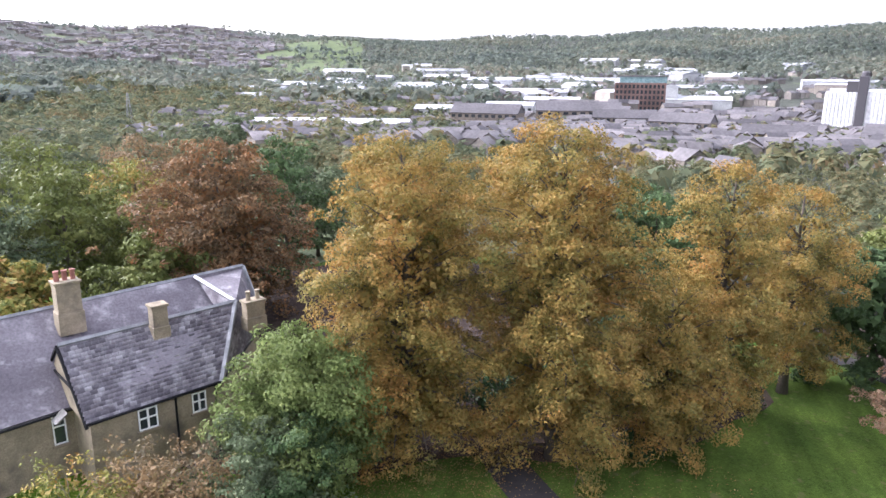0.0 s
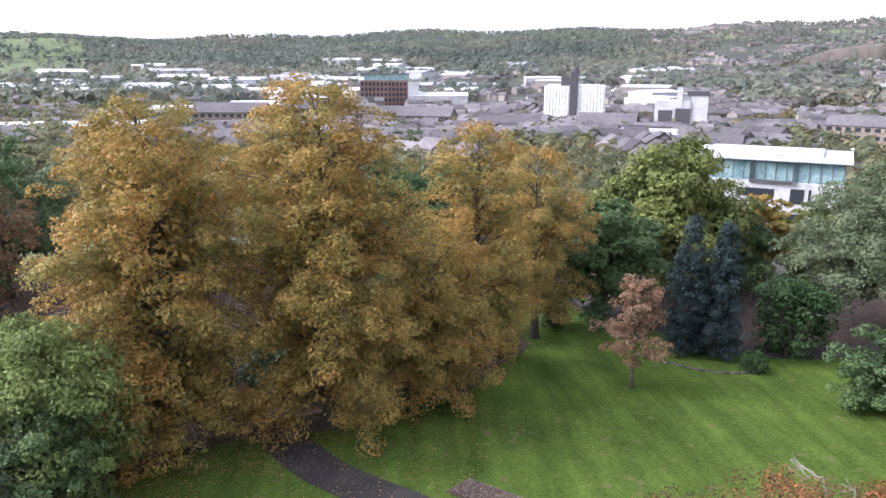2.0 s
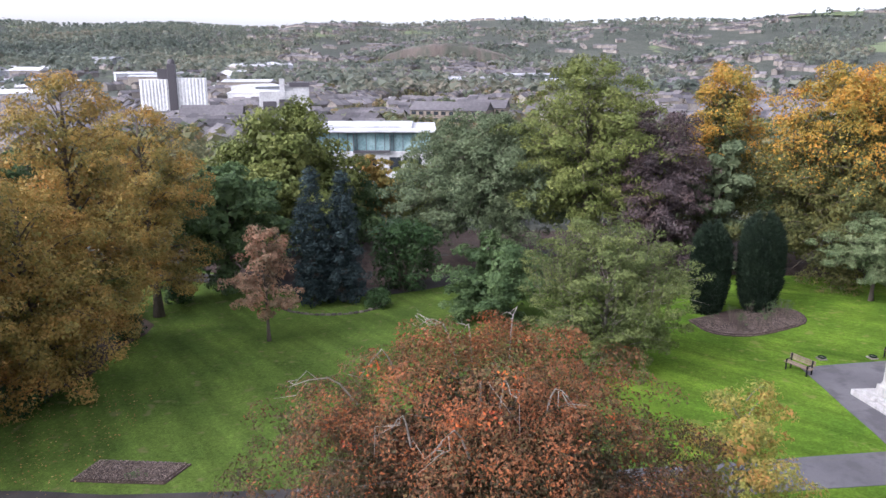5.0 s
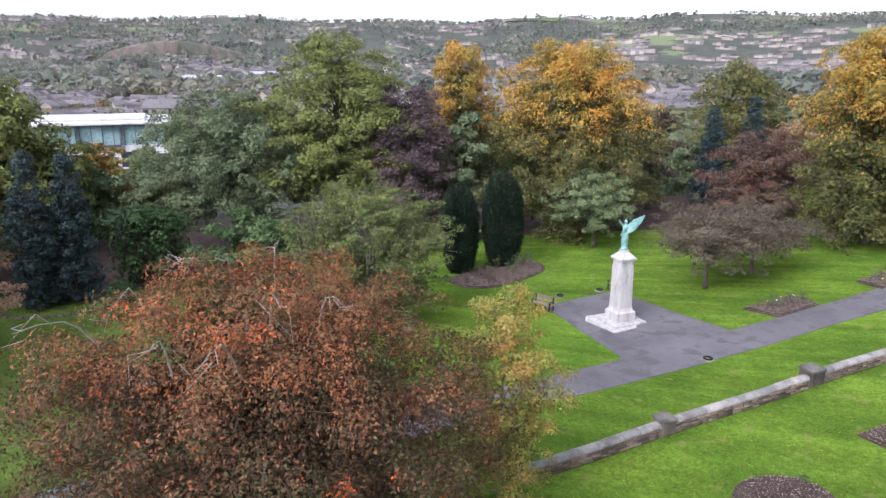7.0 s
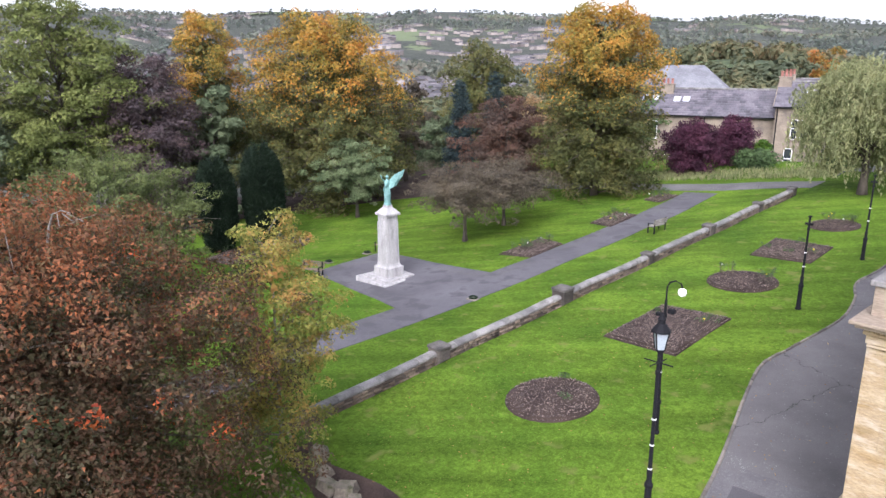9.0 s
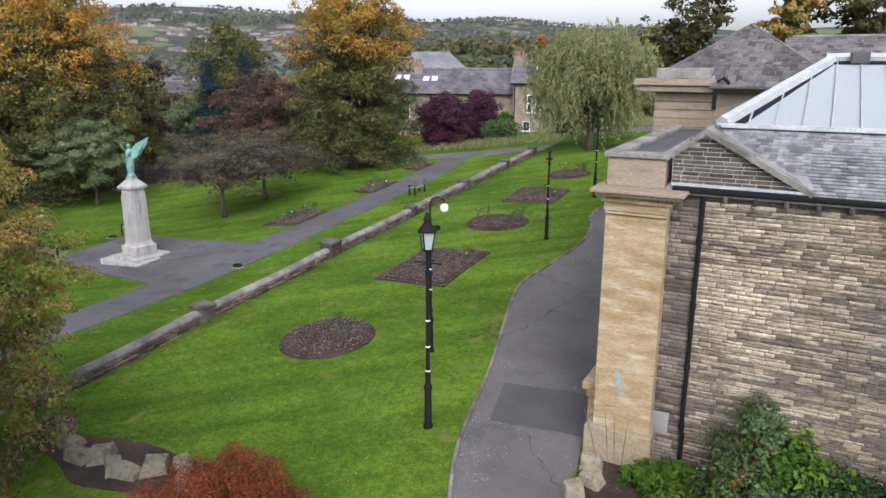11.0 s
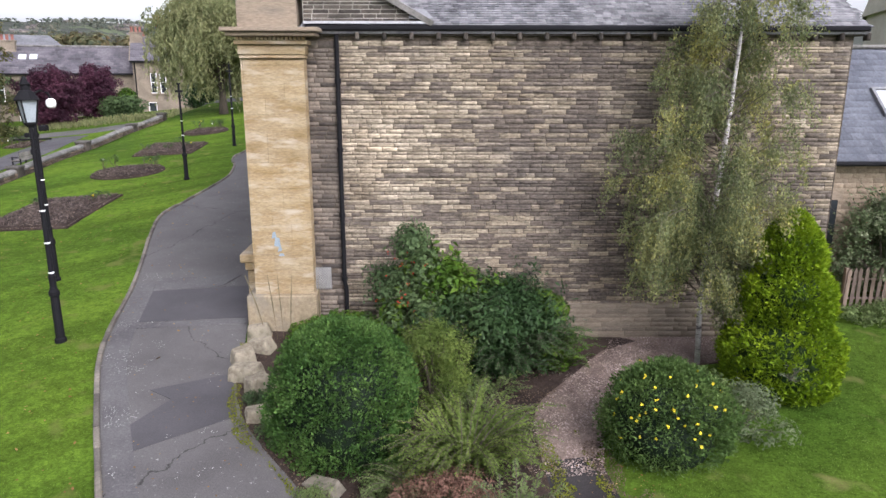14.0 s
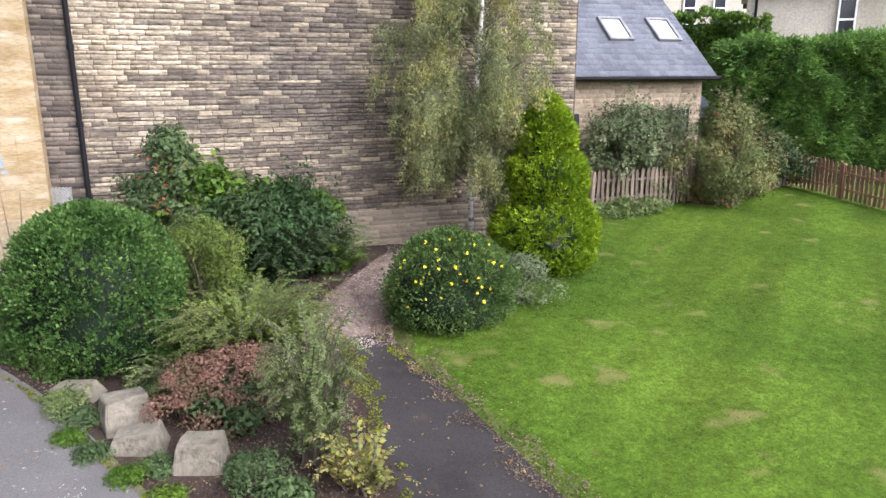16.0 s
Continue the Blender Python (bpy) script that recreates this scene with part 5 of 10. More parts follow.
def bough_wood(rng, lines, H, trunk_r, lean, seg, split, lead, twigs=True):
    """A tapered, slightly bent trunk with its boughs."""
    bt, branches, pts, rad = bmesh.new(), [], [], []
    wob = rng.normal(size=(7, 2)) * trunk_r * 0.5
    top = H * lead
    for i in range(7):
        f = i / 6
        pts.append((lean[0] * f + wob[i, 0] * f, lean[1] * f + wob[i, 1] * f, -0.25 + f * (top + 0.25)))
        rad.append(trunk_r * ((1.4 if i == 0 else 1.0) - 0.85 * f))
    tube(bt, pts, rad, seg)
    for ln in lines:
        bl = bmesh.new() if split else bt
        branches.append(bl)
        f = max(0.0, min(1.0, ln[0][2] / top))
        br = max(trunk_r * (0.4 - 0.28 * f), 0.018)
        tube(bl, ln, [br, br * 0.7, br * 0.42, br * 0.14], 4)
        a, b = Vector(ln[1]), Vector(ln[3])
        for s in (0.45, 0.75) if twigs else ():
            p = a.lerp(b, s)
            q = p + (b - a) * 0.18 + Vector(rng.normal(size=3) * [0.2, 0.2, 0.06]) * (b - a).length
            tube(bl, [p, p.lerp(q, 0.5) + Vector((0, 0, 0.04)), q], [br * 0.34, br * 0.22, br * 0.08], 3)
    return bt, branches if split else []


def woody(rng, c, r, H, hb, trunk_r, lean=(0, 0), limbs=16, seg=7, forks=1, split=False, lead=0.72):
    """A tapered, slightly bent trunk and limbs that reach into the clumps."""
    bt = bmesh.new()
    branches = []
    top = hb + (H - hb) * lead
    pts, rad = [], []
    wob = rng.normal(size=(7, 2)) * trunk_r * 0.6
    for i in range(7):
        f = i / 6
        pts.append((lean[0] * f + wob[i, 0] * f, lean[1] * f + wob[i, 1] * f, -0.25 + f * (top + 0.25)))
        rad.append(trunk_r * ((1.35 if i == 0 else 1.0) - 0.82 * f))
    tube(bt, pts, rad, seg)
    for i in rng.choice(len(c), min(limbs, len(c)), replace=False):
        bl = bmesh.new() if split else bt
        branches.append(bl)
        e = Vector(c[i])
        s = min(max(e.z - np.hypot(e.x, e.y) * 0.75, hb * 0.55), top * 0.95)
        f = (s + 0.25) / (top + 0.25)
        j = min(int(f * 6), 5)
        a = Vector(pts[j]).lerp(Vector(pts[j + 1]), f * 6 - j)
        m = a.lerp(e, 0.5) + Vector((0, 0, 0.12 * (e - a).length)) + Vector(rng.normal(size=3) * 0.08 * (e - a).length)
        br = max(trunk_r * (0.42 - 0.25 * f), 0.02)
        tube(bl, [a, a.lerp(m, 0.6), m, e], [br, br * 0.75, br * 0.55, br * 0.2], 5)
        for _ in range(forks):
            q = m + Vector(unit(rng.normal(size=3) + [0, 0, 0.4])) * (e - m).length * 0.8
            tube(bl, [m, m.lerp(q, 0.5) + Vector((0, 0, 0.05)), q], [br * 0.45, br * 0.3, br * 0.12], 4)
    return bt, branches if split else []


def tree(name, x, y, H, R, mat, label, category="tree", shape="dome", hb=0.2, n=9000, size=0.34, K=70, cr=None, trunk=None, bark=None, seed=1, slim=0.6, flat=0.6, droop=0.0, limbs=16, group="", upward=0.35, lean=(0, 0), z=None, seg=7, split=False, low=None, accent=None, hang=0.6, gaps=0.0, lead=0.86, core=True, lowcut=0.58, twigs=True):
    rng = np.random.default_rng(seed)
    root = thing(name, (x, y, gz(x, y) if z is None else z), label, category, group)
    cr = cr or R * 0.24
    trunk = trunk or H * 0.018
    if shape in ("spire", "column", "cone"):
        c, r = crown_points(rng, shape, R, H, hb * H, K, cr)
        bt, bl = woody(rng, c, r, H, hb * H, trunk, lean, limbs, seg)
        q = foliage(rng, c, r, n, size, slim, 0.7, droop, upward, True)
    else:
        c, r, out, lines = bough_crown(rng, shape, R, H, hb * H, max(12, K // 5), cr, hang)
        tip = np.array(lean) * (c[:, 2:] / H)
        c[:, :2] += tip
        if gaps:
            # an open top, where limbs and daylight show
            keep = rng.uniform(0, 1, len(c)) > gaps * smooth(0.5, 0.85, c[:, 2] / H)
            c, r, out = c[keep], r[keep], out[keep]
        bt, bl = bough_wood(rng, lines if twigs else [[p * np.array([0.8, 0.8, 0.92]) for p in ln] for ln in lines], H, trunk, lean, seg, split, lead, twigs)
        q = tufts(rng, c, r, out, n, size, slim, hang, flat)
        if core:
            # sparse larger leaves deep in the crown
            inner = c * np.array([0.5, 0.5, 0.82]) + np.array([0, 0, 0.06 * H])
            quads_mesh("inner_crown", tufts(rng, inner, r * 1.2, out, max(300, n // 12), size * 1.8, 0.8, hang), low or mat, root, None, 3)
        if accent:
            pick = rng.choice(len(c), accent[2])
            quads_mesh("bright_leaves", tufts(rng, c[pick], r[pick] * 0.6 + 0.02, out[pick], accent[1], size * 1.1, slim, hang), accent[0], root, None, 3)
    part("trunk", bt, bark or BARK, root, smooth=True)
    for b in bl:
        part("branch", b, bark or BARK, root)
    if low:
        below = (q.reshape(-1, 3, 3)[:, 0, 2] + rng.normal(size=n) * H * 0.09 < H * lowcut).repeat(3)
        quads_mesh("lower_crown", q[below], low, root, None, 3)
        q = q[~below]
    quads_mesh("crown", q, mat, root, None, 3)
    return root


def shrub(name, x, y, w, h, mat, label, n=9000, size=0.07, K=40, shape="ball", seed=1, slim=0.55, z=None, category="shrub", droop=0.0, d=None, cr=None, flat=0.85, group="", hb=0.0, rz=0.0, accent=None, shoots=0, tri=True):
    rng = np.random.default_rng(seed)
    root = thing(name, (x, y, gz(x, y) if z is None else z), label, category, group, rz=rz)
    R = w / 2
    c, r = crown_points(rng, shape, R, h, hb * h, K, cr or R * 0.34)
    if d:
        c[:, 1] *= d / w
    bs = bmesh.new()
    for i in rng.choice(len(c), min(14, len(c)), replace=False):
        e = Vector(c[i])
        a = Vector((rng.normal() * R * 0.12, rng.normal() * R * 0.12, -0.08))
        m = a.lerp(e, 0.5) + Vector((0, 0, 0.1))
        tube(bs, [a, m, e], [0.018 * h, 0.012 * h, 0.005], 5)
    tagged(part("stem", bs, BARK, root), kind="stuff")
    if shoots:
        # leafy shoots that stand out of the rounded mass
        top = c[np.argsort(c[:, 2] + 0.6 * np.hypot(c[:, 0], c[:, 1]))[-len(c) // 2 :]]
        P, bs = [], bmesh.new()
        for _ in range(shoots):
            e = top[rng.integers(len(top))]
            o = unit(np.array([e[0], e[1], 0.0]) / max(R, 0.1) + rng.normal(size=3) * 0.35 + [0, 0, 0.75])
            L = R * rng.uniform(0.28, 0.55)
            f = np.linspace(0, 1, 4)[:, None]
            ln = e + o * L * f * 1.3 + np.array([0, 0, -0.25 * L]) * f**2
            tube(bs, ln, [0.006, 0.005, 0.004, 0.002], 4)
            g = rng.uniform(0.2, 1.0, (16, 1))
            P.append(e + o * L * g * 1.3 + np.array([0, 0, -0.25 * L]) * g**2 + rng.normal(size=(16, 3)) * size * 0.6)
        tagged(part("shoot_mass", bs, BARK, root), kind="stuff")
        p = np.concatenate(P)
        quads_mesh("shoot_leaves", leaf_quads(rng, p, rng.normal(size=p.shape) * 0.6 + [0, 0, 0.8], np.full(len(p), size * 1.1), slim, droop), mat, root)
    quads_mesh("leaves", foliage(rng, c, r, n, size, slim, flat, droop, 0.35, tri), mat, root, None, 3 if tri else 4)
    if accent:
        quads_mesh("bright_leaves", foliage(rng, c[rng.choice(len(c), 10)], np.full(10, R * 0.16), accent[1], size, slim, flat, droop, 1.2), accent[0], root)
    return root


def tuft_shrub(name, x, y, w, d, h, mat, label, n_tufts, per, size, seed, category="shrub", slim=0.5, up=0.4, spread=0.05, profile=None, low=-0.35, core=None, lump=0.06, rough=0.2, dome=False):
    """A dense clipped-looking shrub: rosettes of outward leaves over a lumpy body, with a solid dark core that paints
    the shade in the gaps.
    """
    rng = np.random.default_rng(seed)
    root = thing(name, (x, y, gz(x, y)), label, category)
    stem = bmesh.new()
    tube(stem, [(0, 0, -0.12), (0.02, 0.01, h * 0.4), (0, 0.02, h * 0.7)], [0.05, 0.035, 0.015], 6)
    part("stem", stem, BARK, root)
    ph = rng.uniform(0, 6.28, 4)

    def body(v, k):
        """Points of the surface for directions v, shrunk by k."""
        a, b = np.arctan2(v[:, 1], v[:, 0]), v[:, 2]
        wob = 1 + lump * (np.sin(3 * a + ph[0] + 2 * b) + 0.8 * np.sin(5 * a - 4 * b + ph[1]) + 0.7 * np.sin(7 * b + 2 * a + ph[2]))
        if profile:
            f = (b + 1) / 2
            rr = np.interp(f, profile[0], profile[1]) * wob * k
            return np.stack([np.cos(a) * rr * w / 2, np.sin(a) * rr * d / 2, f * h * (0.9 + 0.1 * k)], 1)
        return v * np.array([w / 2, d / 2, h / 2]) * (wob * k)[:, None] + np.array([0, 0, h / 2])

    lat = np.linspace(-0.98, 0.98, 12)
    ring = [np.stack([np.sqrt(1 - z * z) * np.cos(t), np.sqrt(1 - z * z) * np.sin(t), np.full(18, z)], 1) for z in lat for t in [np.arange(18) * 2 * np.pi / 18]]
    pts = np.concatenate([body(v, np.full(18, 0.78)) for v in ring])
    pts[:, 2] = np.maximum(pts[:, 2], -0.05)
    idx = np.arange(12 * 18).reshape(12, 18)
    # solid core whose dark colour stands for shade between the leaves
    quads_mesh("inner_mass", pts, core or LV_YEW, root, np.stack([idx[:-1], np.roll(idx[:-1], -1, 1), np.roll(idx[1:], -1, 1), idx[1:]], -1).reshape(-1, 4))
    v = unit(rng.normal(size=(n_tufts * 2, 3)))
    if profile:
        crest = rng.uniform(0, 1, len(v)) < (0.3 if dome else 0.0)
        v[:, 2] = np.where(crest, 1 - np.abs(rng.normal(size=len(v))) * 0.22, rng.uniform(-1, 1, len(v))).clip(-1, 1)
    v = v[v[:, 2] > low][:n_tufts]
    k = 1 - rough * rng.uniform(0, 1, len(v)) ** 2.2
    P = body(v, k)
    o = unit(np.stack([v[:, 0], v[:, 1], (v[:, 2] if not profile else 0.2 + (1.4 if dome else 0.0) * v[:, 2].clip(0, 1) ** 2)], 1) + [0, 0, up])
    i = np.repeat(np.arange(len(v)), per)
    nd = unit(o[i] + rng.normal(size=(len(i), 3)) * 0.55)
    p = P[i] + rng.normal(size=(len(i), 3)) * spread
    p[:, 2] = np.maximum(p[:, 2], 0.02)
    sd = unit(np.cross(nd, rng.normal(size=(len(i), 3)) * 0.5 + [0, 0, 0.3]))
    L = (size * rng.uniform(0.6, 1.3, len(i)))[:, None]
    quads_mesh("leaves", np.stack([p, p + nd * L * 0.5 + sd * L * slim * 0.5, p + nd * L, p + nd * L * 0.5 - sd * L * slim * 0.5], 1).reshape(-1, 3), mat, root)
    return root


def polar_xy(bearing, r):
    """The place at a bearing (degrees left of +y) and distance from the terrace."""
    return CX - r * math.sin(radians(bearing)), CY + r * math.cos(radians(bearing))


# golden row beside the house
GOLD = "tall broadleaf tree with ochre and gold autumn leaves"
for gx, gy, gh, gr, gb, gn, gk, sd in ((-22.1, -30.4, 18.6, 5.2, 0.03, 84000, 620, 11), (-28.6, -24.8, 20.0, 5.4, 0.02, 90000, 660, 12), (-35.2, -21.4, 11.6, 4.2, 0.03, 36000, 280, 13), (-51.6, -20.6, 16.3, 4.5, 0.1, 38000, 320, 14), (-42.4, -21.8, 17.9, 4.3, 0.06, 46000, 360, 15)):
    tree("tree", gx, gy, gh, gr, LV_OCHRE, GOLD, hb=gb, n=gn, size=0.155, K=gk, cr=0.82, seed=sd, group="tall golden trees", shape="dome2", trunk=0.34, gaps=0.35, lead=0.95, flat=0.72)
tree("tree", -58.7, -16.5, 11.5, 5.0, LV_GREEN, "broad green tree at the park edge", hb=0.12, n=15000, size=0.34, K=120, seed=16)
tree("tree", -69.6, -13.4, 15.9, 7.0, LV_LIME, "spreading yellow-green maple at the park edge", hb=0.2, n=18000, size=0.38, K=140, seed=17)
tree("tree", -44.1, -10.8, 8.2, 2.9, LV_THIN, "small tree with thin orange-brown leaves on the lawn", shape="vase", hb=0.26, n=6000, size=0.16, K=120, cr=0.5, hang=-0.6, seed=18, limbs=26, trunk=0.13)
tree("conifer", -54.1, -8.8, 11.3, 2.0, LV_BLUE, "dark blue-green conifer in a stone-edged bed", "conifer", "spire", hb=0.01, n=17000, size=0.22, K=330, cr=0.5, seed=19, group="pair of conifers", slim=0.35)
tree("conifer", -54.4, -6.5, 11.0, 2.0, LV_BLUE, "dark blue-green conifer in a stone-edged bed", "conifer", "spire", hb=0.01, n=17000, size=0.22, K=330, cr=0.5, seed=20, group="pair of conifers", slim=0.35)
tree("tree", -66.3, 6.3, 15.1, 8.6, LV_GREYGREEN, "broad grey-green tree with layered foliage", hb=0.2, n=56000, size=0.23, K=620, cr=1.0, seed=21, flat=0.6, hang=0.9)
tree("tree", -61.7, 15.3, 20.2, 6.8, LV_LIME, "tall open yellow-green lime tree", hb=0.22, n=42000, size=0.22, K=420, cr=1.0, seed=22, gaps=0.2)
tree("tree", -58.8, 20.9, 15.6, 4.9, LV_COPDARK, "dark copper beech at the park edge", hb=0.03, n=34000, size=0.2, K=400, cr=0.85, seed=23, hang=0.9)
tree("tree", -47.5, 5.0, 6.6, 4.3, LV_GREEN, "low dense green tree on the lawn", shape="ball", hb=0.0, n=16000, size=0.22, K=130, cr=0.8, seed=24)
apple = tree("tree", -37.2, 10.3, 8.7, 5.2, LV_APPLE, "low spreading fruit tree with pale green leaves", shape="flat", hb=0.06, n=42000, size=0.13, K=340, cr=0.6, hang=-0.9, seed=25, limbs=40, bark=PALEBARK)
rng = np.random.default_rng(207)
bm, P = bmesh.new(), []
for _ in range(110):
    a, f = rng.uniform(0, 2 * np.pi), math.sqrt(rng.uniform(0.02, 1))
    foot = np.array([math.cos(a) * 4.6 * f, math.sin(a) * 4.6 * f, 8.0 - 3.2 * f**2 - rng.uniform(0.3, 1.3)])
    top = foot + np.array([math.cos(a) * 0.5 * f, math.sin(a) * 0.5 * f, rng.uniform(1.1, 2.2)])
    tube(bm, [foot, (foot + top) / 2, top], [0.02, 0.014, 0.004], 4)
    P.append(foot + (top - foot) * rng.uniform(0.15, 1, (26, 1)) + rng.normal(size=(26, 3)) * 0.07)
tagged(part("shoot_mass", bm, BARK, apple), kind="stuff")
p = np.concatenate(P)
quads_mesh("shoot_leaves", leaf_quads(rng, p, rng.normal(size=p.shape) + [0, 0, 0.5], np.full(len(p), 0.16), 0.5, -0.6, True), LV_APPLE, apple, None, 3)
def column_yew(x, y, H, R, seed):
    """A dense upright yew: narrow foot, full shoulders and a blunt top of several spires."""
    rng = np.random.default_rng(seed)
    root = thing("yew", (x, y, gz(x, y)), "dense dark columnar yew", "yew", "columnar yews")
    bt = bmesh.new()
    for a in range(5):
        c, s = math.cos(a * 1.26), math.sin(a * 1.26)
        tube(bt, [(c * 0.12, s * 0.12, -0.2), (c * 0.3, s * 0.3, 1.2)], [0.09, 0.05], 6)
    part("trunk", bt, BARK, root)
    hs, rr = (0, 0.04, 0.12, 0.35, 0.7, 0.86, 0.95, 1.0), (0.2, 0.5, 0.72, 0.95, 1.0, 0.86, 0.6, 0.2)
    core = bmesh.new()
    lathe(core, [(R * 0.76 * r, H * 0.87 * h) for h, r in zip(hs, rr)], 16)
    part("inner_mass", core, LV_YEW, root)
    m = 4200
    h, a = rng.uniform(0.02, 1, m), rng.uniform(0, 6.283, m)
    lobe = 1 + 0.07 * np.sin(a * 4 + seed) + 0.05 * np.sin(a * 7 + h * 3)
    r = np.interp(h, hs, rr) * R * 0.93 * lobe
    top = H * (0.93 + 0.07 * np.sin(a * 3 + seed))
    cen = np.stack([r * np.cos(a), r * np.sin(a), h * top], 1)
    k = np.repeat(np.arange(m), 9)
    out = unit(np.stack([np.cos(a), np.sin(a), 1.1 + 0 * a], 1))
    p = cen[k] + rng.normal(size=(len(k), 3)) * [0.09, 0.09, 0.16]
    nd = unit(out[k] + rng.normal(size=(len(k), 3)) * 0.35)
    sd = unit(np.cross(nd, rng.normal(size=(len(k), 3))))
    ln = rng.uniform(0.14, 0.3, (len(k), 1))
    quads_mesh("needles", np.stack([p - sd * ln * 0.17, p + sd * ln * 0.17, p + nd * ln], 1).reshape(-1, 3), LV_YEW, root, None, 3)


column_yew(-47.5, 21.2, 6.9, 1.35, 26)
column_yew(-46.9, 24.7, 7.4, 1.5, 27)
tree("tree", -63.2, 28.4, 19.2, 4.0, LV_ORANGE, "tall beech with orange and gold leaves", hb=0.1, n=26000, size=0.22, K=300, cr=0.9, seed=28, low=LV_OLIVE, flat=0.8, hang=0.4)
tree("tree", -54.9, 36.0, 18.0, 8.8, LV_ORANGE, "broad domed beech with orange and gold leaves", hb=0.03, n=72000, size=0.22, K=760, cr=1.0, low=LV_OLIVE, seed=29, flat=0.8, hang=0.4)
tree("tree", -58.7, 26.5, 12.7, 3.3, LV_GREYGREEN, "slim grey-green tree at the park edge", hb=0.1, n=6000, size=0.4, K=60, seed=30)
tree("tree", -46.9, 33.5, 6.9, 3.6, LV_PALEGRN, "small rounded grey-green tree on the lawn", shape="ball", hb=0.22, n=20000, size=0.15, K=170, cr=0.5, seed=31, trunk=0.16)
tree("conifer", -54.2, 53.0, 10.2, 2.0, LV_BLUE, "dark blue-green conifer at the park edge", "conifer", "spire", hb=0.01, n=13000, size=0.26, K=300, cr=0.5, seed=32, slim=0.35)
tree("conifer", -56.0, 60.5, 11.0, 1.9, LV_BLUE, "dark blue-green conifer at the park edge", "conifer", "spire", hb=0.01, n=9000, size=0.28, K=240, cr=0.5, seed=33, slim=0.35)
tree("tree", -42.8, 48.0, 8.8, 5.0, LV_BROWN, "rounded red-brown autumn tree", hb=0.08, n=22000, size=0.18, K=220, cr=0.75, seed=34)
tree("cherry_tree", -31.8, 31.5, 5.7, 4.4, LV_DUSK, "spreading ornamental cherry with dull purple leaves", "cherry tree", "flat", hb=0.37, n=20000, size=0.11, K=200, cr=0.6, seed=35, limbs=40, trunk=0.17, group="ornamental cherries")
tree("cherry_tree", -32.4, 36.1, 5.2, 4.0, LV_DUSK, "spreading ornamental cherry with dull purple leaves", "cherry tree", "flat", hb=0.37, n=18000, size=0.11, K=200, cr=0.6, seed=36, limbs=36, trunk=0.16, group="ornamental cherries")
tree("tree", -57.6, 48.0, 11.5, 3.0, LV_DUSK, "half-bare brownish tree at the park edge", hb=0.1, n=4500, size=0.34, K=70, seed=37, limbs=30)
tree("tree", -32.6, 47.6, 15.6, 5.4, LV_ORANGE, "tall tree with gold crown and green lower branches", hb=0.0, n=56000, size=0.2, K=600, cr=0.85, seed=38, shape="dome2", low=LV_OLIVE, flat=0.8, hang=0.4)
tree("tree", -68.0, 71.4, 17.5, 6.8, LV_OLIVE, "broad olive-green tree below the park", shape="dome", hb=0.1, n=14000, size=0.36, K=170, seed=39)
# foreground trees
# the cherry's lower and inner leaves get the copy with shade in its colour
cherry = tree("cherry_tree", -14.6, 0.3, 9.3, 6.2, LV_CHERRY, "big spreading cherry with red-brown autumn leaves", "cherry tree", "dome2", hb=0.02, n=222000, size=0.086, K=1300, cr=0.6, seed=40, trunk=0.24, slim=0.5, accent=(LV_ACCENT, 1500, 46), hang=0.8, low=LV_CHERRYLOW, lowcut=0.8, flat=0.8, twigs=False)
rt = np.random.default_rng(401)
for _ in range(10):
    a, ro = rt.uniform(0, 6.283), rt.uniform(1.2, 3.9)
    zt = 5.2 + 4.0 * math.sqrt(max(0.0, 1 - (ro / 6.4) ** 2))
    b0 = Vector((math.cos(a) * ro, math.sin(a) * ro, zt - 1.15))
    o = Vector((math.cos(a + rt.normal() * 0.6), math.sin(a + rt.normal() * 0.6), 0))
    L = rt.uniform(0.8, 1.5)
    bm = bmesh.new()
    mid, tip = b0 + o * L * 0.5 + Vector((0, 0, 0.95)), b0 + o * L * 1.15 + Vector((0, 0, 0.7 + rt.normal() * 0.25))
    tube(bm, [b0, b0.lerp(mid, 0.6) + Vector((0, 0, 0.12)), mid, mid.lerp(tip, 0.5) + Vector((0, 0, 0.06)), tip], [0.026, 0.022, 0.018, 0.013, 0.006], 5)
    for f in (0.25, 0.55, 0.8):
        p0 = mid.lerp(tip, f)
        tube(bm, [p0, p0 + o * 0.28 + Vector(rt.normal(size=3) * 0.16), p0 + o * 0.5 + Vector(rt.normal(size=3) * 0.26) - Vector((0, 0, 0.15))], [0.01, 0.008, 0.004], 4)
    part("branch", bm, PALEBARK, cherry)
tree("young_tree", -14.9, 7.3, 7.4, 2.0, LV_YOUNG, "slim young tree with yellow-green and peach leaves", hb=0.03, n=18000, size=0.085, K=190, cr=0.42, seed=41, limbs=40, trunk=0.08, bark=PALEBARK)
tree("tree", -15.6, -31.0, 9.0, 4.2, LV_SYC, "leafy green sycamore beside the house", hb=0.02, n=36000, size=0.18, K=420, cr=0.75, seed=42, shape="ball", flat=0.75)
tree("tree", -25.9, -61.2, 17.0, 8.4, LV_COPRED, "broad copper-red beech behind the lodge", hb=0.03, n=30000, size=0.28, K=480, cr=1.0, seed=43, hang=0.9)
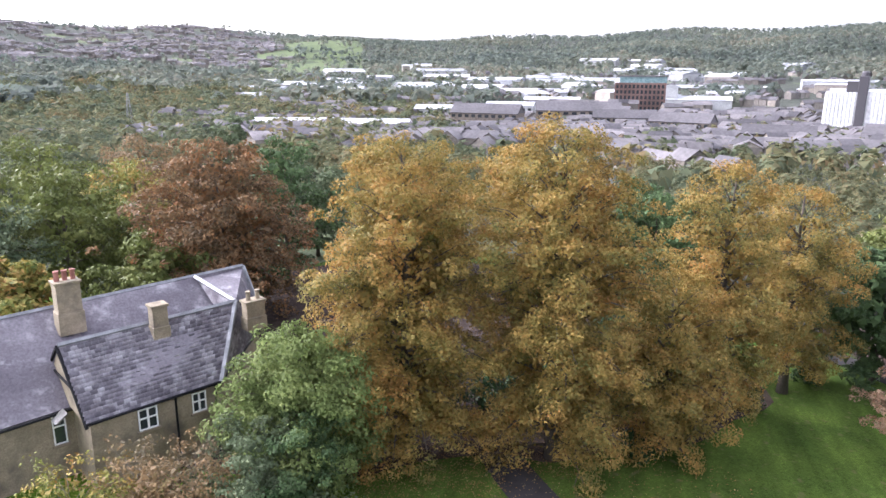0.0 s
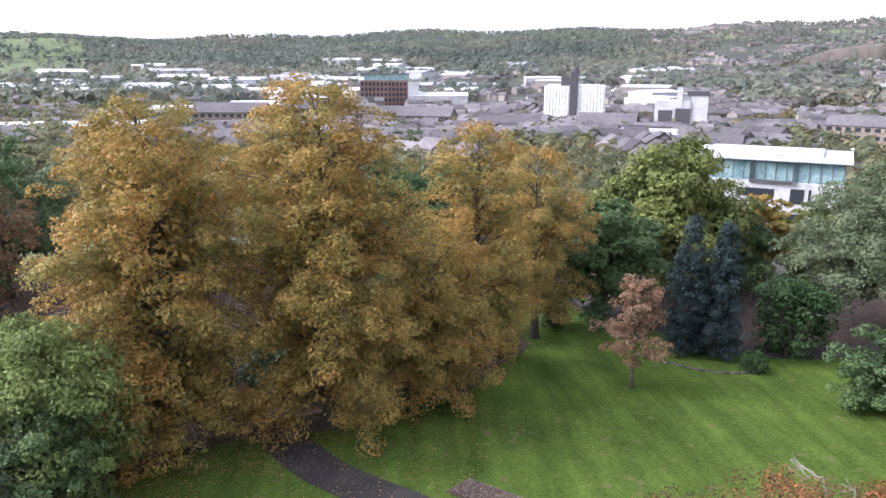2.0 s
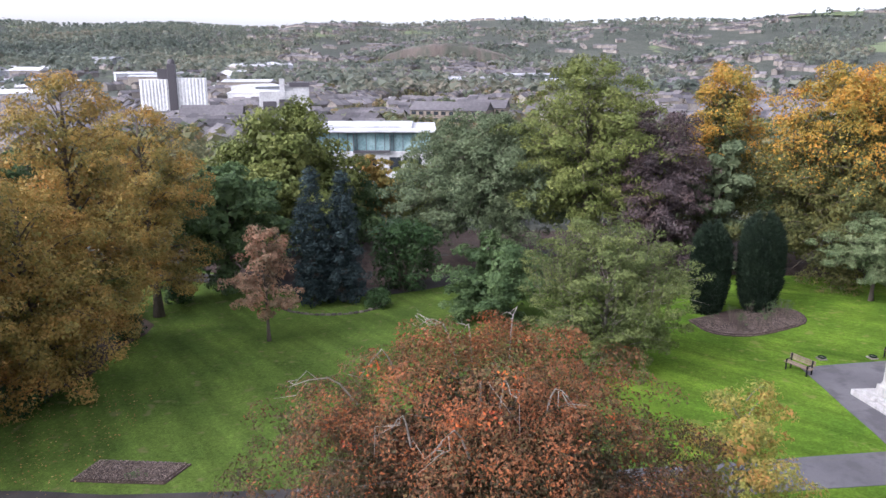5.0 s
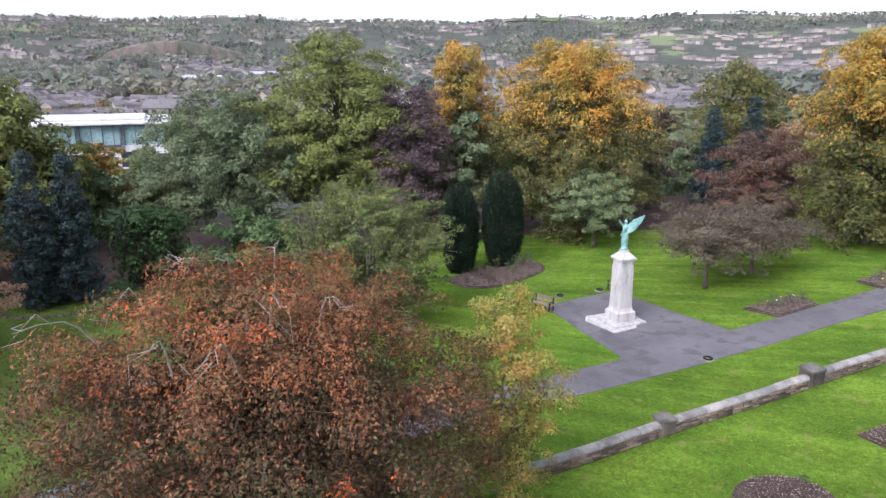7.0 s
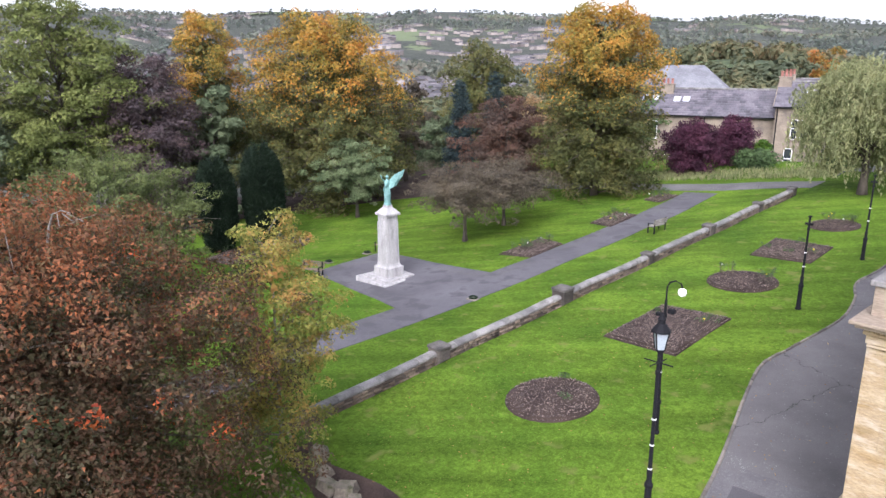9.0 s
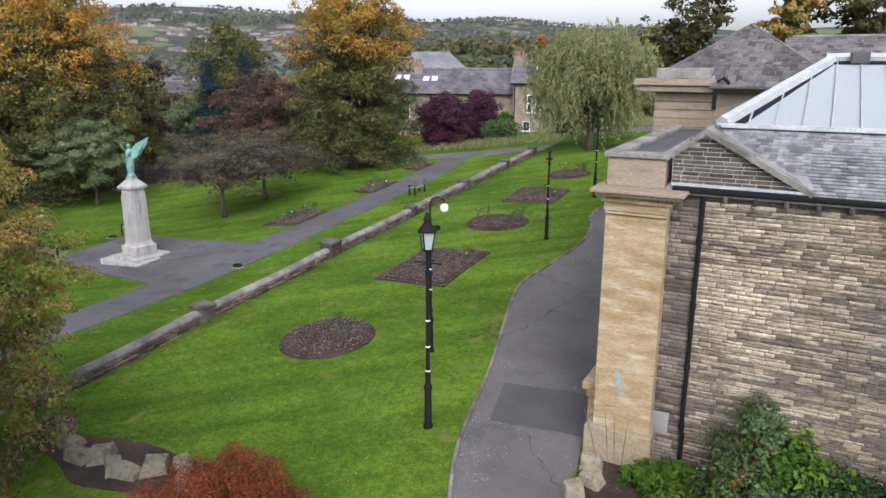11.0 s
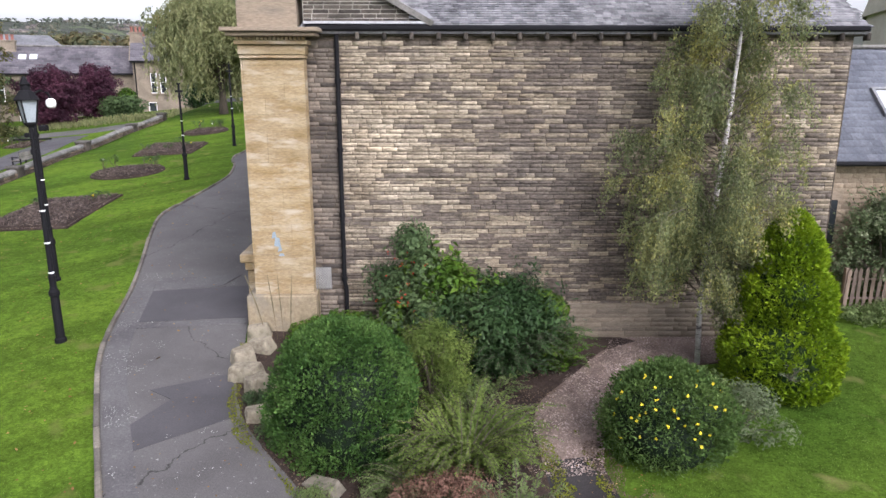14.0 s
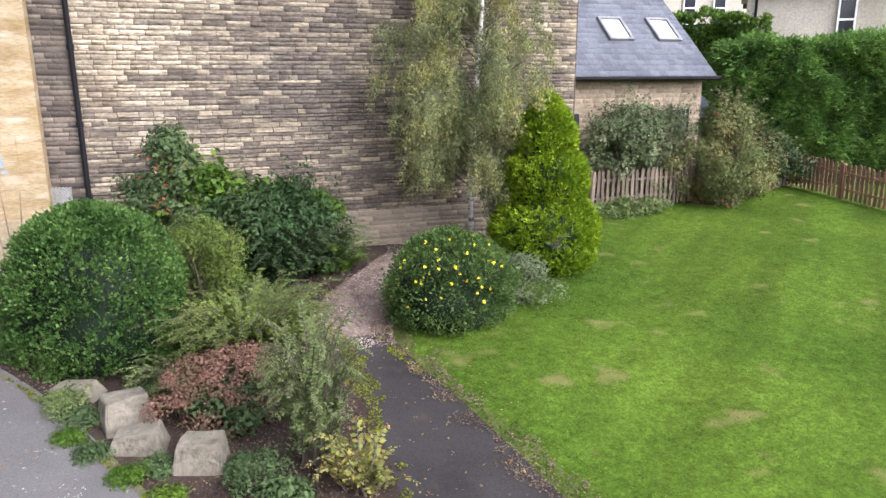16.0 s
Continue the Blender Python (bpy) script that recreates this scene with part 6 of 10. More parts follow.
# weeping willow
def willow(x, y, H, R, seed):
    rng = np.random.default_rng(seed)
    root = thing("willow", (x, y, gz(x, y)), "weeping willow with pale green trailing branches", "tree")
    c, r = crown_points(rng, "ball", R * 0.84, H, H * 0.36, 90, 0.8)
    bt, bl = woody(rng, c, r, H, H * 0.35, 0.28, limbs=30, split=True)
    part("trunk", bt, BARK, root, smooth=True)
    for b in bl:
        part("branch", b, BARK, root)
    n_str = 1700
    k = rng.choice(len(c), n_str)
    start = c[k] + rng.normal(size=(n_str, 3)) * 0.5
    out = unit(np.stack([start[:, 0], start[:, 1], np.zeros(n_str)], 1))
    length = np.minimum(start[:, 2] - 0.7 + rng.normal(size=n_str) * 0.5, rng.uniform(0.9, 2.8, n_str)).clip(0.5)
    m = 38
    f = rng.uniform(0, 1, (n_str, m))
    p = start[:, None] + out[:, None] * (np.sqrt(f) * rng.uniform(0.3, 1.1, (n_str, 1)))[..., None] + np.array([0, 0, -1.0]) * (f**1.2 * length[:, None])[..., None]
    p = p.reshape(-1, 3) + rng.normal(size=(n_str * m, 3)) * 0.07
    nrm = rng.normal(size=p.shape) * np.array([1, 1, 0.3])
    quads_mesh("trailing_leaves", leaf_quads(rng, p, nrm, np.full(len(p), 0.2), 0.42, 2.5, True), LV_WILLOW, root, None, 3)


willow(-12.6, 48.0, 8.3, 4.9, 44)
tree("shrub", -30.0, 58.6, 4.9, 2.7, LV_PURPLE, "large dark purple smoke bush by the terrace", "shrub", "ball", hb=0.0, n=18000, size=0.17, K=320, cr=0.6, flat=0.85, seed=45, group="purple shrubs")
tree("shrub", -28.2, 63.3, 4.5, 2.0, LV_PURPLE, "large dark purple smoke bush by the terrace", "shrub", "ball", hb=0.0, n=15000, size=0.17, K=300, cr=0.55, flat=0.85, seed=46, group="purple shrubs")
tree("tree", *polar_xy(19.1, 100), 12.8 - gz(*polar_xy(19.1, 100)), 3.3, LV_FLAME, "orange autumn tree behind the terrace houses", hb=0.1, n=6000, size=0.35, K=110, cr=1.0, seed=47)

# ---- upper lawn: retaining wall, beds, lamps ----
WX = -16.42
ret = thing("retaining_wall", (0, 0, 0), "low rubble retaining wall with a rounded grey coping", "wall", kind="structure")
bmw = bmesh.new()
n_seg = 38
for i in range(n_seg):
    y0, y1 = 8.6 + i, 8.6 + i + 1.0
    z0, z1 = gz(WX + 0.6, y0), gz(WX + 0.6, y1)
    lo = gz(WX - 1.0, (y0 + y1) / 2) - 0.4
    v = [bm_v for bm_v in [bmw.verts.new(p) for p in ((WX - 0.16, y0, lo), (WX + 0.16, y0, lo), (WX + 0.16, y1, lo), (WX - 0.16, y1, lo), (WX - 0.16, y0, z0 + 0.11), (WX + 0.16, y0, z0 + 0.11), (WX + 0.16, y1, z1 + 0.11), (WX - 0.16, y1, z1 + 0.11))]]
    for f in ((0, 1, 2, 3)[::-1], (4, 5, 6, 7), (0, 1, 5, 4), (1, 2, 6, 5), (2, 3, 7, 6), (3, 0, 4, 7)):
        bmw.faces.new([v[k] for k in f])
part("core", bmw, MORTAR, ret)
rs = random.Random(21)
for side in (1, -1):
    y = 8.6
    rub = []
    for row in range(3 if side == 1 else 7):
        y = 8.6 - rs.uniform(0, 0.3)
        while y < 46.4:
            w = rs.uniform(0.25, 0.6)
            zb = gz(WX + 0.6, y + w / 2) + 0.11 - (row + 1) * 0.125
            x = WX + side * 0.16
            d = side * rs.uniform(0.02, 0.06)
            y1 = y + w - 0.02
            a = [(x, y, zb), (x, y1, zb), (x, y1, zb + 0.11), (x, y, zb + 0.11)]
            b = [(x + d, y + 0.02, zb + 0.015), (x + d, y1 - 0.02, zb + 0.015), (x + d, y1 - 0.02, zb + 0.095), (x + d, y + 0.02, zb + 0.095)]
            rub.append(a + b)
            y += w
    base = np.arange(len(rub))[:, None, None] * 8
    fac = np.array(STONE_FACES if side == 1 else [f[::-1] for f in STONE_FACES])
    tagged(quads_mesh("rubble_facing", np.array(rub), RUBBLE, ret, (fac[None] + base).reshape(-1, 4)), kind="stuff")


def coping_mesh(length):
    """A half-round coping stone lying along y."""
    bm = bmesh.new()
    prof = [(0.19, 0.0), (0.2, 0.06), (0.165, 0.12), (0.08, 0.16), (-0.08, 0.16), (-0.165, 0.12), (-0.2, 0.06), (-0.19, 0.0)]
    a = [bm.verts.new((x, 0.008, z)) for x, z in prof]
    b = [bm.verts.new((x, length - 0.008, z)) for x, z in prof]
    k = len(prof)
    for i in range(k):
        bm.faces.new((a[i], a[(i + 1) % k], b[(i + 1) % k], b[i]))
    bm.faces.new(a[::-1])
    bm.faces.new(b)
    bmesh.ops.recalc_face_normals(bm, faces=bm.faces)
    me = bpy.data.meshes.new("coping_stone")
    bm.to_mesh(me)
    bm.free()
    return me


COPES = {ln: coping_mesh(ln) for ln in (0.8, 0.95, 1.1)}
y = 8.6
while y < 46.2:
    ln = rs.choice((0.8, 0.95, 1.1))
    z0, z1 = gz(WX + 0.6, y), gz(WX + 0.6, y + ln)
    ob = link_mesh("coping_stone", COPES[ln], COPING, ret)
    ob.location, ob.rotation_euler = (WX + rs.uniform(-0.012, 0.012), y, z0 + 0.115), (math.atan2(z1 - z0, ln), 0, rs.uniform(-0.012, 0.012))
    y += ln
for y, w, h in ((14.85, 0.3, 0.3), (22.25, 0.34, 0.4), (29.15, 0.25, 0.26), (35.45, 0.28, 0.3), (41.7, 0.25, 0.26), (46.7, 0.25, 0.26)):
    z = gz(WX + 0.6, y)
    bmq = bmesh.new()
    box(bmq, (WX - w, y - w, z - 0.5), (WX + w, y + w, z + h - 0.002), 0.02)
    pier = part("pier", bmq, KNEEL, ret, "square stone pier")
    part("pier_cap", boxes(((WX - w - 0.04, y - w - 0.04, z + h), (WX + w + 0.04, y + w + 0.04, z + h + 0.13)), bevel=0.035), PIERCAP, pier)


def flower_bed(outline, label, plants=8, seed=1, raised=0.1, tall=0.5, bloom=3, soil=None):
    """A cut bed in the lawn with bark mulch and a few pruned roses."""
    rng = np.random.default_rng(seed)
    cx, cy = np.mean(outline, axis=0)
    bed = thing("flower_bed", (0, 0, 0), label, "flower bed", "rose beds")
    bm = bmesh.new()
    rings = []
    for f, dz in ((1.0, -0.05), (0.985, 0.035), (0.9, raised), (0.55, raised + 0.04), (0.12, raised + 0.05)):
        rings.append([bm.verts.new((cx + (x - cx) * f, cy + (y - cy) * f, gz(cx + (x - cx) * f, cy + (y - cy) * f) + dz)) for x, y in outline])
    n = len(outline)
    for a, b in zip(rings, rings[1:]):
        for i in range(n):
            bm.faces.new((a[i], a[(i + 1) % n], b[(i + 1) % n], b[i]))
    bm.faces.new(rings[-1])
    bmesh.ops.recalc_face_normals(bm, faces=bm.faces)
    part("soil", bm, soil or SOIL, bed)
    R = max(np.hypot(x - cx, y - cy) for x, y in outline)
    m = int(760 * R * R)
    k = rng.integers(0, n, m)
    f, g = np.sqrt(rng.uniform(0, 0.96, m)), rng.uniform(0, 1, m)
    o = np.array(outline)
    p = o[k] * (1 - g)[:, None] + o[(k + 1) % n] * g[:, None]
    p = np.array([cx, cy]) + (p - [cx, cy]) * f[:, None]
    q = np.column_stack([p, ground_z(p[:, 0], p[:, 1]) + raised + 0.075 - 0.045 * f - 0.06 * (f > 0.92)])
    tagged(quads_mesh("bark_mulch", leaf_quads(rng, q, rng.normal(size=(m, 3)) * 0.35 + [0, 0, 1], np.full(m, 0.066), 0.5), MULCH, bed), kind="stuff")
    for i in range(plants):
        a = rng.integers(0, n)
        e = o[a] * 0.5 + o[(a + 1) % n] * 0.5
        x, y = np.array([cx, cy]) + (e - [cx, cy]) * rng.uniform(0.2, 0.85)
        z = gz(x, y) + raised
        bs = bmesh.new()
        tips = []
        for _ in range(5):
            t = Vector((x + rng.normal() * 0.14, y + rng.normal() * 0.14, z + tall * rng.uniform(0.6, 1.1)))
            tube(bs, [(x, y, z - 0.05), Vector((x, y, z)).lerp(t, 0.6) + Vector((rng.normal() * 0.04, rng.normal() * 0.04, 0)), t], [0.012, 0.009, 0.005], 4)
            tips.append(t)
        rose = part("rose_bush", bs, BARK, bed)
        c = np.array([tuple(t) for t in tips])
        quads_mesh("leaves", foliage(rng, c, np.full(len(c), 0.14), 60, 0.08), LV_GREEN, rose)
        if i < bloom:
            quads_mesh("bloom", foliage(rng, c[:1], np.full(1, 0.05), 16, 0.07, 0.9), WHITE if i % 2 else LV_FLOWER, rose)


def circle(cx, cy, r, n=28, ry=None):
    return [(cx + r * math.cos(2 * math.pi * i / n), cy + (ry or r) * math.sin(2 * math.pi * i / n)) for i in range(n)]


def quad_outline(corners, n=7):
    out = []
    for a, b in zip(corners, corners[1:] + corners[:1]):
        out += [(a[0] + (b[0] - a[0]) * i / n, a[1] + (b[1] - a[1]) * i / n) for i in range(n)]
    return out


ROUND, SQUARE = "round bed of bark mulch cut into the lawn", "rectangular bed of bark mulch cut into the lawn"
flower_bed(circle(-11.05, 14.75, 1.5), ROUND, 2, 1, bloom=0, tall=0.25)
flower_bed(quad_outline([(-12.6, 19.75), (-9.6, 19.75), (-9.6, 24.0), (-12.6, 24.0)]), SQUARE, 3, 2, bloom=1, tall=0.25)
flower_bed(circle(-11.2, 28.3, 1.5), ROUND, 5, 3, bloom=2)
flower_bed(quad_outline([(-12.7, 32.3), (-9.8, 32.2), (-9.9, 35.4), (-12.8, 35.5)]), SQUARE, 4, 4, bloom=1, tall=0.3)
flower_bed(circle(-11.3, 39.5, 1.3), ROUND, 6, 5, bloom=3)
LOW = "bed of dark soil and pruned roses in the lower lawn"
flower_bed(quad_outline([(-27.2, 29.9), (-24.9, 30.3), (-25.05, 33.6), (-27.3, 34.1)]), LOW, 12, 6, bloom=4)
flower_bed(quad_outline([(-26.8, 38.9), (-24.8, 38.5), (-25.0, 42.1), (-26.9, 42.4)]), LOW, 8, 7, bloom=2)
flower_bed(quad_outline([(-27.4, 46.8), (-25.8, 46.4), (-25.7, 49.1), (-27.3, 49.3)]), LOW, 9, 8, bloom=2)
flower_bed(quad_outline([(-25.3, -15.6), (-27.05, -15.15), (-26.45, -10.9), (-24.7, -11.5)]), "bed of pale bark mulch beside the park path", 2, 9, bloom=0, tall=0.3)
flower_bed(curve_through([(-45.8, 19.0), (-42.2, 19.4), (-41.5, 22.0), (-43.2, 26.4), (-46.6, 27.2), (-48.0, 23.5)], 4), "shrub bed with bare reddish stems before the yews", 26, 10, tall=1.1, bloom=0)


def lamp_post(name, x, y, label, lantern=False, height=5.0, lean=(0, 0)):
    z = gz(x, y)
    lamp = thing(name, (x, y, z), label, "street lamp" if lantern else "post")
    lamp.rotation_euler = (radians(lean[0]), radians(lean[1]), 0)
    k = height - (1.0 if lantern else 0)
    bm = bmesh.new()
    lathe(bm, [(0.11, -0.1), (0.11, 0.06), (0.085, 0.09), (0.078, 0.9), (0.1, 0.93), (0.1, 1.0), (0.078, 1.04), (0.06, 1.1), (0.068, 1.3), (0.048, 1.36)], 14)
    part("base", bm, IRON, lamp)
    bm = bmesh.new()
    lathe(bm, [(0.048, 1.36), (0.042, k * 0.7), (0.038, k)], 12)
    part("column", bm, IRON, lamp)
    for f in (0.33, 0.47, 0.62):
        bm = bmesh.new()
        lathe(bm, [(0.052, f * k), (0.052, f * k + 0.03)], 12)
        part("white_band", bm, WHITE, lamp)
    bm = bmesh.new()
    lathe(bm, [(0.055, k - 0.5), (0.062, k - 0.45), (0.055, k - 0.4)], 12)
    part("collar", bm, IRON, lamp)
    if lantern:
        bm = bmesh.new()
        for a, b in ((0.0, 0.35), (math.pi / 2, 0.35)):
            tube(bm, [(-b * math.cos(a), -b * math.sin(a), k - 0.22), (b * math.cos(a), b * math.sin(a), k - 0.22)], [0.016, 0.016], 6)
        part("ladder_bar", bm, IRON, lamp)
        head = part("lantern", lathe(bmesh.new(), [(0.05, k), (0.11, k + 0.05), (0.12, k + 0.09)], 4), IRON, lamp, "four-sided black lantern with milky glass")
        bm = bmesh.new()
        lathe(bm, [(0.112, k + 0.09), (0.185, k + 0.48)], 4)
        part("pane", bm, LAMPGLASS, head)
        for i in range(4):
            a = math.pi / 2 * i
            bm = bmesh.new()
            tube(bm, [(0.12 * math.cos(a), 0.12 * math.sin(a), k + 0.08), (0.195 * math.cos(a), 0.195 * math.sin(a), k + 0.49)], [0.016, 0.016], 5)
            part("frame_bar", bm, IRON, head)
        bm = bmesh.new()
        lathe(bm, [(0.225, k + 0.48), (0.22, k + 0.51), (0.11, k + 0.66), (0.085, k + 0.67), (0.08, k + 0.75), (0.1, k + 0.77), (0.06, k + 0.83), (0.02, k + 0.92)], 8)
        part("hood", bm, IRON, head)
    return lamp, k


lamp_post("street_lamp", -5.6, 11.3, "black Victorian-style street lamp with a square lantern", True, 5.12, (-3.5, -2))
pole, k = lamp_post("camera_post", -7.5, 14.9, "black post with a white dome camera on a swan neck", False, 3.96)
bm = bmesh.new()
tube(bm, [(0, 0, k - 0.05), (0, 0, k + 0.35), (0.06, 0.02, k + 0.5), (0.2, 0.06, k + 0.56), (0.34, 0.1, k + 0.5), (0.38, 0.11, k + 0.38)], [0.025] * 6, 8)
part("swan_neck", bm, IRON, pole)
bm = bmesh.new()
lathe(bm, [(0.04, k + 0.38), (0.1, k + 0.34), (0.11, k + 0.26), (0.09, k + 0.19), (0.04, k + 0.16)], 14, (0.38, 0.11, 0))
part("dome_camera", bm, WHITE, pole, "white dome camera")
part("floodlight", boxes(((0.1, -0.08, k - 0.35), (0.28, 0.08, k - 0.22)), bevel=0.02), IRON, pole)
part("floodlight", boxes(((-0.26, -0.06, k - 0.5), (-0.12, 0.06, k - 0.4)), bevel=0.02), IRON, pole)
for px, py, hh in ((-8.1, 26.4, 3.7), (-8.2, 34.0, 3.9)):
    pole, k = lamp_post("post", px, py, "plain black cast iron post on the lawn", False, hh)
    part("bracket", boxes(((-0.14, -0.05, k - 0.3), (0.14, 0.05, k - 0.22)), bevel=0.01), IRON, pole)
    part("cap", boxes(((-0.06, -0.06, k), (0.06, 0.06, k + 0.06)), bevel=0.01), IRON, pole)

# kerb of the drive
kerb = thing("kerb", (0, 0, 0), "worn stone kerb along the drive", "kerb", kind="structure")
KB = {}
for a, b in zip(KERB_LINE, KERB_LINE[1:]):
    d = Vector((b[0] - a[0], b[1] - a[1], gz(*b) - gz(*a)))
    m = max(1, round(Vector(d[:2]).length / 0.55))
    ln = round(d.length / m, 1)
    if ln not in KB:
        me = bpy.data.meshes.new("kerb_stone")
        bmq = boxes(((0.006, -0.045, -0.2), (max(ln, 0.1) + 0.03, 0.045, 0.075)), bevel=0.018)
        bmq.to_mesh(me)
        bmq.free()
        KB[ln] = me
    for i in range(m):
        ob = link_mesh("kerb_stone", KB[ln], KERB, kerb)
        x, y = a[0] + d.x * i / m, a[1] + d.y * i / m
        ob.location = (x, y, gz(x, y) + rs.uniform(-0.01, 0.015))
        ob.rotation_euler = (0, -math.atan2(d.z, Vector(d[:2]).length), math.atan2(d.y, d.x))

# ---- memorial square ----
mz = -1.9
mem = thing("war_memorial", (-29.75, 23.15, mz), "white stone war memorial column with a green bronze winged figure", "memorial")
part("lower_step", boxes(((-1.4, -1.4, -0.5), (1.4, 1.4, 0.1)), bevel=0.02), MARBLE, mem)
part("upper_step", boxes(((-1.08, -1.08, 0.1), (1.08, 1.08, 0.22)), bevel=0.02), MARBLE, mem)
part("pedestal", boxes(((-0.74, -0.74, 0.22), (0.74, 0.74, 0.72)), bevel=0.02), MARBLE, mem)
bm = bmesh.new()
for a, b, z0, z1 in ((0.74, 0.6, 0.72, 0.8), (0.6, 0.54, 0.8, 0.95), (0.54, 0.47, 0.95, 3.75), (0.6, 0.62, 3.78, 3.9), (0.62, 0.5, 3.9, 4.0), (0.5, 0.26, 4.0, 4.22), (0.24, 0.22, 4.22, 4.36)):
    lo = [bm.verts.new((sx * a, sy * a, z0)) for sx, sy in ((1, 1), (-1, 1), (-1, -1), (1, -1))]
    hi = [bm.verts.new((sx * b, sy * b, z1)) for sx, sy in ((1, 1), (-1, 1), (-1, -1), (1, -1))]
    for i in range(4):
        bm.faces.new((lo[i], lo[(i + 1) % 4], hi[(i + 1) % 4], hi[i]))
    bm.faces.new(hi)
    bm.faces.new(lo[::-1])
bmesh.ops.recalc_face_normals(bm, faces=bm.faces)
part("column", bm, MARBLE, mem, "tapered white stone shaft with a pyramid cap")
for s in (-1, 1):
    part("corner_strip", boxes(((s * 0.4 - 0.06, -0.56, 0.96), (s * 0.4 + 0.06, -0.5, 3.4)), ((0.5, s * 0.4 - 0.06, 0.96), (0.56, s * 0.4 + 0.06, 3.4))), MARBLE, mem)
part("inscription_panel", boxes(((-0.3, -0.555, 1.2), (0.3, -0.5, 3.0)), ((0.5, -0.3, 1.2), (0.555, 0.3, 3.0))), MARBLE, mem)
wreath = bmesh.new()
tube(wreath, [(0.2 * math.cos(a), -0.52, 3.35 + 0.2 * math.sin(a)) for a in np.linspace(0, 6.2, 13)], [0.035] * 13, 6)
part("wreath", wreath, MARBLE, mem)
wreath = bmesh.new()
tube(wreath, [(0.52, 0.2 * math.cos(a), 3.35 + 0.2 * math.sin(a)) for a in np.linspace(0, 6.2, 13)], [0.035] * 13, 6)
part("wreath", wreath, MARBLE, mem)
# figure: one plain shape with robe, raised arm and wings
bm = bmesh.new()
lathe(bm, [(0.2, 4.36), (0.22, 4.42), (0.17, 4.55), (0.19, 4.7), (0.2, 5.0), (0.17, 5.25), (0.13, 5.4), (0.17, 5.62), (0.12, 5.78), (0.05, 5.84), (0.09, 5.92), (0.1, 5.99), (0.03, 6.08)], 12)
tube(bm, [(-0.1, 0, 5.7), (-0.26, -0.08, 5.86), (-0.36, -0.14, 6.1)], [0.05, 0.04, 0.03], 6)
tube(bm, [(0.02, -0.12, 5.65), (-0.12, -0.26, 5.45), (-0.22, -0.2, 5.2)], [0.05, 0.04, 0.03], 6)
for dx, dy, tip in ((1.0, 0.22, 6.38), (0.8, -0.2, 6.2)):
    slab(bm, [(0.08, dy * 0.3, 5.25), (0.1, dy * 0.3, 5.78), (0.4, dy * 0.7, 6.08), (dx, dy, tip), (dx * 0.85, dy, 5.98), (dx * 0.5, dy * 0.7, 5.45)], 0.05)
bmesh.ops.rotate(bm, verts=bm.verts, cent=(0, 0, 0), matrix=Matrix.Rotation(radians(48), 3, "Z"))
for ob in mem.children:
    if "step" not in ob.name:
        ob.scale = (0.84, 0.84, 1)
part("winged_figure", bm, VERDIGRIS, mem, "green bronze winged figure")


def bench(x, y, rz, label, wood):
    b = thing("bench", (x, y, gz(x, y) + 0.03), label, "bench", "park benches", rz=rz)
    for i in range(4):
        part("seat_slat", boxes(((-0.8, -0.22 + i * 0.12, 0.42), (0.8, -0.13 + i * 0.12, 0.45))), wood, b)
    for i in range(3):
        part("back_slat", boxes(((-0.8, 0.26 + i * 0.02, 0.55 + i * 0.12), (0.8, 0.285 + i * 0.02, 0.64 + i * 0.12))), wood, b)
    for s in (-0.65, 0.65):
        part("end_frame", boxes(((s - 0.03, -0.22, -0.03), (s + 0.03, -0.16, 0.6)), ((s - 0.03, 0.22, -0.03), (s + 0.03, 0.28, 0.9)), ((s - 0.03, -0.22, 0.38), (s + 0.03, 0.26, 0.42)), ((s - 0.03, -0.24, 0.6), (s + 0.03, 0.26, 0.63))), IRON, b)


bench(-21.4, 38.5, -90, "weathered wooden bench on the grass by the path", BENCHWOOD)
bench(-34.6, 20.9, 25, "dark bench at the edge of the memorial square", FENCEWOOD)
bench(-35.0, 26.9, 0, "dark bench at the back of the memorial square", FENCEWOOD)
for sx, sy in ((-22.5, 22.85), (-36.4, 23.4), (-35.9, 26.2)):
    s = thing("wreath_stone", (sx, sy, gz(sx, sy)), "small flat stone with a dark wreath on the grass", "stone")
    part("slab", boxes(((-0.28, -0.24, -0.1), (0.28, 0.24, 0.05)), bevel=0.02), KERB, s)
    bm = bmesh.new()
    tube(bm, [(0.2 * math.cos(a), 0.2 * math.sin(a), 0.12) for a in np.linspace(0, 6.2, 11)], [0.05] * 11, 6)
    part("wreath", bm, LV_YEW, s)
# stone edging of the conifer bed
edge = thing("stone_edging", (0, 0, 0), "low ring of rough stones round the conifer bed", "edging", kind="structure")
for i in range(34):
    a = radians(-75 + i * 6)
    x, y = -53.8 + 3.4 * math.cos(a), -7.2 + 4.2 * math.sin(a)
    bm = boxes(((-0.2, -0.13, -0.2), (0.2, 0.13, rs.uniform(0.08, 0.18))), bevel=0.07)
    ob = part("edging_stone", bm, KNEEL, edge)
    ob.location, ob.rotation_euler = (x, y, gz(x, y)), (0, 0, a + 1.57)
shrub("shrub", -52.2, -3.7, 2.2, 1.6, LV_DARK, "low dark evergreen bush beside the conifers", n=2500, size=0.16, seed=71)
shrub("shrub", -57.5, -1.5, 6.0, 6.5, LV_DARK, "dark laurel mass behind the conifers", n=6000, size=0.3, K=60, seed=72)

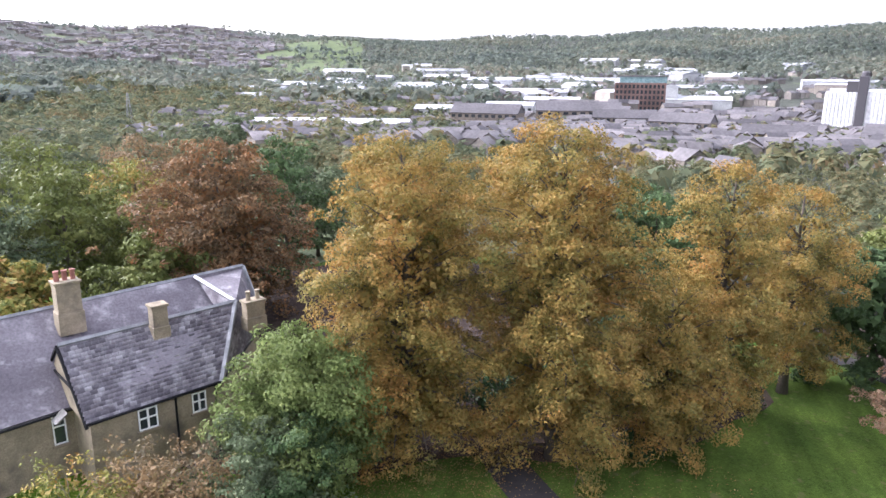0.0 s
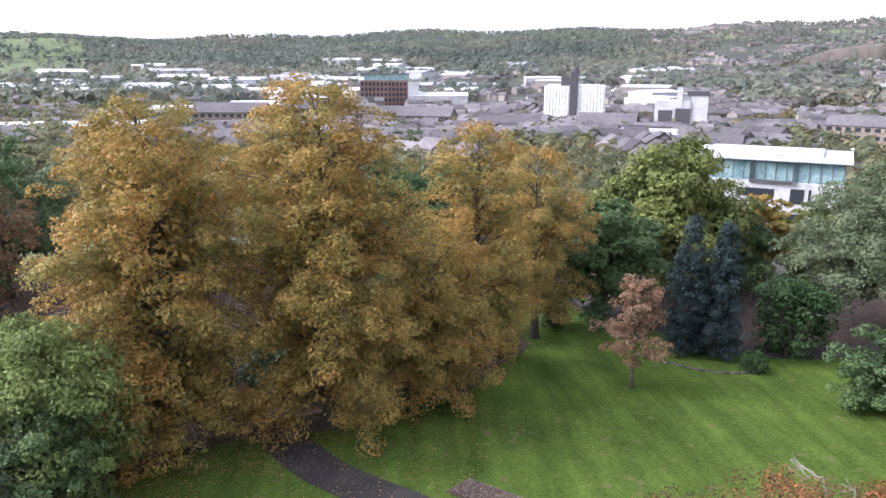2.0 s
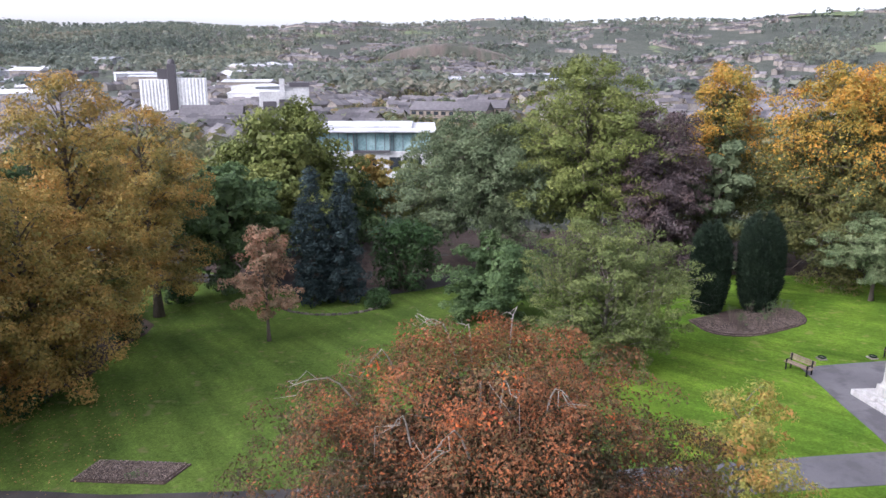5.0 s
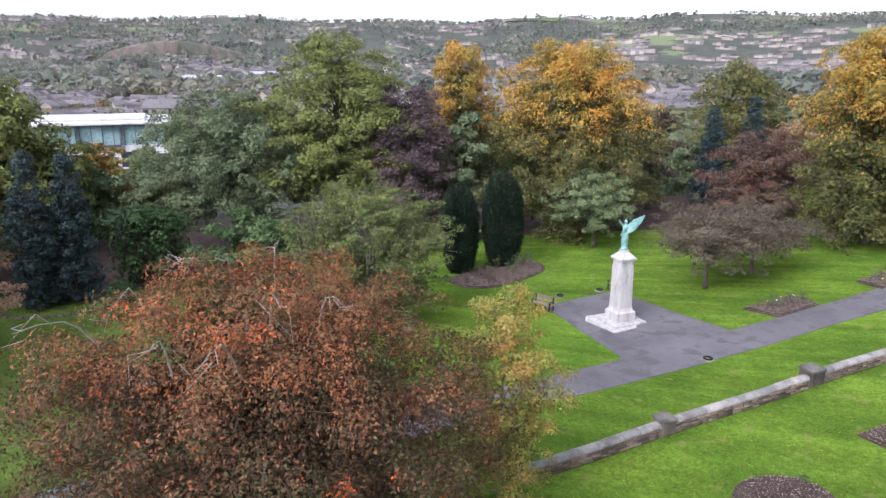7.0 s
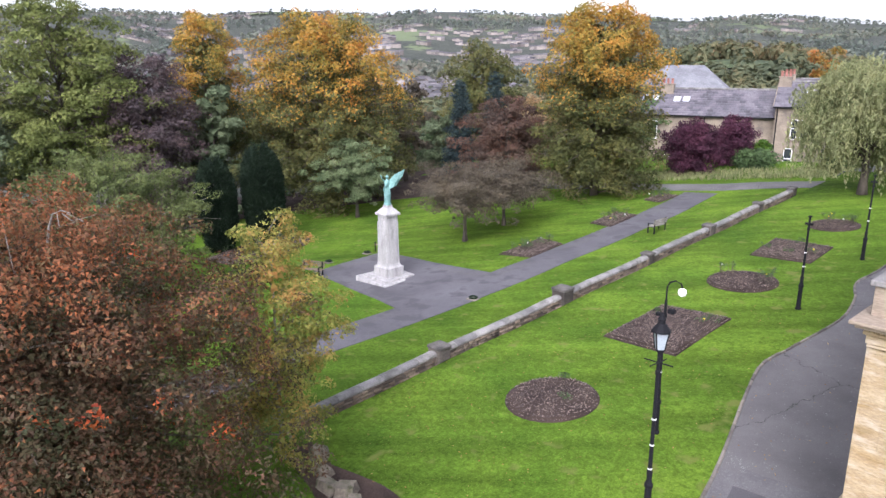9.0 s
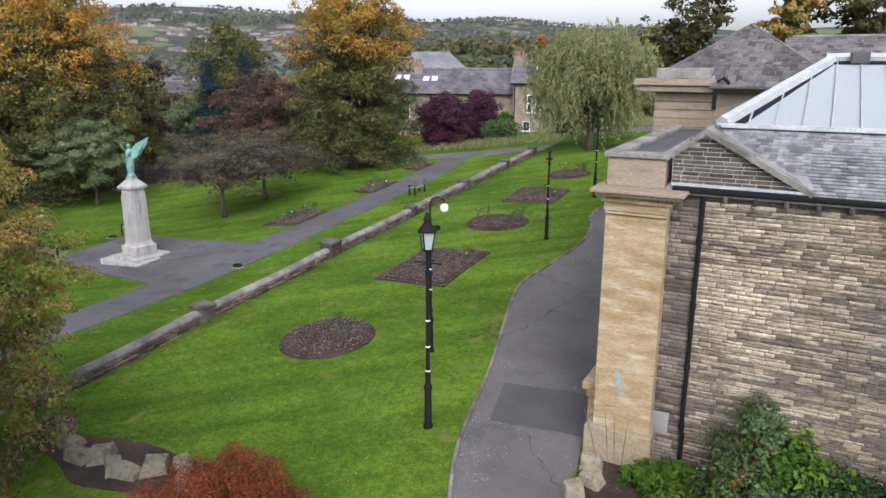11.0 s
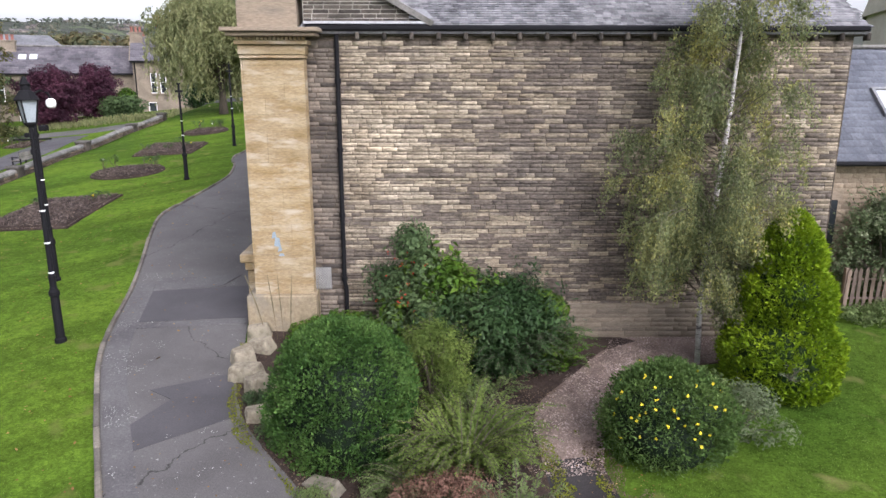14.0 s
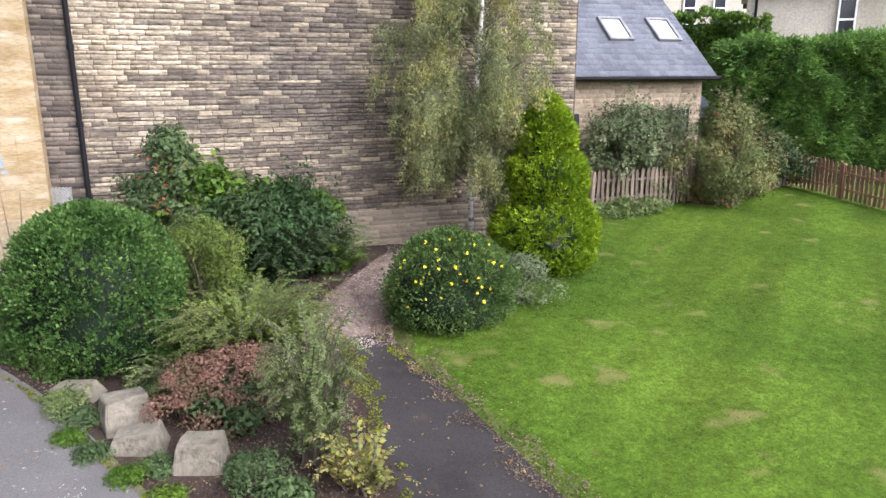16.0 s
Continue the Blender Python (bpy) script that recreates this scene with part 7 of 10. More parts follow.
# ---- rockery and shrubs by the wing ----
def boulder(x, y, sx, sy, sz, rz, seed, label="pale rough-hewn boulder at the edge of the rockery", name="boulder", mat=None, worn=0.09):
    """A rough-hewn angular block with worn edges."""
    rng = random.Random(seed)
    bm = bmesh.new()
    bmesh.ops.create_cube(bm, size=2.0)
    for v in bm.verts:
        top = 0.82 if v.co.z > 0 else 1.05
        v.co = Vector((v.co.x * top * rng.uniform(0.78, 1.1), v.co.y * top * rng.uniform(0.78, 1.1), v.co.z * rng.uniform(0.8, 1.08)))
    bmesh.ops.bevel(bm, geom=bm.edges[:], offset=worn, segments=2, affect="EDGES", profile=0.6)
    bmesh.ops.triangulate(bm, faces=bm.faces[:])
    bmesh.ops.subdivide_edges(bm, edges=bm.edges[:], cuts=2)
    ph = Vector([rng.uniform(0, 9) for _ in range(3)])
    for v in bm.verts:
        c = v.co.copy()
        k = 1 + 0.1 * noise.noise(c * 1.1 + ph) + 0.045 * noise.noise(c * 3.3 + ph)
        v.co = Vector((c.x * sx, c.y * sy, c.z * sz)) * k
    me_ob = part(name, bm, mat or BOULDER, None, smooth=False)
    me_ob.matrix_basis = pose(x, y, gz(x, y) + sz * 0.55, rng.uniform(-9, 9), rng.uniform(-9, 9), rz)
    return tagged(me_ob, label, "boulder", "rockery boulders")


for args in ((0.68, 6.24, 0.35, 0.3, 0.25, 14, 1), (0.85, 5.76, 0.35, 0.25, 0.16, -12, 2), (1.46, 5.28, 0.34, 0.26, 0.22, -15, 3), (0.12, 6.95, 0.34, 0.18, 0.1, -30, 5),
             (-1.78, 11.45, 0.3, 0.25, 0.19, 10, 6), (-1.62, 10.9, 0.34, 0.24, 0.17, -14, 7), (-1.8, 10.38, 0.3, 0.27, 0.21, 25, 8), (-1.62, 9.78, 0.38, 0.28, 0.19, -10, 9), (-1.28, 9.28, 0.3, 0.28, 0.22, 40, 10), (-1.1, 8.5, 0.3, 0.24, 0.14, 20, 11)):
    if args[0] > 0:
        boulder(args[0], args[1], args[2] * 0.84, args[3] * 0.84, *args[4:])
    else:
        boulder(args[0], args[1], args[2] * 0.8, args[3] * 0.8, *args[4:], "pale buff rounded rock edging the bed beside the drive", mat=BUFFROCK, worn=0.24)
tuft_shrub("shrub", 0.29, 8.0, 2.2, 2.2, 2.02, LV_GLOSS, "dense rounded glossy green evergreen shrub", 3600, 13, 0.05, 51, slim=0.6, up=0.5, spread=0.035, low=-1.0, rough=0.26, lump=0.05, dome=True, profile=((0, 0.1, 0.35, 0.6, 0.78, 0.9, 0.97, 1.0), (0.82, 0.93, 1.0, 0.95, 0.78, 0.54, 0.28, 0.05)))
shrub("rose_shrub", 1.3, 11.2, 2.0, 2.6, LV_GREEN, "tall tangled rose shrub with red hips against the wall", n=9000, size=0.085, K=50, cr=0.36, seed=52, shape="vase", shoots=46)
shrub("shrub", 2.75, 10.7, 2.7, 1.75, LV_DARK, "dark green spreading shrub with drooping leaves", n=14000, size=0.1, K=60, cr=0.45, seed=53, slim=0.4, droop=1.0, d=2.0, shoots=60)
shrub("shrub", 1.9, 11.2, 2.2, 2.0, LV_FRESH, "fresh green broad-leaved shrub by the wall", n=4500, size=0.13, K=36, cr=0.36, seed=54, d=1.4, shoots=40)
shrub("shrub", 3.75, 11.0, 1.0, 1.5, LV_FRESH, "young shrub with bright yellow-green leaves", n=1600, size=0.13, K=18, cr=0.25, seed=55)
shrub("shrub", -0.2, 11.3, 1.9, 0.7, LV_FRESH, "low tangle of leafy perennials by the pilaster", n=4000, size=0.09, K=40, cr=0.22, seed=56, d=1.0)
shrub("shrub", 1.75, 9.3, 1.4, 1.55, LV_FEATHER, "pale green feathery shrub", n=13000, size=0.052, K=44, cr=0.26, seed=57, slim=0.35, shoots=50)
hips = np.random.default_rng(58)
hc = np.column_stack([1.3 + hips.normal(size=26) * 0.32, 10.6 + hips.normal(size=26) * 0.2, gz(1, 11) + hips.uniform(1.2, 2.3, 26)])


def sprays(name, x, y, n_st, length, mat, label, seed, size, rise=0.5, leaves=46, z=None, category="shrub", out=1.0, slim=0.4):
    """Arching stems with two rows of small leaves each."""
    rng = np.random.default_rng(seed)
    root = thing(name, (x, y, gz(x, y) if z is None else z), label, category)
    bs, P = bmesh.new(), []
    for i in range(n_st):
        a = rng.uniform(0, 2 * np.pi)
        L = length * rng.uniform(0.6, 1.15)
        d = np.array([np.cos(a), np.sin(a)]) * out
        t = np.linspace(0, 1, 6)
        h = L * rise * rng.uniform(0.6, 1.2)
        c = np.stack([d[0] * L * t**1.1, d[1] * L * t**1.1, h * np.sin(t * np.pi * 0.62)], 1) + rng.normal(size=(1, 3)) * 0.08
        c[:, 2] = np.maximum(c[:, 2], 0.02)
        tube(bs, c, [0.012, 0.01, 0.008, 0.006, 0.005, 0.003], 4)
        f = np.linspace(0.14, 1.0, leaves)
        p = np.stack([np.interp(f, t, c[:, k]) for k in range(3)], 1)
        fwd = unit(np.stack([np.interp(f, t[:-1] + 0.1, np.diff(c[:, k])) for k in range(3)], 1))
        side = unit(np.array([-d[1], d[0], rng.normal() * 0.25])) * np.where(np.arange(leaves) % 2, 1.0, -1.0)[:, None]
        blade = unit(side + fwd * 0.7 + rng.normal(size=(leaves, 3)) * 0.22 + [0, 0, -0.15])
        edge = unit(np.cross(blade, np.cross(blade, fwd) + rng.normal(size=(leaves, 3)) * 0.3))
        ln = (size * 1.25 * rng.uniform(0.7, 1.2, leaves) * np.interp(f, (0, 0.5, 1), (1.0, 1.1, 0.5)))[:, None]
        p = p + rng.normal(size=(leaves, 3)) * 0.006
        P.append(np.stack([p, p + blade * ln * 0.5 + edge * ln * slim * 0.5, p + blade * ln, p + blade * ln * 0.5 - edge * ln * slim * 0.5], 1))
    part("stem", bs, BARK, root)
    quads_mesh("leaves", np.concatenate(P).reshape(-1, 3), mat, root)
    return root


sprays("shrub", 2.15, 7.5, 230, 1.25, LV_FEATHER, "arching feathery green shrub spilling over the soil", 60, 0.06, 0.66, 90)
sprays("shrub", 3.0, 10.35, 150, 1.15, LV_DARK, "dark green shrub with long drooping sprays", 601, 0.07, 0.85, 90)
sprays("fern", 1.35, 7.0, 36, 0.75, LV_BUDDLE, "small fern-like plant with pinnate leaves", 61, 0.07, 0.6, 60)
sprays("fern", 1.75, 7.2, 8, 0.6, LV_YELLOW, "fern with a few orange-yellow fronds", 62, 0.07, 0.7, 40)
sprays("shrub", 3.75, 10.9, 90, 0.95, LV_HYPER, "dark green shrub with sprays leaning over the gravel", 602, 0.07, 0.8, 80)
sprays("fern", 4.1, 10.6, 26, 0.8, LV_FRESH, "green fern beside the gravel", 63, 0.075, 0.7, 60)
sprays("fern", 2.6, 9.6, 20, 0.7, LV_BUDDLE, "green fern at the gravel's edge", 64, 0.07, 0.6, 50)
shrub("sedum", 1.88, 6.18, 1.6, 0.85, LV_SEDUM, "spreading sedum with faded pink flower heads", n=15000, size=0.032, K=120, cr=0.17, tri=False, seed=65, shape="flat", d=1.35, slim=0.8, flat=0.6)
shrub("shrub", 1.88, 6.18, 1.4, 0.55, LV_GREEN, "green foliage under the sedum flower heads", n=3000, size=0.07, K=40, cr=0.2, seed=66, shape="flat", d=1.2)
sprays("shrub", 2.58, 4.95, 170, 0.95, LV_BUDDLE, "small grey-green shrub with upright leafy shoots", 67, 0.05, 1.35, 70, out=0.55, slim=0.35)
sprays("shrub", 2.98, 4.35, 34, 0.5, LV_YELLOW, "low plant with yellow and orange leaves", 68, 0.06, 1.0, 26, slim=0.6)
shrub("shrub", 2.25, 4.35, 0.5, 0.2, LV_GREEN, "low green ground cover", n=1600, size=0.06, K=26, cr=0.16, seed=69)
tuft_shrub("hypericum", 5.25, 8.1, 2.0, 1.9, 1.35, LV_HYPER, "rounded dark green bush dotted with yellow flowers", 1700, 14, 0.058, 70, "bush", slim=0.5, up=0.3, spread=0.05, low=-1.0, rough=0.26, dome=True, profile=((0, 0.1, 0.35, 0.6, 0.8, 0.93, 1.0), (0.85, 0.95, 1.0, 0.93, 0.74, 0.44, 0.05)))
fl = np.random.default_rng(71)
bush = thing("blossom", (5.2, 8.05, gz(5.2, 8.05)), "yellow flowers scattered over the hypericum", "flowers")
dirs = unit(fl.normal(size=(90, 3)) + np.array([0, -0.9, 0.5]))
cc = dirs * np.array([0.9, 0.9, 0.72]) + np.array([0, 0, 0.72])
for i, c in enumerate(cc[cc[:, 2] > 0.25][:40]):
    quads_mesh("flower", leaf_quads(fl, np.repeat(c[None], 5, 0) + fl.normal(size=(5, 3)) * 0.009, np.repeat(dirs[i][None], 5, 0) + fl.normal(size=(5, 3)) * 0.3, np.full(5, 0.042), 0.8), LV_FLOWER, bush)
shrub("shrub", 6.6, 8.5, 1.3, 0.8, LV_GREYGREEN, "low silvery shrub beside the hypericum", n=3500, size=0.07, K=30, cr=0.22, seed=72, slim=0.35)
shrub("shrub", 6.3, 9.2, 1.1, 0.7, LV_BUDDLE, "low leafy shrub on the gravel's edge", n=2500, size=0.07, K=30, cr=0.25, seed=73)
# golden conifer in three tiers, its dark green core standing for inner shade
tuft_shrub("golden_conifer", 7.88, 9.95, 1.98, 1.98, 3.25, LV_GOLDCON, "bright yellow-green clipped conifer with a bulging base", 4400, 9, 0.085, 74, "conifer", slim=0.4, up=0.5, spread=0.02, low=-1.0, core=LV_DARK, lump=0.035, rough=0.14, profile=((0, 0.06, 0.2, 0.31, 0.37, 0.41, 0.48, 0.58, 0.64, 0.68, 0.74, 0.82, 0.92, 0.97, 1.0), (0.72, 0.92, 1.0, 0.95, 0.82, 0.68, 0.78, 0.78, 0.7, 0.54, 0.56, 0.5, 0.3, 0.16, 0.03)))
sprays("shrub", 7.62, 8.98, 9, 0.22, LV_GREYGREEN, "tuft of silvery shoots growing through the golden conifer", 741, 0.06, 0.8, 16, z=0.15)
# birch with hanging twigs
def birch(x, y, H, R, seed):
    rng = np.random.default_rng(seed)
    root = thing("birch", (x, y, gz(x, y)), "weeping silver birch with hanging grey-green and yellowing twigs", "tree")
    bt = bmesh.new()
    pts = [(0.0, 0, -0.2), (-0.05, 0.02, 1.2), (0.02, 0.05, 2.6), (0.14, 0.05, 4.2), (0.2, 0.0, 5.8), (0.28, 0.02, H)]
    tube(bt, pts, [0.06, 0.052, 0.05, 0.044, 0.032, 0.008], 8)
    part("trunk", bt, BIRCHBARK, root, smooth=True)
    bl, P = bmesh.new(), []
    for i in range(100):
        z = 1.5 + (H - 1.8) * (i + rng.uniform(0, 1)) / 76 if i < 76 else rng.uniform(1.2, 3.2)
        a = i * 2.4 + rng.uniform(-0.5, 0.5)
        if 4.0 < z < 6.6 and math.sin(a) < -0.6:
            a += math.pi
        short = 0.55 if z < 2.9 and math.cos(a + 0.9) > 0.45 else 1.0
        L = R * rng.uniform(0.45, 1.08) * np.interp(z, (0, 2.2, 3.6, 5.5, H), (0.95, 1.1, 1.05, 0.72, 0.26)) * short
        j = np.interp(z, [p[2] for p in pts], [p[0] for p in pts])
        s = Vector((j, 0, z))
        e = s + Vector((math.cos(a) * L, math.sin(a) * L, L * rng.uniform(0.1, 0.5)))
        m = s.lerp(e, 0.55) + Vector((0, 0, L * 0.2))
        tube(bl, [s, m, e], [0.014, 0.009, 0.004], 4)
        for k in range(12):
            f = rng.uniform(0.35, 1.0)
            h = (s.lerp(m, f / 0.55) if f < 0.55 else m.lerp(e, (f - 0.55) / 0.45)) + Vector(rng.normal(size=3) * [0.1, 0.1, 0.04])
            drop = max(0.15, min(rng.uniform(0.2, 0.85), h.z - 0.75))
            g = h + Vector((math.cos(a) * 0.1 + rng.normal() * 0.07, math.sin(a) * 0.1 + rng.normal() * 0.07, -drop))
            tube(bl, [h, h.lerp(g, 0.5) + Vector((math.cos(a) * 0.04, math.sin(a) * 0.04, 0)), g], [0.004, 0.003, 0.0015], 3)
            n = int(82 * (0.4 + drop) * np.interp(z, (1, 4, H), (1.2, 1.0, 0.7)))
            f = rng.uniform(0, 1, (n, 1)) ** 0.8
            P.append(np.array(h) + (np.array(g) - np.array(h)) * f + rng.normal(size=(n, 3)) * np.array([0.06, 0.06, 0.05]))
    tagged(part("twig_mass", bl, BARK, root), kind="stuff")
    p = np.concatenate(P)
    quads_mesh("leaves", leaf_quads(rng, p, rng.normal(size=p.shape) * [1, 1, 0.4], np.full(len(p), 0.043), 0.62, 1.5, True), LV_BIRCH, root, None, 3)


birch(6.78, 10.85, 8.1, 1.9, 75)
# flower spikes by the pilaster
sp = thing("flower_spikes", (-1.3, 11.4, gz(-1.3, 11.4)), "dry brown flower spikes beside the pilaster", "plant")
for dx, lx in ((-0.3, -0.35), (-0.1, -0.12), (0.02, -0.05), (0.15, 0.1), (0.75, 0.0)):
    bm = bmesh.new()
    tube(bm, [(dx, 0, 0), (dx + lx * 0.5, -0.02, 0.75), (dx + lx, -0.05, 1.35)], [0.006, 0.014, 0.005], 5)
    part("spike", bm, LV_SPIKE, sp)
# red acer and its rockery beyond the lamp
shrub("acer", -7.45, 6.5, 3.6, 1.25, LV_RED, "low mounded acer with deep red leaves", n=34000, size=0.06, K=130, cr=0.3, seed=76, shape="flat", category="shrub", slim=0.35, droop=0.8)
acer_bed = draped("rockery_bed", curve_through([(-15.0, 8.3), (-13.7, 8.0), (-12.65, 8.15), (-11.5, 8.3), (-10.3, 8.2), (-9.3, 8.1), (-8.8, 7.2), (-9.9, 6.9), (-10.9, 6.7), (-11.9, 6.6), (-13.0, 7.0), (-15.0, 7.4)], 3), SOIL, 0.03, 0.5)
tagged(acer_bed, "dry brown soil of the small rockery on the lawn", "soil", kind="structure")
for i, (bx, by) in enumerate(((-12.6, 7.3), (-12.0, 7.45), (-11.4, 7.3), (-10.9, 7.25), (-10.4, 7.6), (-9.9, 7.9), (-13.3, 7.6), (-14.1, 8.0), (-9.2, 7.3))):
    boulder(bx, by, (0.4, 0.3, 0.36)[i % 3], (0.22, 0.26, 0.2)[i % 3], (0.16, 0.22, 0.14)[i % 3], 40 * math.sin(i * 2.1), 80 + i, "rough flat stone of the rockery edge on the lawn", mat=ROCKEDGE)

# ---- annexe, fence, hedges ----
ann = thing("annexe", (0, 0, 0), "low stone annexe with blue slate roof and two roof windows", "building")
part("wall", boxes(((9.8, 14.85, -0.8), (15.35, 15.2, 3.0)), ((15.0, 15.2, -0.8), (15.35, 20.6, 3.0))), TERRSTONE, ann)
bmg = bmesh.new()
slab(bmg, [(15.2, 14.9, 3.0), (15.2, 20.5, 3.0), (15.2, 17.6, 5.5)], 0.12)
part("gable", bmg, TOWNSTONE, ann)
bmr = bmesh.new()
slab(bmr, [(9.76, 14.5, 3.1), (15.55, 14.5, 3.1), (15.55, 17.6, 5.72), (9.76, 17.6, 5.72)], 0.12)
slab(bmr, [(9.76, 17.6, 5.72), (15.55, 17.6, 5.72), (15.55, 20.9, 3.1), (9.76, 20.9, 3.1)], 0.12)
aroof = part("roof", bmr, BLUESLATE, ann, "blue-grey slate roof")
rest = []
rs = random.Random(77)
un = Vector((0, 3.1, 2.62)).normalized()
nn = Vector((0, -un.z, un.y))
for r in range(18):
    x = 9.78 + (0.13 if r % 2 else 0)
    while x < 15.5:
        w = min(0.26, 15.54 - x)
        a = Vector((x, 14.5, 3.1)) + un * (r * 0.225) + nn * rs.uniform(0.012, 0.02)
        b = a + un * 0.26 - nn * 0.008
        rest.append([a, a + Vector((w - 0.008, 0, 0)), b + Vector((w - 0.008, 0, 0)), b, a - nn * 0.014, a + Vector((w - 0.008, 0, 0)) - nn * 0.014])
        x += w
base = np.arange(len(rest))[:, None, None] * 6
tagged(quads_mesh("slate_covering", np.array([[tuple(p) for p in q] for q in rest]), BLUESLATE, aroof, (np.array([(0, 1, 2, 3), (4, 5, 1, 0)])[None] + base).reshape(-1, 4)), kind="stuff")
part("gutter", boxes(((9.78, 14.36, 3.0), (15.6, 14.5, 3.1)), bevel=0.03), IRON, ann)
part("ridge_tiles", boxes(((9.76, 17.5, 5.72), (15.55, 17.7, 5.82)), bevel=0.03), COPING, ann)
for x in (12.75, 14.35):
    c = Vector((x, 14.5, 3.1)) + un * 1.45 + nn * 0.05
    bm = bmesh.new()
    for sx0, sx1, s0, s1 in ((0, 0.78, 0, 0.08), (0, 0.78, 0.92, 1.0), (0, 0.08, 0.08, 0.92), (0.7, 0.78, 0.08, 0.92)):
        slab(bm, [c + Vector((sx0, 0, 0)) + un * s0 + nn * 0.05, c + Vector((sx1, 0, 0)) + un * s0 + nn * 0.05, c + Vector((sx1, 0, 0)) + un * s1 + nn * 0.05, c + Vector((sx0, 0, 0)) + un * s1 + nn * 0.05], 0.1)
    rw = part("roof_window", bm, LEAD, ann, "grey-framed roof window reflecting the sky")
    part("pane", slab(bmesh.new(), [c + Vector((0.08, 0, 0)) + un * 0.08, c + Vector((0.7, 0, 0)) + un * 0.08, c + Vector((0.7, 0, 0)) + un * 0.92, c + Vector((0.08, 0, 0)) + un * 0.92], 0.02), ROOFPANE, rw)
for x0, x1, z0, z1 in ((11.05, 11.4, 1.0, 2.15), (14.4, 14.9, 1.6, 2.2)):
    w = part("window", boxes(((x0, 14.76, z0), (x1, 14.8, z1))), GLASS, ann)
    part("lintel", boxes(((x0 - 0.1, 14.74, z1 + 0.003), (x1 + 0.1, 14.82, z1 + 0.18))), ASHGREY, w)
fence = thing("picket_fence", (0, 0, 0), "weathered brown wooden picket fence", "fence")
FL = [(11.1, 13.45), (13.5, 13.35), (16.3, 13.95), (18.5, 14.45), (18.7, 11.0), (19.1, 5.0), (19.4, -2.0)]
pk = bpy.data.meshes.new("picket")
bmq = bmesh.new()
prism(bmq, [(-0.04, 0.0), (0.04, 0.0), (0.04, 0.92), (0.0, 0.99), (-0.04, 0.92)], -0.01, 0.01)
bmesh.ops.rotate(bmq, verts=bmq.verts, cent=(0, 0, 0), matrix=Matrix.Rotation(radians(90), 3, "X"))
bmq.to_mesh(pk)
bmq.free()
pk.materials.append(FENCEWOOD)
pk_red = pk.copy()
pk_red.materials[0] = REDFENCE
for a, b in zip(FL, FL[1:]):
    wood, picket = (REDFENCE, pk_red) if a[1] > b[1] + 1 else (FENCEWOOD, pk)
    d = Vector((b[0] - a[0], b[1] - a[1]))
    m = int(d.length / 0.135)
    rz = math.atan2(d.y, d.x)
    for i in range(m):
        x, y = a[0] + d.x * i / m, a[1] + d.y * i / m
        ob = link_mesh("picket", picket, wood, fence)
        ob.location, ob.rotation_euler = (x, y, gz(x, y) + 0.04 + rs.uniform(-0.02, 0.02)), (rs.uniform(-0.02, 0.02), rs.uniform(-0.03, 0.03), rz)
    for hz in (0.3, 0.75):
        bm = bmesh.new()
        tube(bm, [(a[0], a[1] + 0.03, gz(*a) + hz), (b[0], b[1] + 0.03, gz(*b) + hz)], [0.035, 0.035], 4)
        part("rail", bm, wood, fence)
    for i in range(int(d.length / 1.8) + 1):
        x, y = a[0] + d.x * i * 1.8 / d.length, a[1] + d.y * i * 1.8 / d.length
        part("post", boxes(((x - 0.05, y + 0.02, gz(x, y) - 0.2), (x + 0.05, y + 0.12, gz(x, y) + 1.0))), wood, fence)


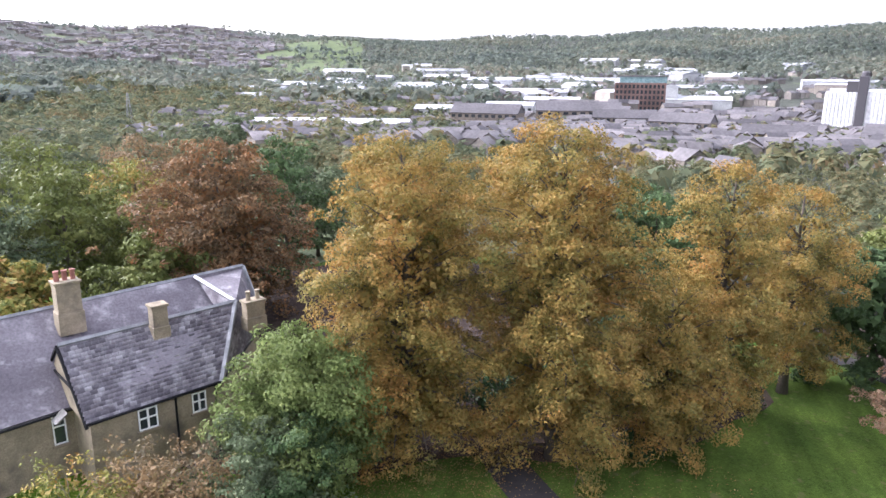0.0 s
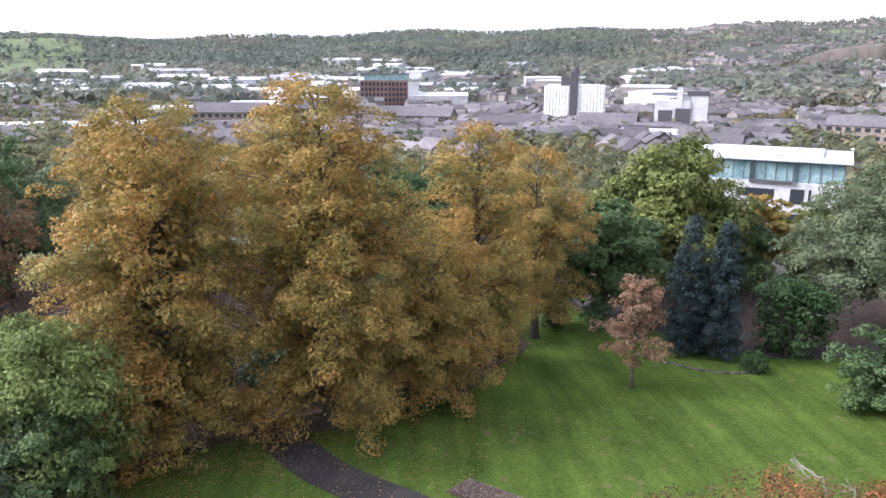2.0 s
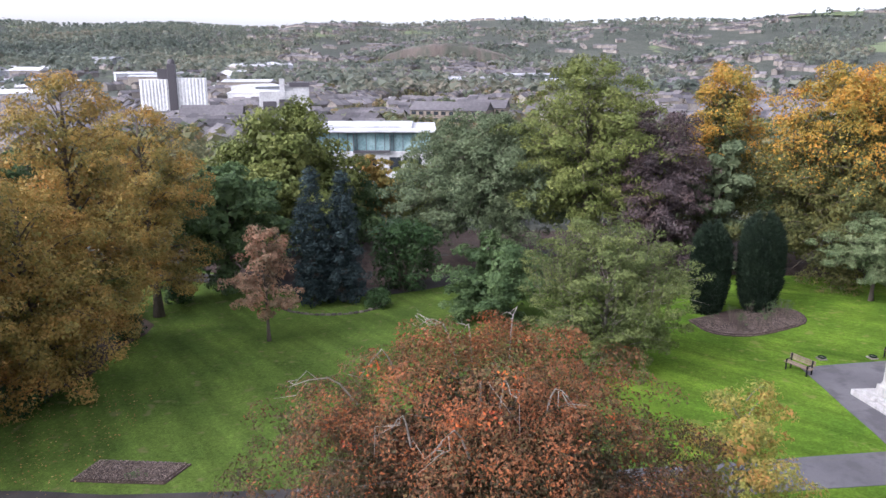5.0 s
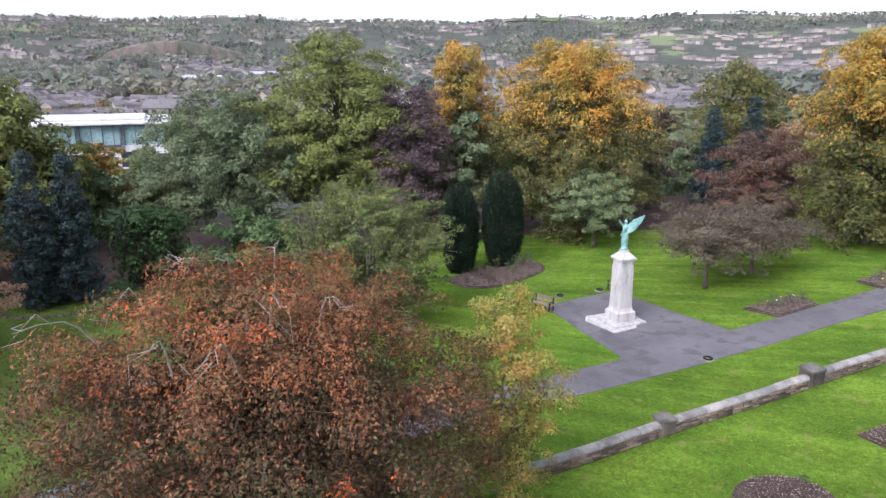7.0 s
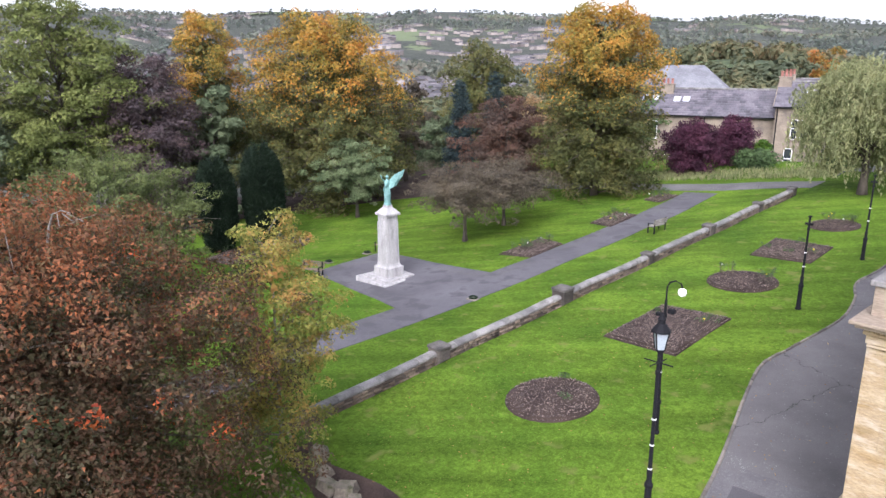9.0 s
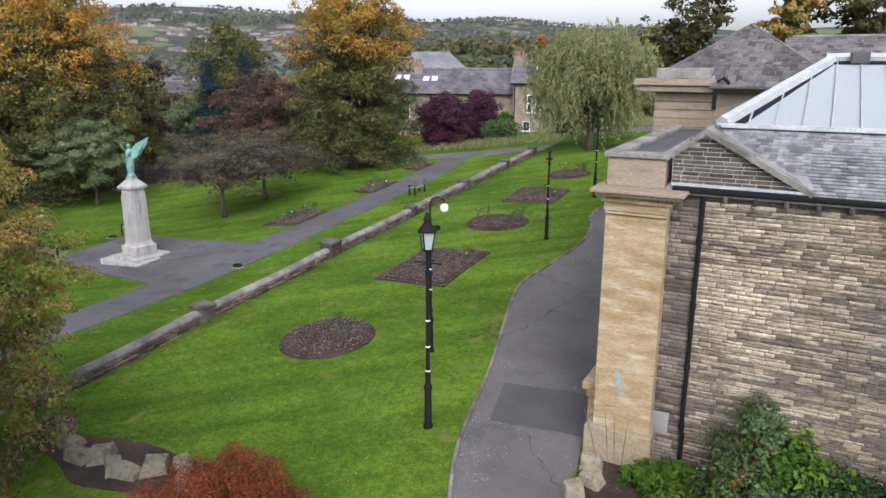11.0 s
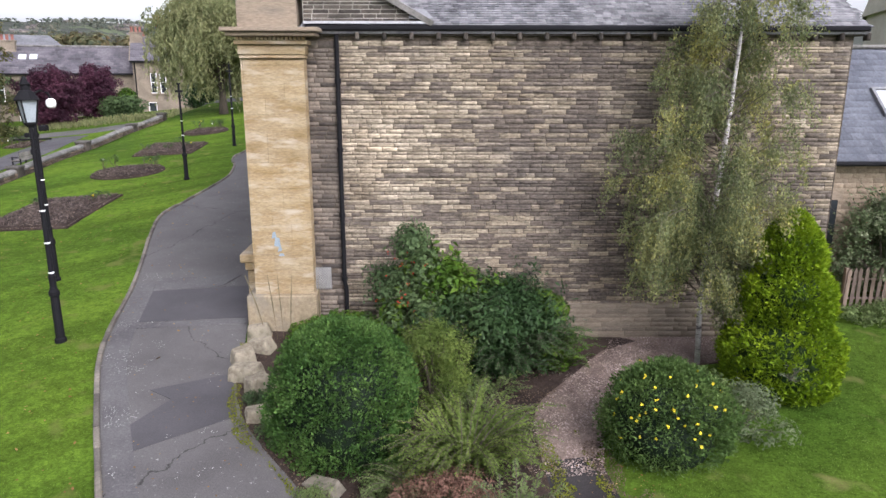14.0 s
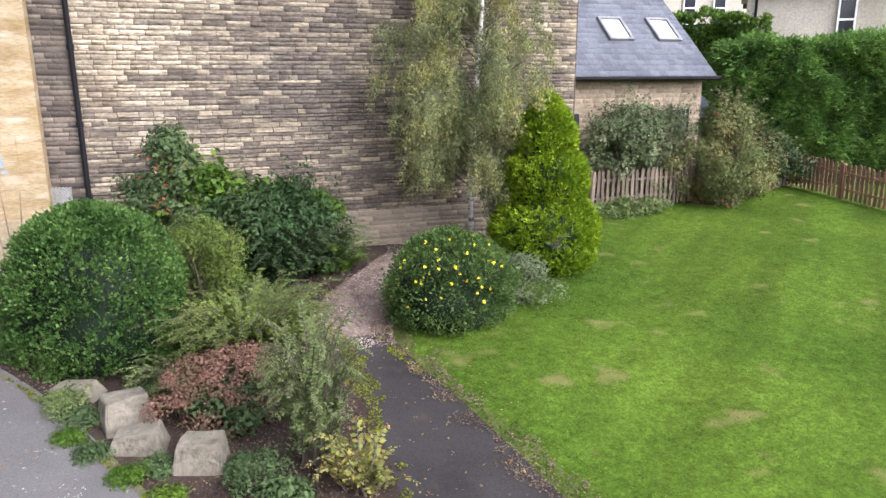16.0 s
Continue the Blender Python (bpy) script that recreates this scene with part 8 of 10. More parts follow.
def hedge(name, a, b, width, z0, z1, mat, label, n, size, seed, per=8, slim=0.4, lift=0.2):
    """A clipped hedge: fans of leaves over the faces of a block with a rough surface, on a solid dark core that paints
    the shade between them.
    """
    rng = np.random.default_rng(seed)
    root = thing(name, (0, 0, 0), label, "hedge")
    a, b = np.array(a, float), np.array(b, float)
    L = np.linalg.norm(b - a)
    u = (b - a) / L
    v = np.array([-u[1], u[0]])
    s, h, w = rng.uniform(0, L, n), rng.uniform(0, 1, n), rng.uniform(-1, 1, n)
    face = rng.uniform(0, 1, n)
    top = face < width / (width + 2 * (z1 - z0))
    front = 1.0 if (CX - a[0]) * v[0] + (CY - a[1]) * v[1] > 0 else -1.0
    side = np.where(rng.uniform(0, 1, n) < 0.86, front, -front)
    ww = np.where(top, w, side) * width / 2
    hh = np.where(top, 1.0, h)
    wob = 0.14 * np.sin(s * 2.1 + hh * 5) + 0.1 * np.sin(s * 5.3 - hh * 9) + 0.16 * np.sin(hh * 17 + 1.5 * np.sin(s * 2.3) + s * 0.8)
    ww = ww * (1 + 0.1 * wob * (~top)) + side * wob * 0.7 * (~top)
    zz = z0 + hh * (z1 - z0) + np.where(top, wob * 0.7, 0)
    depth = rng.exponential(0.09, n)
    p = np.column_stack([a[0] + u[0] * s + v[0] * ww, a[1] + u[1] * s + v[1] * ww, zz])
    nrm = np.where(top[:, None], np.array([0, 0, 1.0]), np.column_stack([v[0] * side, v[1] * side, 0.35 + 0 * side]))
    p = p - nrm * depth[:, None]
    m = n // 8
    side2 = rng.choice((0.0, L), m)
    pe = np.column_stack([a[0] + u[0] * side2, a[1] + u[1] * side2, rng.uniform(z0, z1, m)])
    pe[:, :2] += v * rng.uniform(-width / 2, width / 2, m)[:, None] + u * (rng.normal(size=m) * 0.1)[:, None]
    p = np.concatenate([p, pe])
    nrm = np.concatenate([nrm, np.column_stack([np.outer(np.sign(side2 - 0.1), u), np.full(m, 0.3)])])
    # each point carries a fan of narrow blades that lean out and nod
    i = np.repeat(np.arange(n + m), per)
    nd = unit(unit(nrm)[i] + rng.normal(size=(len(i), 3)) * np.array([0.6, 0.6, 0.3]) + [0, 0, lift])
    q = p[i] + rng.normal(size=(len(i), 3)) * size * 0.35
    sd = unit(np.cross(nd, rng.normal(size=(len(i), 3))))
    ln = (size * rng.uniform(0.6, 1.3, len(i)))[:, None]
    nod = np.array([0, 0, -0.2]) * ln
    quads_mesh("leaves", np.stack([q - sd * ln * slim * 0.5, q + nd * ln + nod, q + sd * ln * slim * 0.5], 1).reshape(-1, 3), mat, root, None, 3)
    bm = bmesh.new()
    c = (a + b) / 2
    # plain dark box: shade deep in the hedge, put into colour
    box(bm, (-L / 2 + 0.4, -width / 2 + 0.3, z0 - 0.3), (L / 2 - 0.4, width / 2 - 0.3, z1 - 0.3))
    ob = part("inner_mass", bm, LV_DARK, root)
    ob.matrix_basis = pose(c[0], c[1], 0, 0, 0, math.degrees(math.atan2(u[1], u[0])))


hedge("hedge", (17.3, 16.3), (27.0, 12.6), 1.8, -0.4, 4.12, LV_LEYL, "tall clipped dark green conifer hedge behind the fence", 9500, 0.17, 90, 10, 0.3, 0.1)
hedge("hedge", (18.6, 25.6), (23.6, 21.4), 1.6, -0.2, 5.4, LV_FRESH, "clipped privet hedge by the neighbouring house", 2200, 0.18, 92, 8, 0.6)
shrub("photinia", 12.7, 14.1, 3.4, 2.5, LV_PHOTI, "sprawling shrub with grey-green leaves and red tips", n=20000, size=0.075, K=90, cr=0.34, seed=93, d=1.7, shoots=90, accent=(LV_BERRY, 90))
shrub("photinia", 15.0, 13.25, 3.7, 2.65, LV_TAN, "sprawling shrub with olive and tawny leaves and red berries", n=24000, size=0.07, K=110, cr=0.34, seed=94, d=2.3, shoots=90, accent=(LV_BERRY, 110), shape="vase")
shrub("shrub", 16.4, 13.9, 2.0, 1.9, LV_OLIVE, "yellow-green shrub at the fence", n=5000, size=0.09, K=50, cr=0.35, seed=95)
shrub("shrub", 17.6, 14.6, 1.8, 1.7, LV_DARK, "dark evergreen shrub in the fence corner", n=4500, size=0.1, K=40, cr=0.35, seed=96)
shrub("ground_cover", 11.9, 12.8, 2.8, 0.45, LV_BUDDLE, "low silver-green plants along the fence", n=4000, size=0.06, K=40, cr=0.18, seed=97, d=0.8)
tagged(quads_mesh("rose_hips", leaf_quads(hips, np.repeat(hc, 3, 0) + hips.normal(size=(78, 3)) * 0.015, hips.normal(size=(78, 3)), np.full(78, 0.036), 0.9), LV_BERRY), "red rose hips on the tangled rose shrub", "fruit", kind="stuff")
# ground cover, moss and pebbles of the rockery
for i, (x, y, w, h, m) in enumerate(((0.2, 6.3, 0.5, 0.14, LV_GREEN), (1.25, 6.5, 0.5, 0.3, LV_GREEN), (0.4, 5.65, 0.4, 0.1, LV_GREEN), (2.0, 4.75, 0.7, 0.3, LV_GREEN), (1.0, 7.3, 0.8, 0.4, LV_GLOSS), (2.95, 8.6, 0.7, 0.3, LV_BUDDLE), (-0.75, 8.0, 0.7, 0.25, LV_GREEN), (2.3, 8.9, 0.9, 0.6, LV_BUDDLE), (0.0, 6.65, 0.6, 0.2, LV_BUDDLE), (1.05, 5.3, 0.4, 0.16, LV_GREEN), (0.75, 5.2, 0.35, 0.12, LV_FRESH), (0.15, 5.95, 0.3, 0.1, LV_FRESH), (1.15, 4.75, 0.4, 0.12, LV_FRESH), (1.9, 5.0, 0.4, 0.2, LV_GREEN), (2.85, 6.7, 0.6, 0.25, LV_BUDDLE), (2.75, 5.9, 0.6, 0.3, LV_GREEN), (1.9, 3.7, 0.8, 0.25, LV_BUDDLE), (-1.2, 8.9, 0.5, 0.25, LV_GREEN), (0.9, 6.9, 0.7, 0.3, LV_BUDDLE))):
    shrub("ground_cover", x, y, w, h, m, "low leafy ground cover among the rocks", n=1500, size=0.035, K=30, cr=0.12, seed=400 + i, shape="flat")


def speckle(name, n, seed, x0, x1, y0, y1, keep, size, mat, label, category, lift=0.035, tilt=0.4):
    """Many tiny flat pieces over a stretch of ground, kept where keep(x, y) holds."""
    rng = np.random.default_rng(seed)
    x, y = rng.uniform(x0, x1, n), rng.uniform(y0, y1, n)
    k = np.array([keep(a, b) for a, b in zip(x, y)])
    x, y = x[k], y[k]
    p = np.column_stack([x, y, ground_z(x, y) + lift])
    tagged(quads_mesh(name, leaf_quads(rng, p, rng.normal(size=p.shape) * tilt + [0, 0, 1], np.full(len(p), size), 0.85), mat), label, category, kind="stuff")


def edge_x(line, y):
    return float(np.interp(y, [q[1] for q in line], [q[0] for q in line]))


DRIVE_E = [(2.3, 2.0), (1.25, 4.2), (0.55, 5.5), (-0.35, 6.9), (-1.3, 8.0), (-1.75, 9.4), (-2.0, 11.2)]
PATH_W, PATH_E = [(2.7, 1.5), (3.25, 4.3), (3.3, 6.2), (3.35, 7.8)], [(5.0, 1.5), (4.75, 3.9), (4.45, 5.8), (4.25, 7.0), (4.1, 7.95)]
patchy = lambda x, y, s: noise.noise((x * s, y * s, 7.3)) + 0.4 * noise.noise((x * s * 3, y * s * 3, 1.9))
mossy = lambda x, y: min(abs(x - edge_x(DRIVE_E, y) - 0.02) * 2.6, abs(x - edge_x(PATH_W, y) - 0.1) * 1.5 + (0 if 2 < y < 8.6 else 9), abs(x - edge_x(PATH_E, y) + 0.12) * 1.9 + (0 if 6.4 < y < 8.6 else 9)) + 0.12 < 0.5 * patchy(x, y, 1.6) + 0.26
speckle("moss", 130000, 410, -2.2, 5.2, 2.0, 11.2, mossy, 0.03, LV_MOSS, "yellow-green moss along the edges of drive and path", "moss")
LICHEN = leafy("pale_lichen", [(0.3, 0.295, 0.28), (0.42, 0.415, 0.4)], 2.0, 0.9, 0.0)
kerb_at = sorted((q, p) for p, q in KERB_LINE)
from_kerb = lambda x, y: x - float(np.interp(y, [q[0] for q in kerb_at], [q[1] for q in kerb_at]))
speckle("lichen_flecks", 30000, 414, -6.5, 2.2, 2.0, 17.0, lambda x, y: x < edge_x(DRIVE_E, y) - 0.15 and 0.12 < from_kerb(x, y) and patchy(x, y, 1.7) > 0.12 + 0.34 * min(from_kerb(x, y), 1.3), 0.022, LICHEN, "pale lichen flecks on the worn tarmac", "lichen", 0.046, 0.1)
speckle("path_edge_debris", 42000, 411, 2.6, 5.8, 1.5, 8.3, lambda x, y: abs(x - edge_x(PATH_E, y) - 0.08) < 0.22 + 0.3 * patchy(x, y, 2.5) or (x < edge_x(PATH_E, y) and patchy(x, y, 9) > 0.62), 0.024, LV_DEBRIS, "brown leaf debris along the path's edge", "leaf litter", 0.04)
speckle("bed_debris", 26000, 413, -1.9, 4.6, 2.4, 11.4, lambda x, y: edge_x(DRIVE_E, y) + 0.1 < x < edge_x([(2.7, 1.5), (3.25, 4.3), (3.3, 7.8), (3.9, 10.0)], y) and patchy(x, y, 2.2) > -0.15, 0.03, LV_DEBRIS, "dead leaves and twigs on the bed's soil", "leaf litter", 0.045, 0.6)
speckle("pebbles", 34000, 412, 2.9, 9.4, 7.4, 12.1, lambda x, y: 0.45 * patchy(x, y, 2.1) - 0.12 + edge_x([(3.2, 7.2), (3.45, 9.1), (4.0, 10.0), (4.55, 10.75), (5.1, 11.4), (5.7, 12.1)], y) < x < edge_x([(4.2, 7.6), (4.4, 8.4), (5.0, 9.8), (6.4, 10.8), (9.3, 11.3)], y), 0.036, LV_PEBBLE, "pinkish gravel pebbles", "gravel", 0.03, 0.6)

# ---- the lodge beside the golden trees ----
LODGE_STONE = surf("lodge_stone", (0.2, 0.165, 0.11), (0.29, 0.24, 0.165), 0.9, 14.0, 0.9, 0.4, 0.012, stain=(0.12, 0.1, 0.075), stain_scale=0.8, stain_at=(0.52, 0.72))


def window(parent, x0, x1, z0, z1, y, mullions=1, transom=True, face=-1, frame_mat=None):
    """A window in a wall facing along y: glass, white frame, bars and sill."""
    w = part("window", boxes(((x0, y - 0.02, z0), (x1, y + 0.02, z1))), GLASS, parent, "white-framed window")
    t, d0, d1 = 0.07, y + face * 0.02, y + face * 0.08
    lo, hi = min(d0, d1), max(d0, d1)
    part("window_frame", boxes(((x0, lo, z0), (x0 + t, hi, z1)), ((x1 - t, lo, z0), (x1, hi, z1)), ((x0 + t, lo, z1 - t), (x1 - t, hi, z1)), ((x0 + t, lo, z0), (x1 - t, hi, z0 + t))), frame_mat or WHITE, w)
    for i in range(mullions):
        xm = x0 + (x1 - x0) * (i + 1) / (mullions + 1)
        part("mullion", boxes(((xm - 0.05, lo, z0 + t), (xm + 0.05, hi, z1 - t))), frame_mat or WHITE, w)
    if transom:
        zm = z0 + (z1 - z0) * 0.55
        part("transom", boxes(((x0 + t, lo + 0.005, zm - 0.04), (x1 - t, hi - 0.005, zm + 0.04))), frame_mat or WHITE, w)
    part("sill", boxes(((x0 - 0.1, min(y, y + face * 0.16), z0 - 0.14), (x1 + 0.1, max(y, y + face * 0.16), z0 - 0.003))), ASHGREY, w)
    return w


def slate_rows(parent, a, b, c, d, mat, pitch=0.25, w=0.34, seed=1, keep=None):
    """Overlapping slates on a slope with eave a to b and ridge d to c, as one mesh."""
    rs2 = random.Random(seed)
    a, b, c, d = (Vector(p) for p in (a, b, c, d))
    rows = max(1, int((d - a).length / pitch))
    nrm = (b - a).cross(d - a).normalized()
    if nrm.z < 0:
        nrm = -nrm
    out = []
    for r in range(rows):
        f0, f1 = r / rows, min((r + 1.12) / rows, 1.0)
        L0, R0, L1, R1 = a.lerp(d, f0), b.lerp(c, f0), a.lerp(d, f1), b.lerp(c, f1)
        n = max(1, int((R0 - L0).length / w))
        sh = 0.5 if r % 2 else 0.0
        for i in range(n + 1):
            u0, u1 = max(0, (i - sh) / n), min(1, (i + 1 - sh) / n)
            if u1 - u0 < 0.02:
                continue
            h = rs2.uniform(0.018, 0.035)
            g = (u1 - u0) * 0.04
            p = [L0.lerp(R0, u0 + g) + nrm * h, L0.lerp(R0, u1 - g) + nrm * h, L1.lerp(R1, u1 - g) + nrm * 0.012, L1.lerp(R1, u0 + g) + nrm * 0.012]
            out.append([*p, p[0] - nrm * 0.03, p[1] - nrm * 0.03])
    base = np.arange(len(out))[:, None, None] * 6
    tagged(quads_mesh("slate_covering", np.array([[tuple(p) for p in q] for q in out]), mat, parent, (np.array([(0, 1, 2, 3), (4, 5, 1, 0)])[None] + base).reshape(-1, 4)), kind="stuff")


def chimney(parent, x, y, z, w, d, h, pots, mat=None, potmat=None, base=True):
    c = part("chimney", boxes(((x - w / 2, y - d / 2, z), (x + w / 2, y + d / 2, z + h)), ((x - w / 2 - 0.08, y - d / 2 - 0.08, z + h), (x + w / 2 + 0.08, y + d / 2 + 0.08, z + h + 0.14)), ((x - w / 2 - 0.06, y - d / 2 - 0.06, z - 0.2), (x + w / 2 + 0.06, y + d / 2 + 0.06, z + h * 0.4)), bevel=0.02), mat or LODGE_STONE, parent, "pale stone chimney stack")
    for i in range(pots):
        bm = bmesh.new()
        lathe(bm, [(0.14, z + h + 0.13), (0.13, z + h + 0.6), (0.16, z + h + 0.62), (0.16, z + h + 0.7)], 10, (x - w / 2 + (i + 0.5) * w / pots, y, 0))
        part("chimney_pot", bm, potmat or POTRED, c, "red clay chimney pot")
    return c


lodge = thing("stone_lodge", (0, 0, 0), "old stone lodge with steep purple slate roofs and chimneys", "house")
NE, HB = (-7.0, -40.5, 5.75), (-17.0, -40.5, 5.95)
EL, EH = (-6.9, -36.8, 2.65), (-14.1, -36.9, 2.75)
ER = (-20.3, -43.2, 3.1)
MR, MM, ML = (-20.2, -45.7, 6.55), (-16.6, -45.2, 6.55), (6.0, -43.6, 6.55)
bm = bmesh.new()
prism(bm, [(-7.2, -37.1), (-13.9, -37.1), (-19.9, -43.4), (-20.0, -49.5), (6, -49.5), (6, -39.9), (-7.2, -39.9)], -3.4, 2.55)
part("wall", bm, LODGE_STONE, lodge, "buff coursed stone wall")
V0, V1 = (-7.0, -41.9, 4.5), (-16.8, -42.1, 4.5)
ME = (-17.4, -40.55, 2.6)
lroof = part("roof", slab(bmesh.new(), [ME, (6.2, -38.4, 2.6), ML, MM], 0.14), PURPLESLATE, lodge, "steep purple-grey slate roof")
for pts in ([EL, EH, HB, NE], [EH, ER, HB], [HB, MM, MR, ER], [NE, HB, V1, V0], [HB, V1, MM], [ML, MR, (-21.0, -50.0, 2.6), (6.2, -49.0, 2.6)]):
    part("roof_slope", slab(bmesh.new(), pts, 0.14), PURPLESLATE, lodge)
slate_rows(lroof, EL, EH, HB, NE, PURPLESLATE, seed=1)
slate_rows(lroof, ME, (6.2, -38.4, 2.6), ML, MM, PURPLESLATE, seed=2)
slate_rows(lroof, ER, EH, HB, (-17.2, -40.6, 5.95), PURPLESLATE, seed=3)
bm = bmesh.new()
for a, b in ((NE, HB), (HB, EH), (HB, MM), (ML, MR), (MR, ER)):
    tube(bm, [a, b], [0.16, 0.16], 5)
part("ridge_tile", bm, LEAD, lodge, "pale ridge and hip tiles")
bm = bmesh.new()
tube(bm, [EL, EH, ER], [0.09, 0.09, 0.09], 6)
tube(bm, [(-7.3, -39.5, 2.5), (6.2, -38.3, 2.5)], [0.08, 0.08], 6)
part("gutter", bm, IRON, lodge)
bm = bmesh.new()
for p, q in (((-6.95, -36.7, 2.5), (-6.95, -40.5, 5.7)), ((-6.95, -40.5, 5.7), (-6.95, -43.0, 3.6))):
    tube(bm, [p, q], [0.1, 0.1], 4)
tube(bm, [(-6.9, -38.6, 4.1), (-6.9, -42.2, 4.1)], [0.07, 0.07], 4)
part("bargeboard", bm, IRON, lodge, "dark timber bargeboard of the gable")
part("gable_panel", slab(bmesh.new(), [(-7.1, -37.2, 2.6), (-7.1, -43.5, 2.6), (-7.1, -40.5, 5.6)], 0.1), LODGE_STONE, lodge)
part("porch_hood", slab(bmesh.new(), [(-6.6, -38.6, 2.75), (-6.0, -38.6, 2.3), (-6.0, -39.4, 2.3), (-6.6, -39.4, 2.75)], 0.08), COPING, lodge)
window(lodge, -10.5, -9.5, 1.3, 2.5, -37.07, 1, True, 1)
window(lodge, -13.2, -12.4, 1.35, 2.5, -37.07, 1, True, 1)
window(lodge, -6.75, -6.1, 0.6, 2.45, -39.87, 0, True, 1)
for x in (-11.5, -13.75):
    bm = bmesh.new()
    tube(bm, [(x, -36.98, 2.6), (x, -36.98, -2.6)], [0.06, 0.06], 6)
    part("downpipe", bm, IRON, lodge)
chimney(lodge, -8.4, -43.2, 5.6, 1.25, 0.9, 2.7, 3)
chimney(lodge, -12.1, -40.0, 5.0, 0.85, 0.7, 1.9, 0)
chimney(lodge, -17.6, -39.4, 4.6, 1.2, 0.7, 1.5, 2, None, LODGE_STONE)
# church tower glimpsed among the trees
tower = thing("stone_tower", (3.0, -68.0, -3.0), "dark stone tower among the trees", "tower")
part("wall", boxes(((-4.0, -2, -1), (-0.5, 2, 11.0)), ((-4.3, -2.3, 9.6), (-0.2, 2.3, 10.0)), bevel=0.05), ASHGREY, tower)

# ---- terrace houses beyond the lawn ----
def terrace(name, a, b, z0, eave, ridge, depth, label, wins, sky_lights=(), chim=(), chim_pots=3, stone=None, tiles=None):
    """A row of houses with its front from a to b, seen from the front."""
    d = Vector((b[0] - a[0], b[1] - a[1], 0))
    L = d.length
    root = thing(name, (a[0], a[1], 0), label, "house", rz=math.degrees(math.atan2(d.y, d.x)))
    part("wall", boxes(((0, 0, z0 - 1.5), (L, depth, eave))), stone or TERRSTONE, root, "buff stone front wall")
    for x in (0.0, L - 0.3):
        part("gable", slab(bmesh.new(), [(x, 0, eave), (x, depth, eave), (x, depth / 2, ridge)], 0.3), stone or TERRSTONE, root)
    bm = bmesh.new()
    slab(bm, [(-0.2, -0.3, eave - 0.1), (L + 0.2, -0.3, eave - 0.1), (L + 0.2, depth / 2, ridge), (-0.2, depth / 2, ridge)], 0.15)
    slab(bm, [(-0.2, depth / 2, ridge), (L + 0.2, depth / 2, ridge), (L + 0.2, depth + 0.3, eave - 0.1), (-0.2, depth + 0.3, eave - 0.1)], 0.15)
    rf = part("roof", bm, tiles or TERRSLATE, root, "grey slate roof")
    slate_rows(rf, (-0.2, -0.3, eave - 0.1), (L + 0.2, -0.3, eave - 0.1), (L + 0.2, depth / 2, ridge), (-0.2, depth / 2, ridge), tiles or TERRSLATE, 0.4, 0.6, 5)
    bm = bmesh.new()
    tube(bm, [(-0.2, depth / 2, ridge + 0.04), (L + 0.2, depth / 2, ridge + 0.04)], [0.14, 0.14], 5)
    part("ridge_tile", bm, COPING, root)
    part("gutter", boxes(((-0.2, -0.42, eave - 0.18), (L + 0.2, -0.28, eave - 0.05))), IRON, root)
    for x0, x1, w0, w1, mu in wins:
        window(root, x0, x1, w0, w1, -0.03, mu, True, -1)
        part("lintel", boxes(((x0 - 0.15, -0.06, w1 + 0.003), (x1 + 0.15, -0.003, w1 + 0.28))), ASHGREY, root)
    sl = (ridge - eave) / (depth / 2 + 0.3)
    for x, f in sky_lights:
        y = -0.3 + f * depth / 2
        z = eave - 0.1 + (y + 0.3) * sl
        part("roof_window", slab(bmesh.new(), [(x, y, z + 0.12), (x + 0.7, y, z + 0.12), (x + 0.7, y + 0.75, z + 0.12 + 0.75 * sl), (x, y + 0.75, z + 0.12 + 0.75 * sl)], 0.1), ROOFPANE, root)
    for x, w in chim:
        chimney(root, x, depth / 2 - 0.4, ridge - 1.0, w, 0.8, 1.45, chim_pots, TERRSTONE)
    for x in (L * 0.02, L * 0.55, L * 0.98):
        bm = bmesh.new()
        tube(bm, [(x, -0.1, eave - 0.1), (x, -0.1, z0 - 0.5)], [0.06, 0.06], 6)
        part("downpipe", bm, IRON, root)
    return root


terrace("terrace_house", (-44.3, 69.3), (-28.9, 74.6), -1.6, 4.95, 7.6, 7.5, "row of buff stone terrace houses with slate roofs", [(3.0, 4.0, 2.2, 4.2, 0), (5.0, 6.4, -0.9, 1.2, 1), (12.2, 13.4, 2.2, 4.3, 0), (11.8, 13.9, -0.9, 1.3, 1)], [(5.2, 0.55), (6.2, 0.55), (1.8, 0.6), (2.8, 0.6)], [(4.2, 1.4)])
terrace("terrace_house", (-28.7, 73.0), (-19.2, 76.0), -1.0, 6.2, 8.5, 7.5, "taller end house of buff stone with a slate roof", [(1.6, 2.2, 2.9, 4.9, 0), (2.5, 3.1, 2.9, 4.9, 0), (1.2, 2.0, -0.4, 2.0, 0), (6.0, 7.0, 2.9, 4.9, 0)], [(2.5, 0.6), (5.0, 0.6)], [(0.4, 1.2)])
hall = thing("hall", (-61.0, 96.5, 0), "large hall with a hipped grey slate roof", "building", rz=24)
part("wall", boxes(((0, 0, -6), (15, 14, 5.6))), RENDERW, hall)
bm = bmesh.new()
P = [(-0.5, -0.5, 5.6), (15.5, -0.5, 5.6), (15.5, 14.5, 5.6), (-0.5, 14.5, 5.6), (4.5, 7, 10.2), (10.5, 7, 10.2)]
slab(bm, [P[0], P[1], P[5], P[4]], 0.15)
slab(bm, [P[2], P[3], P[4], P[5]], 0.15)
slab(bm, [P[3], P[0], P[4]], 0.15)
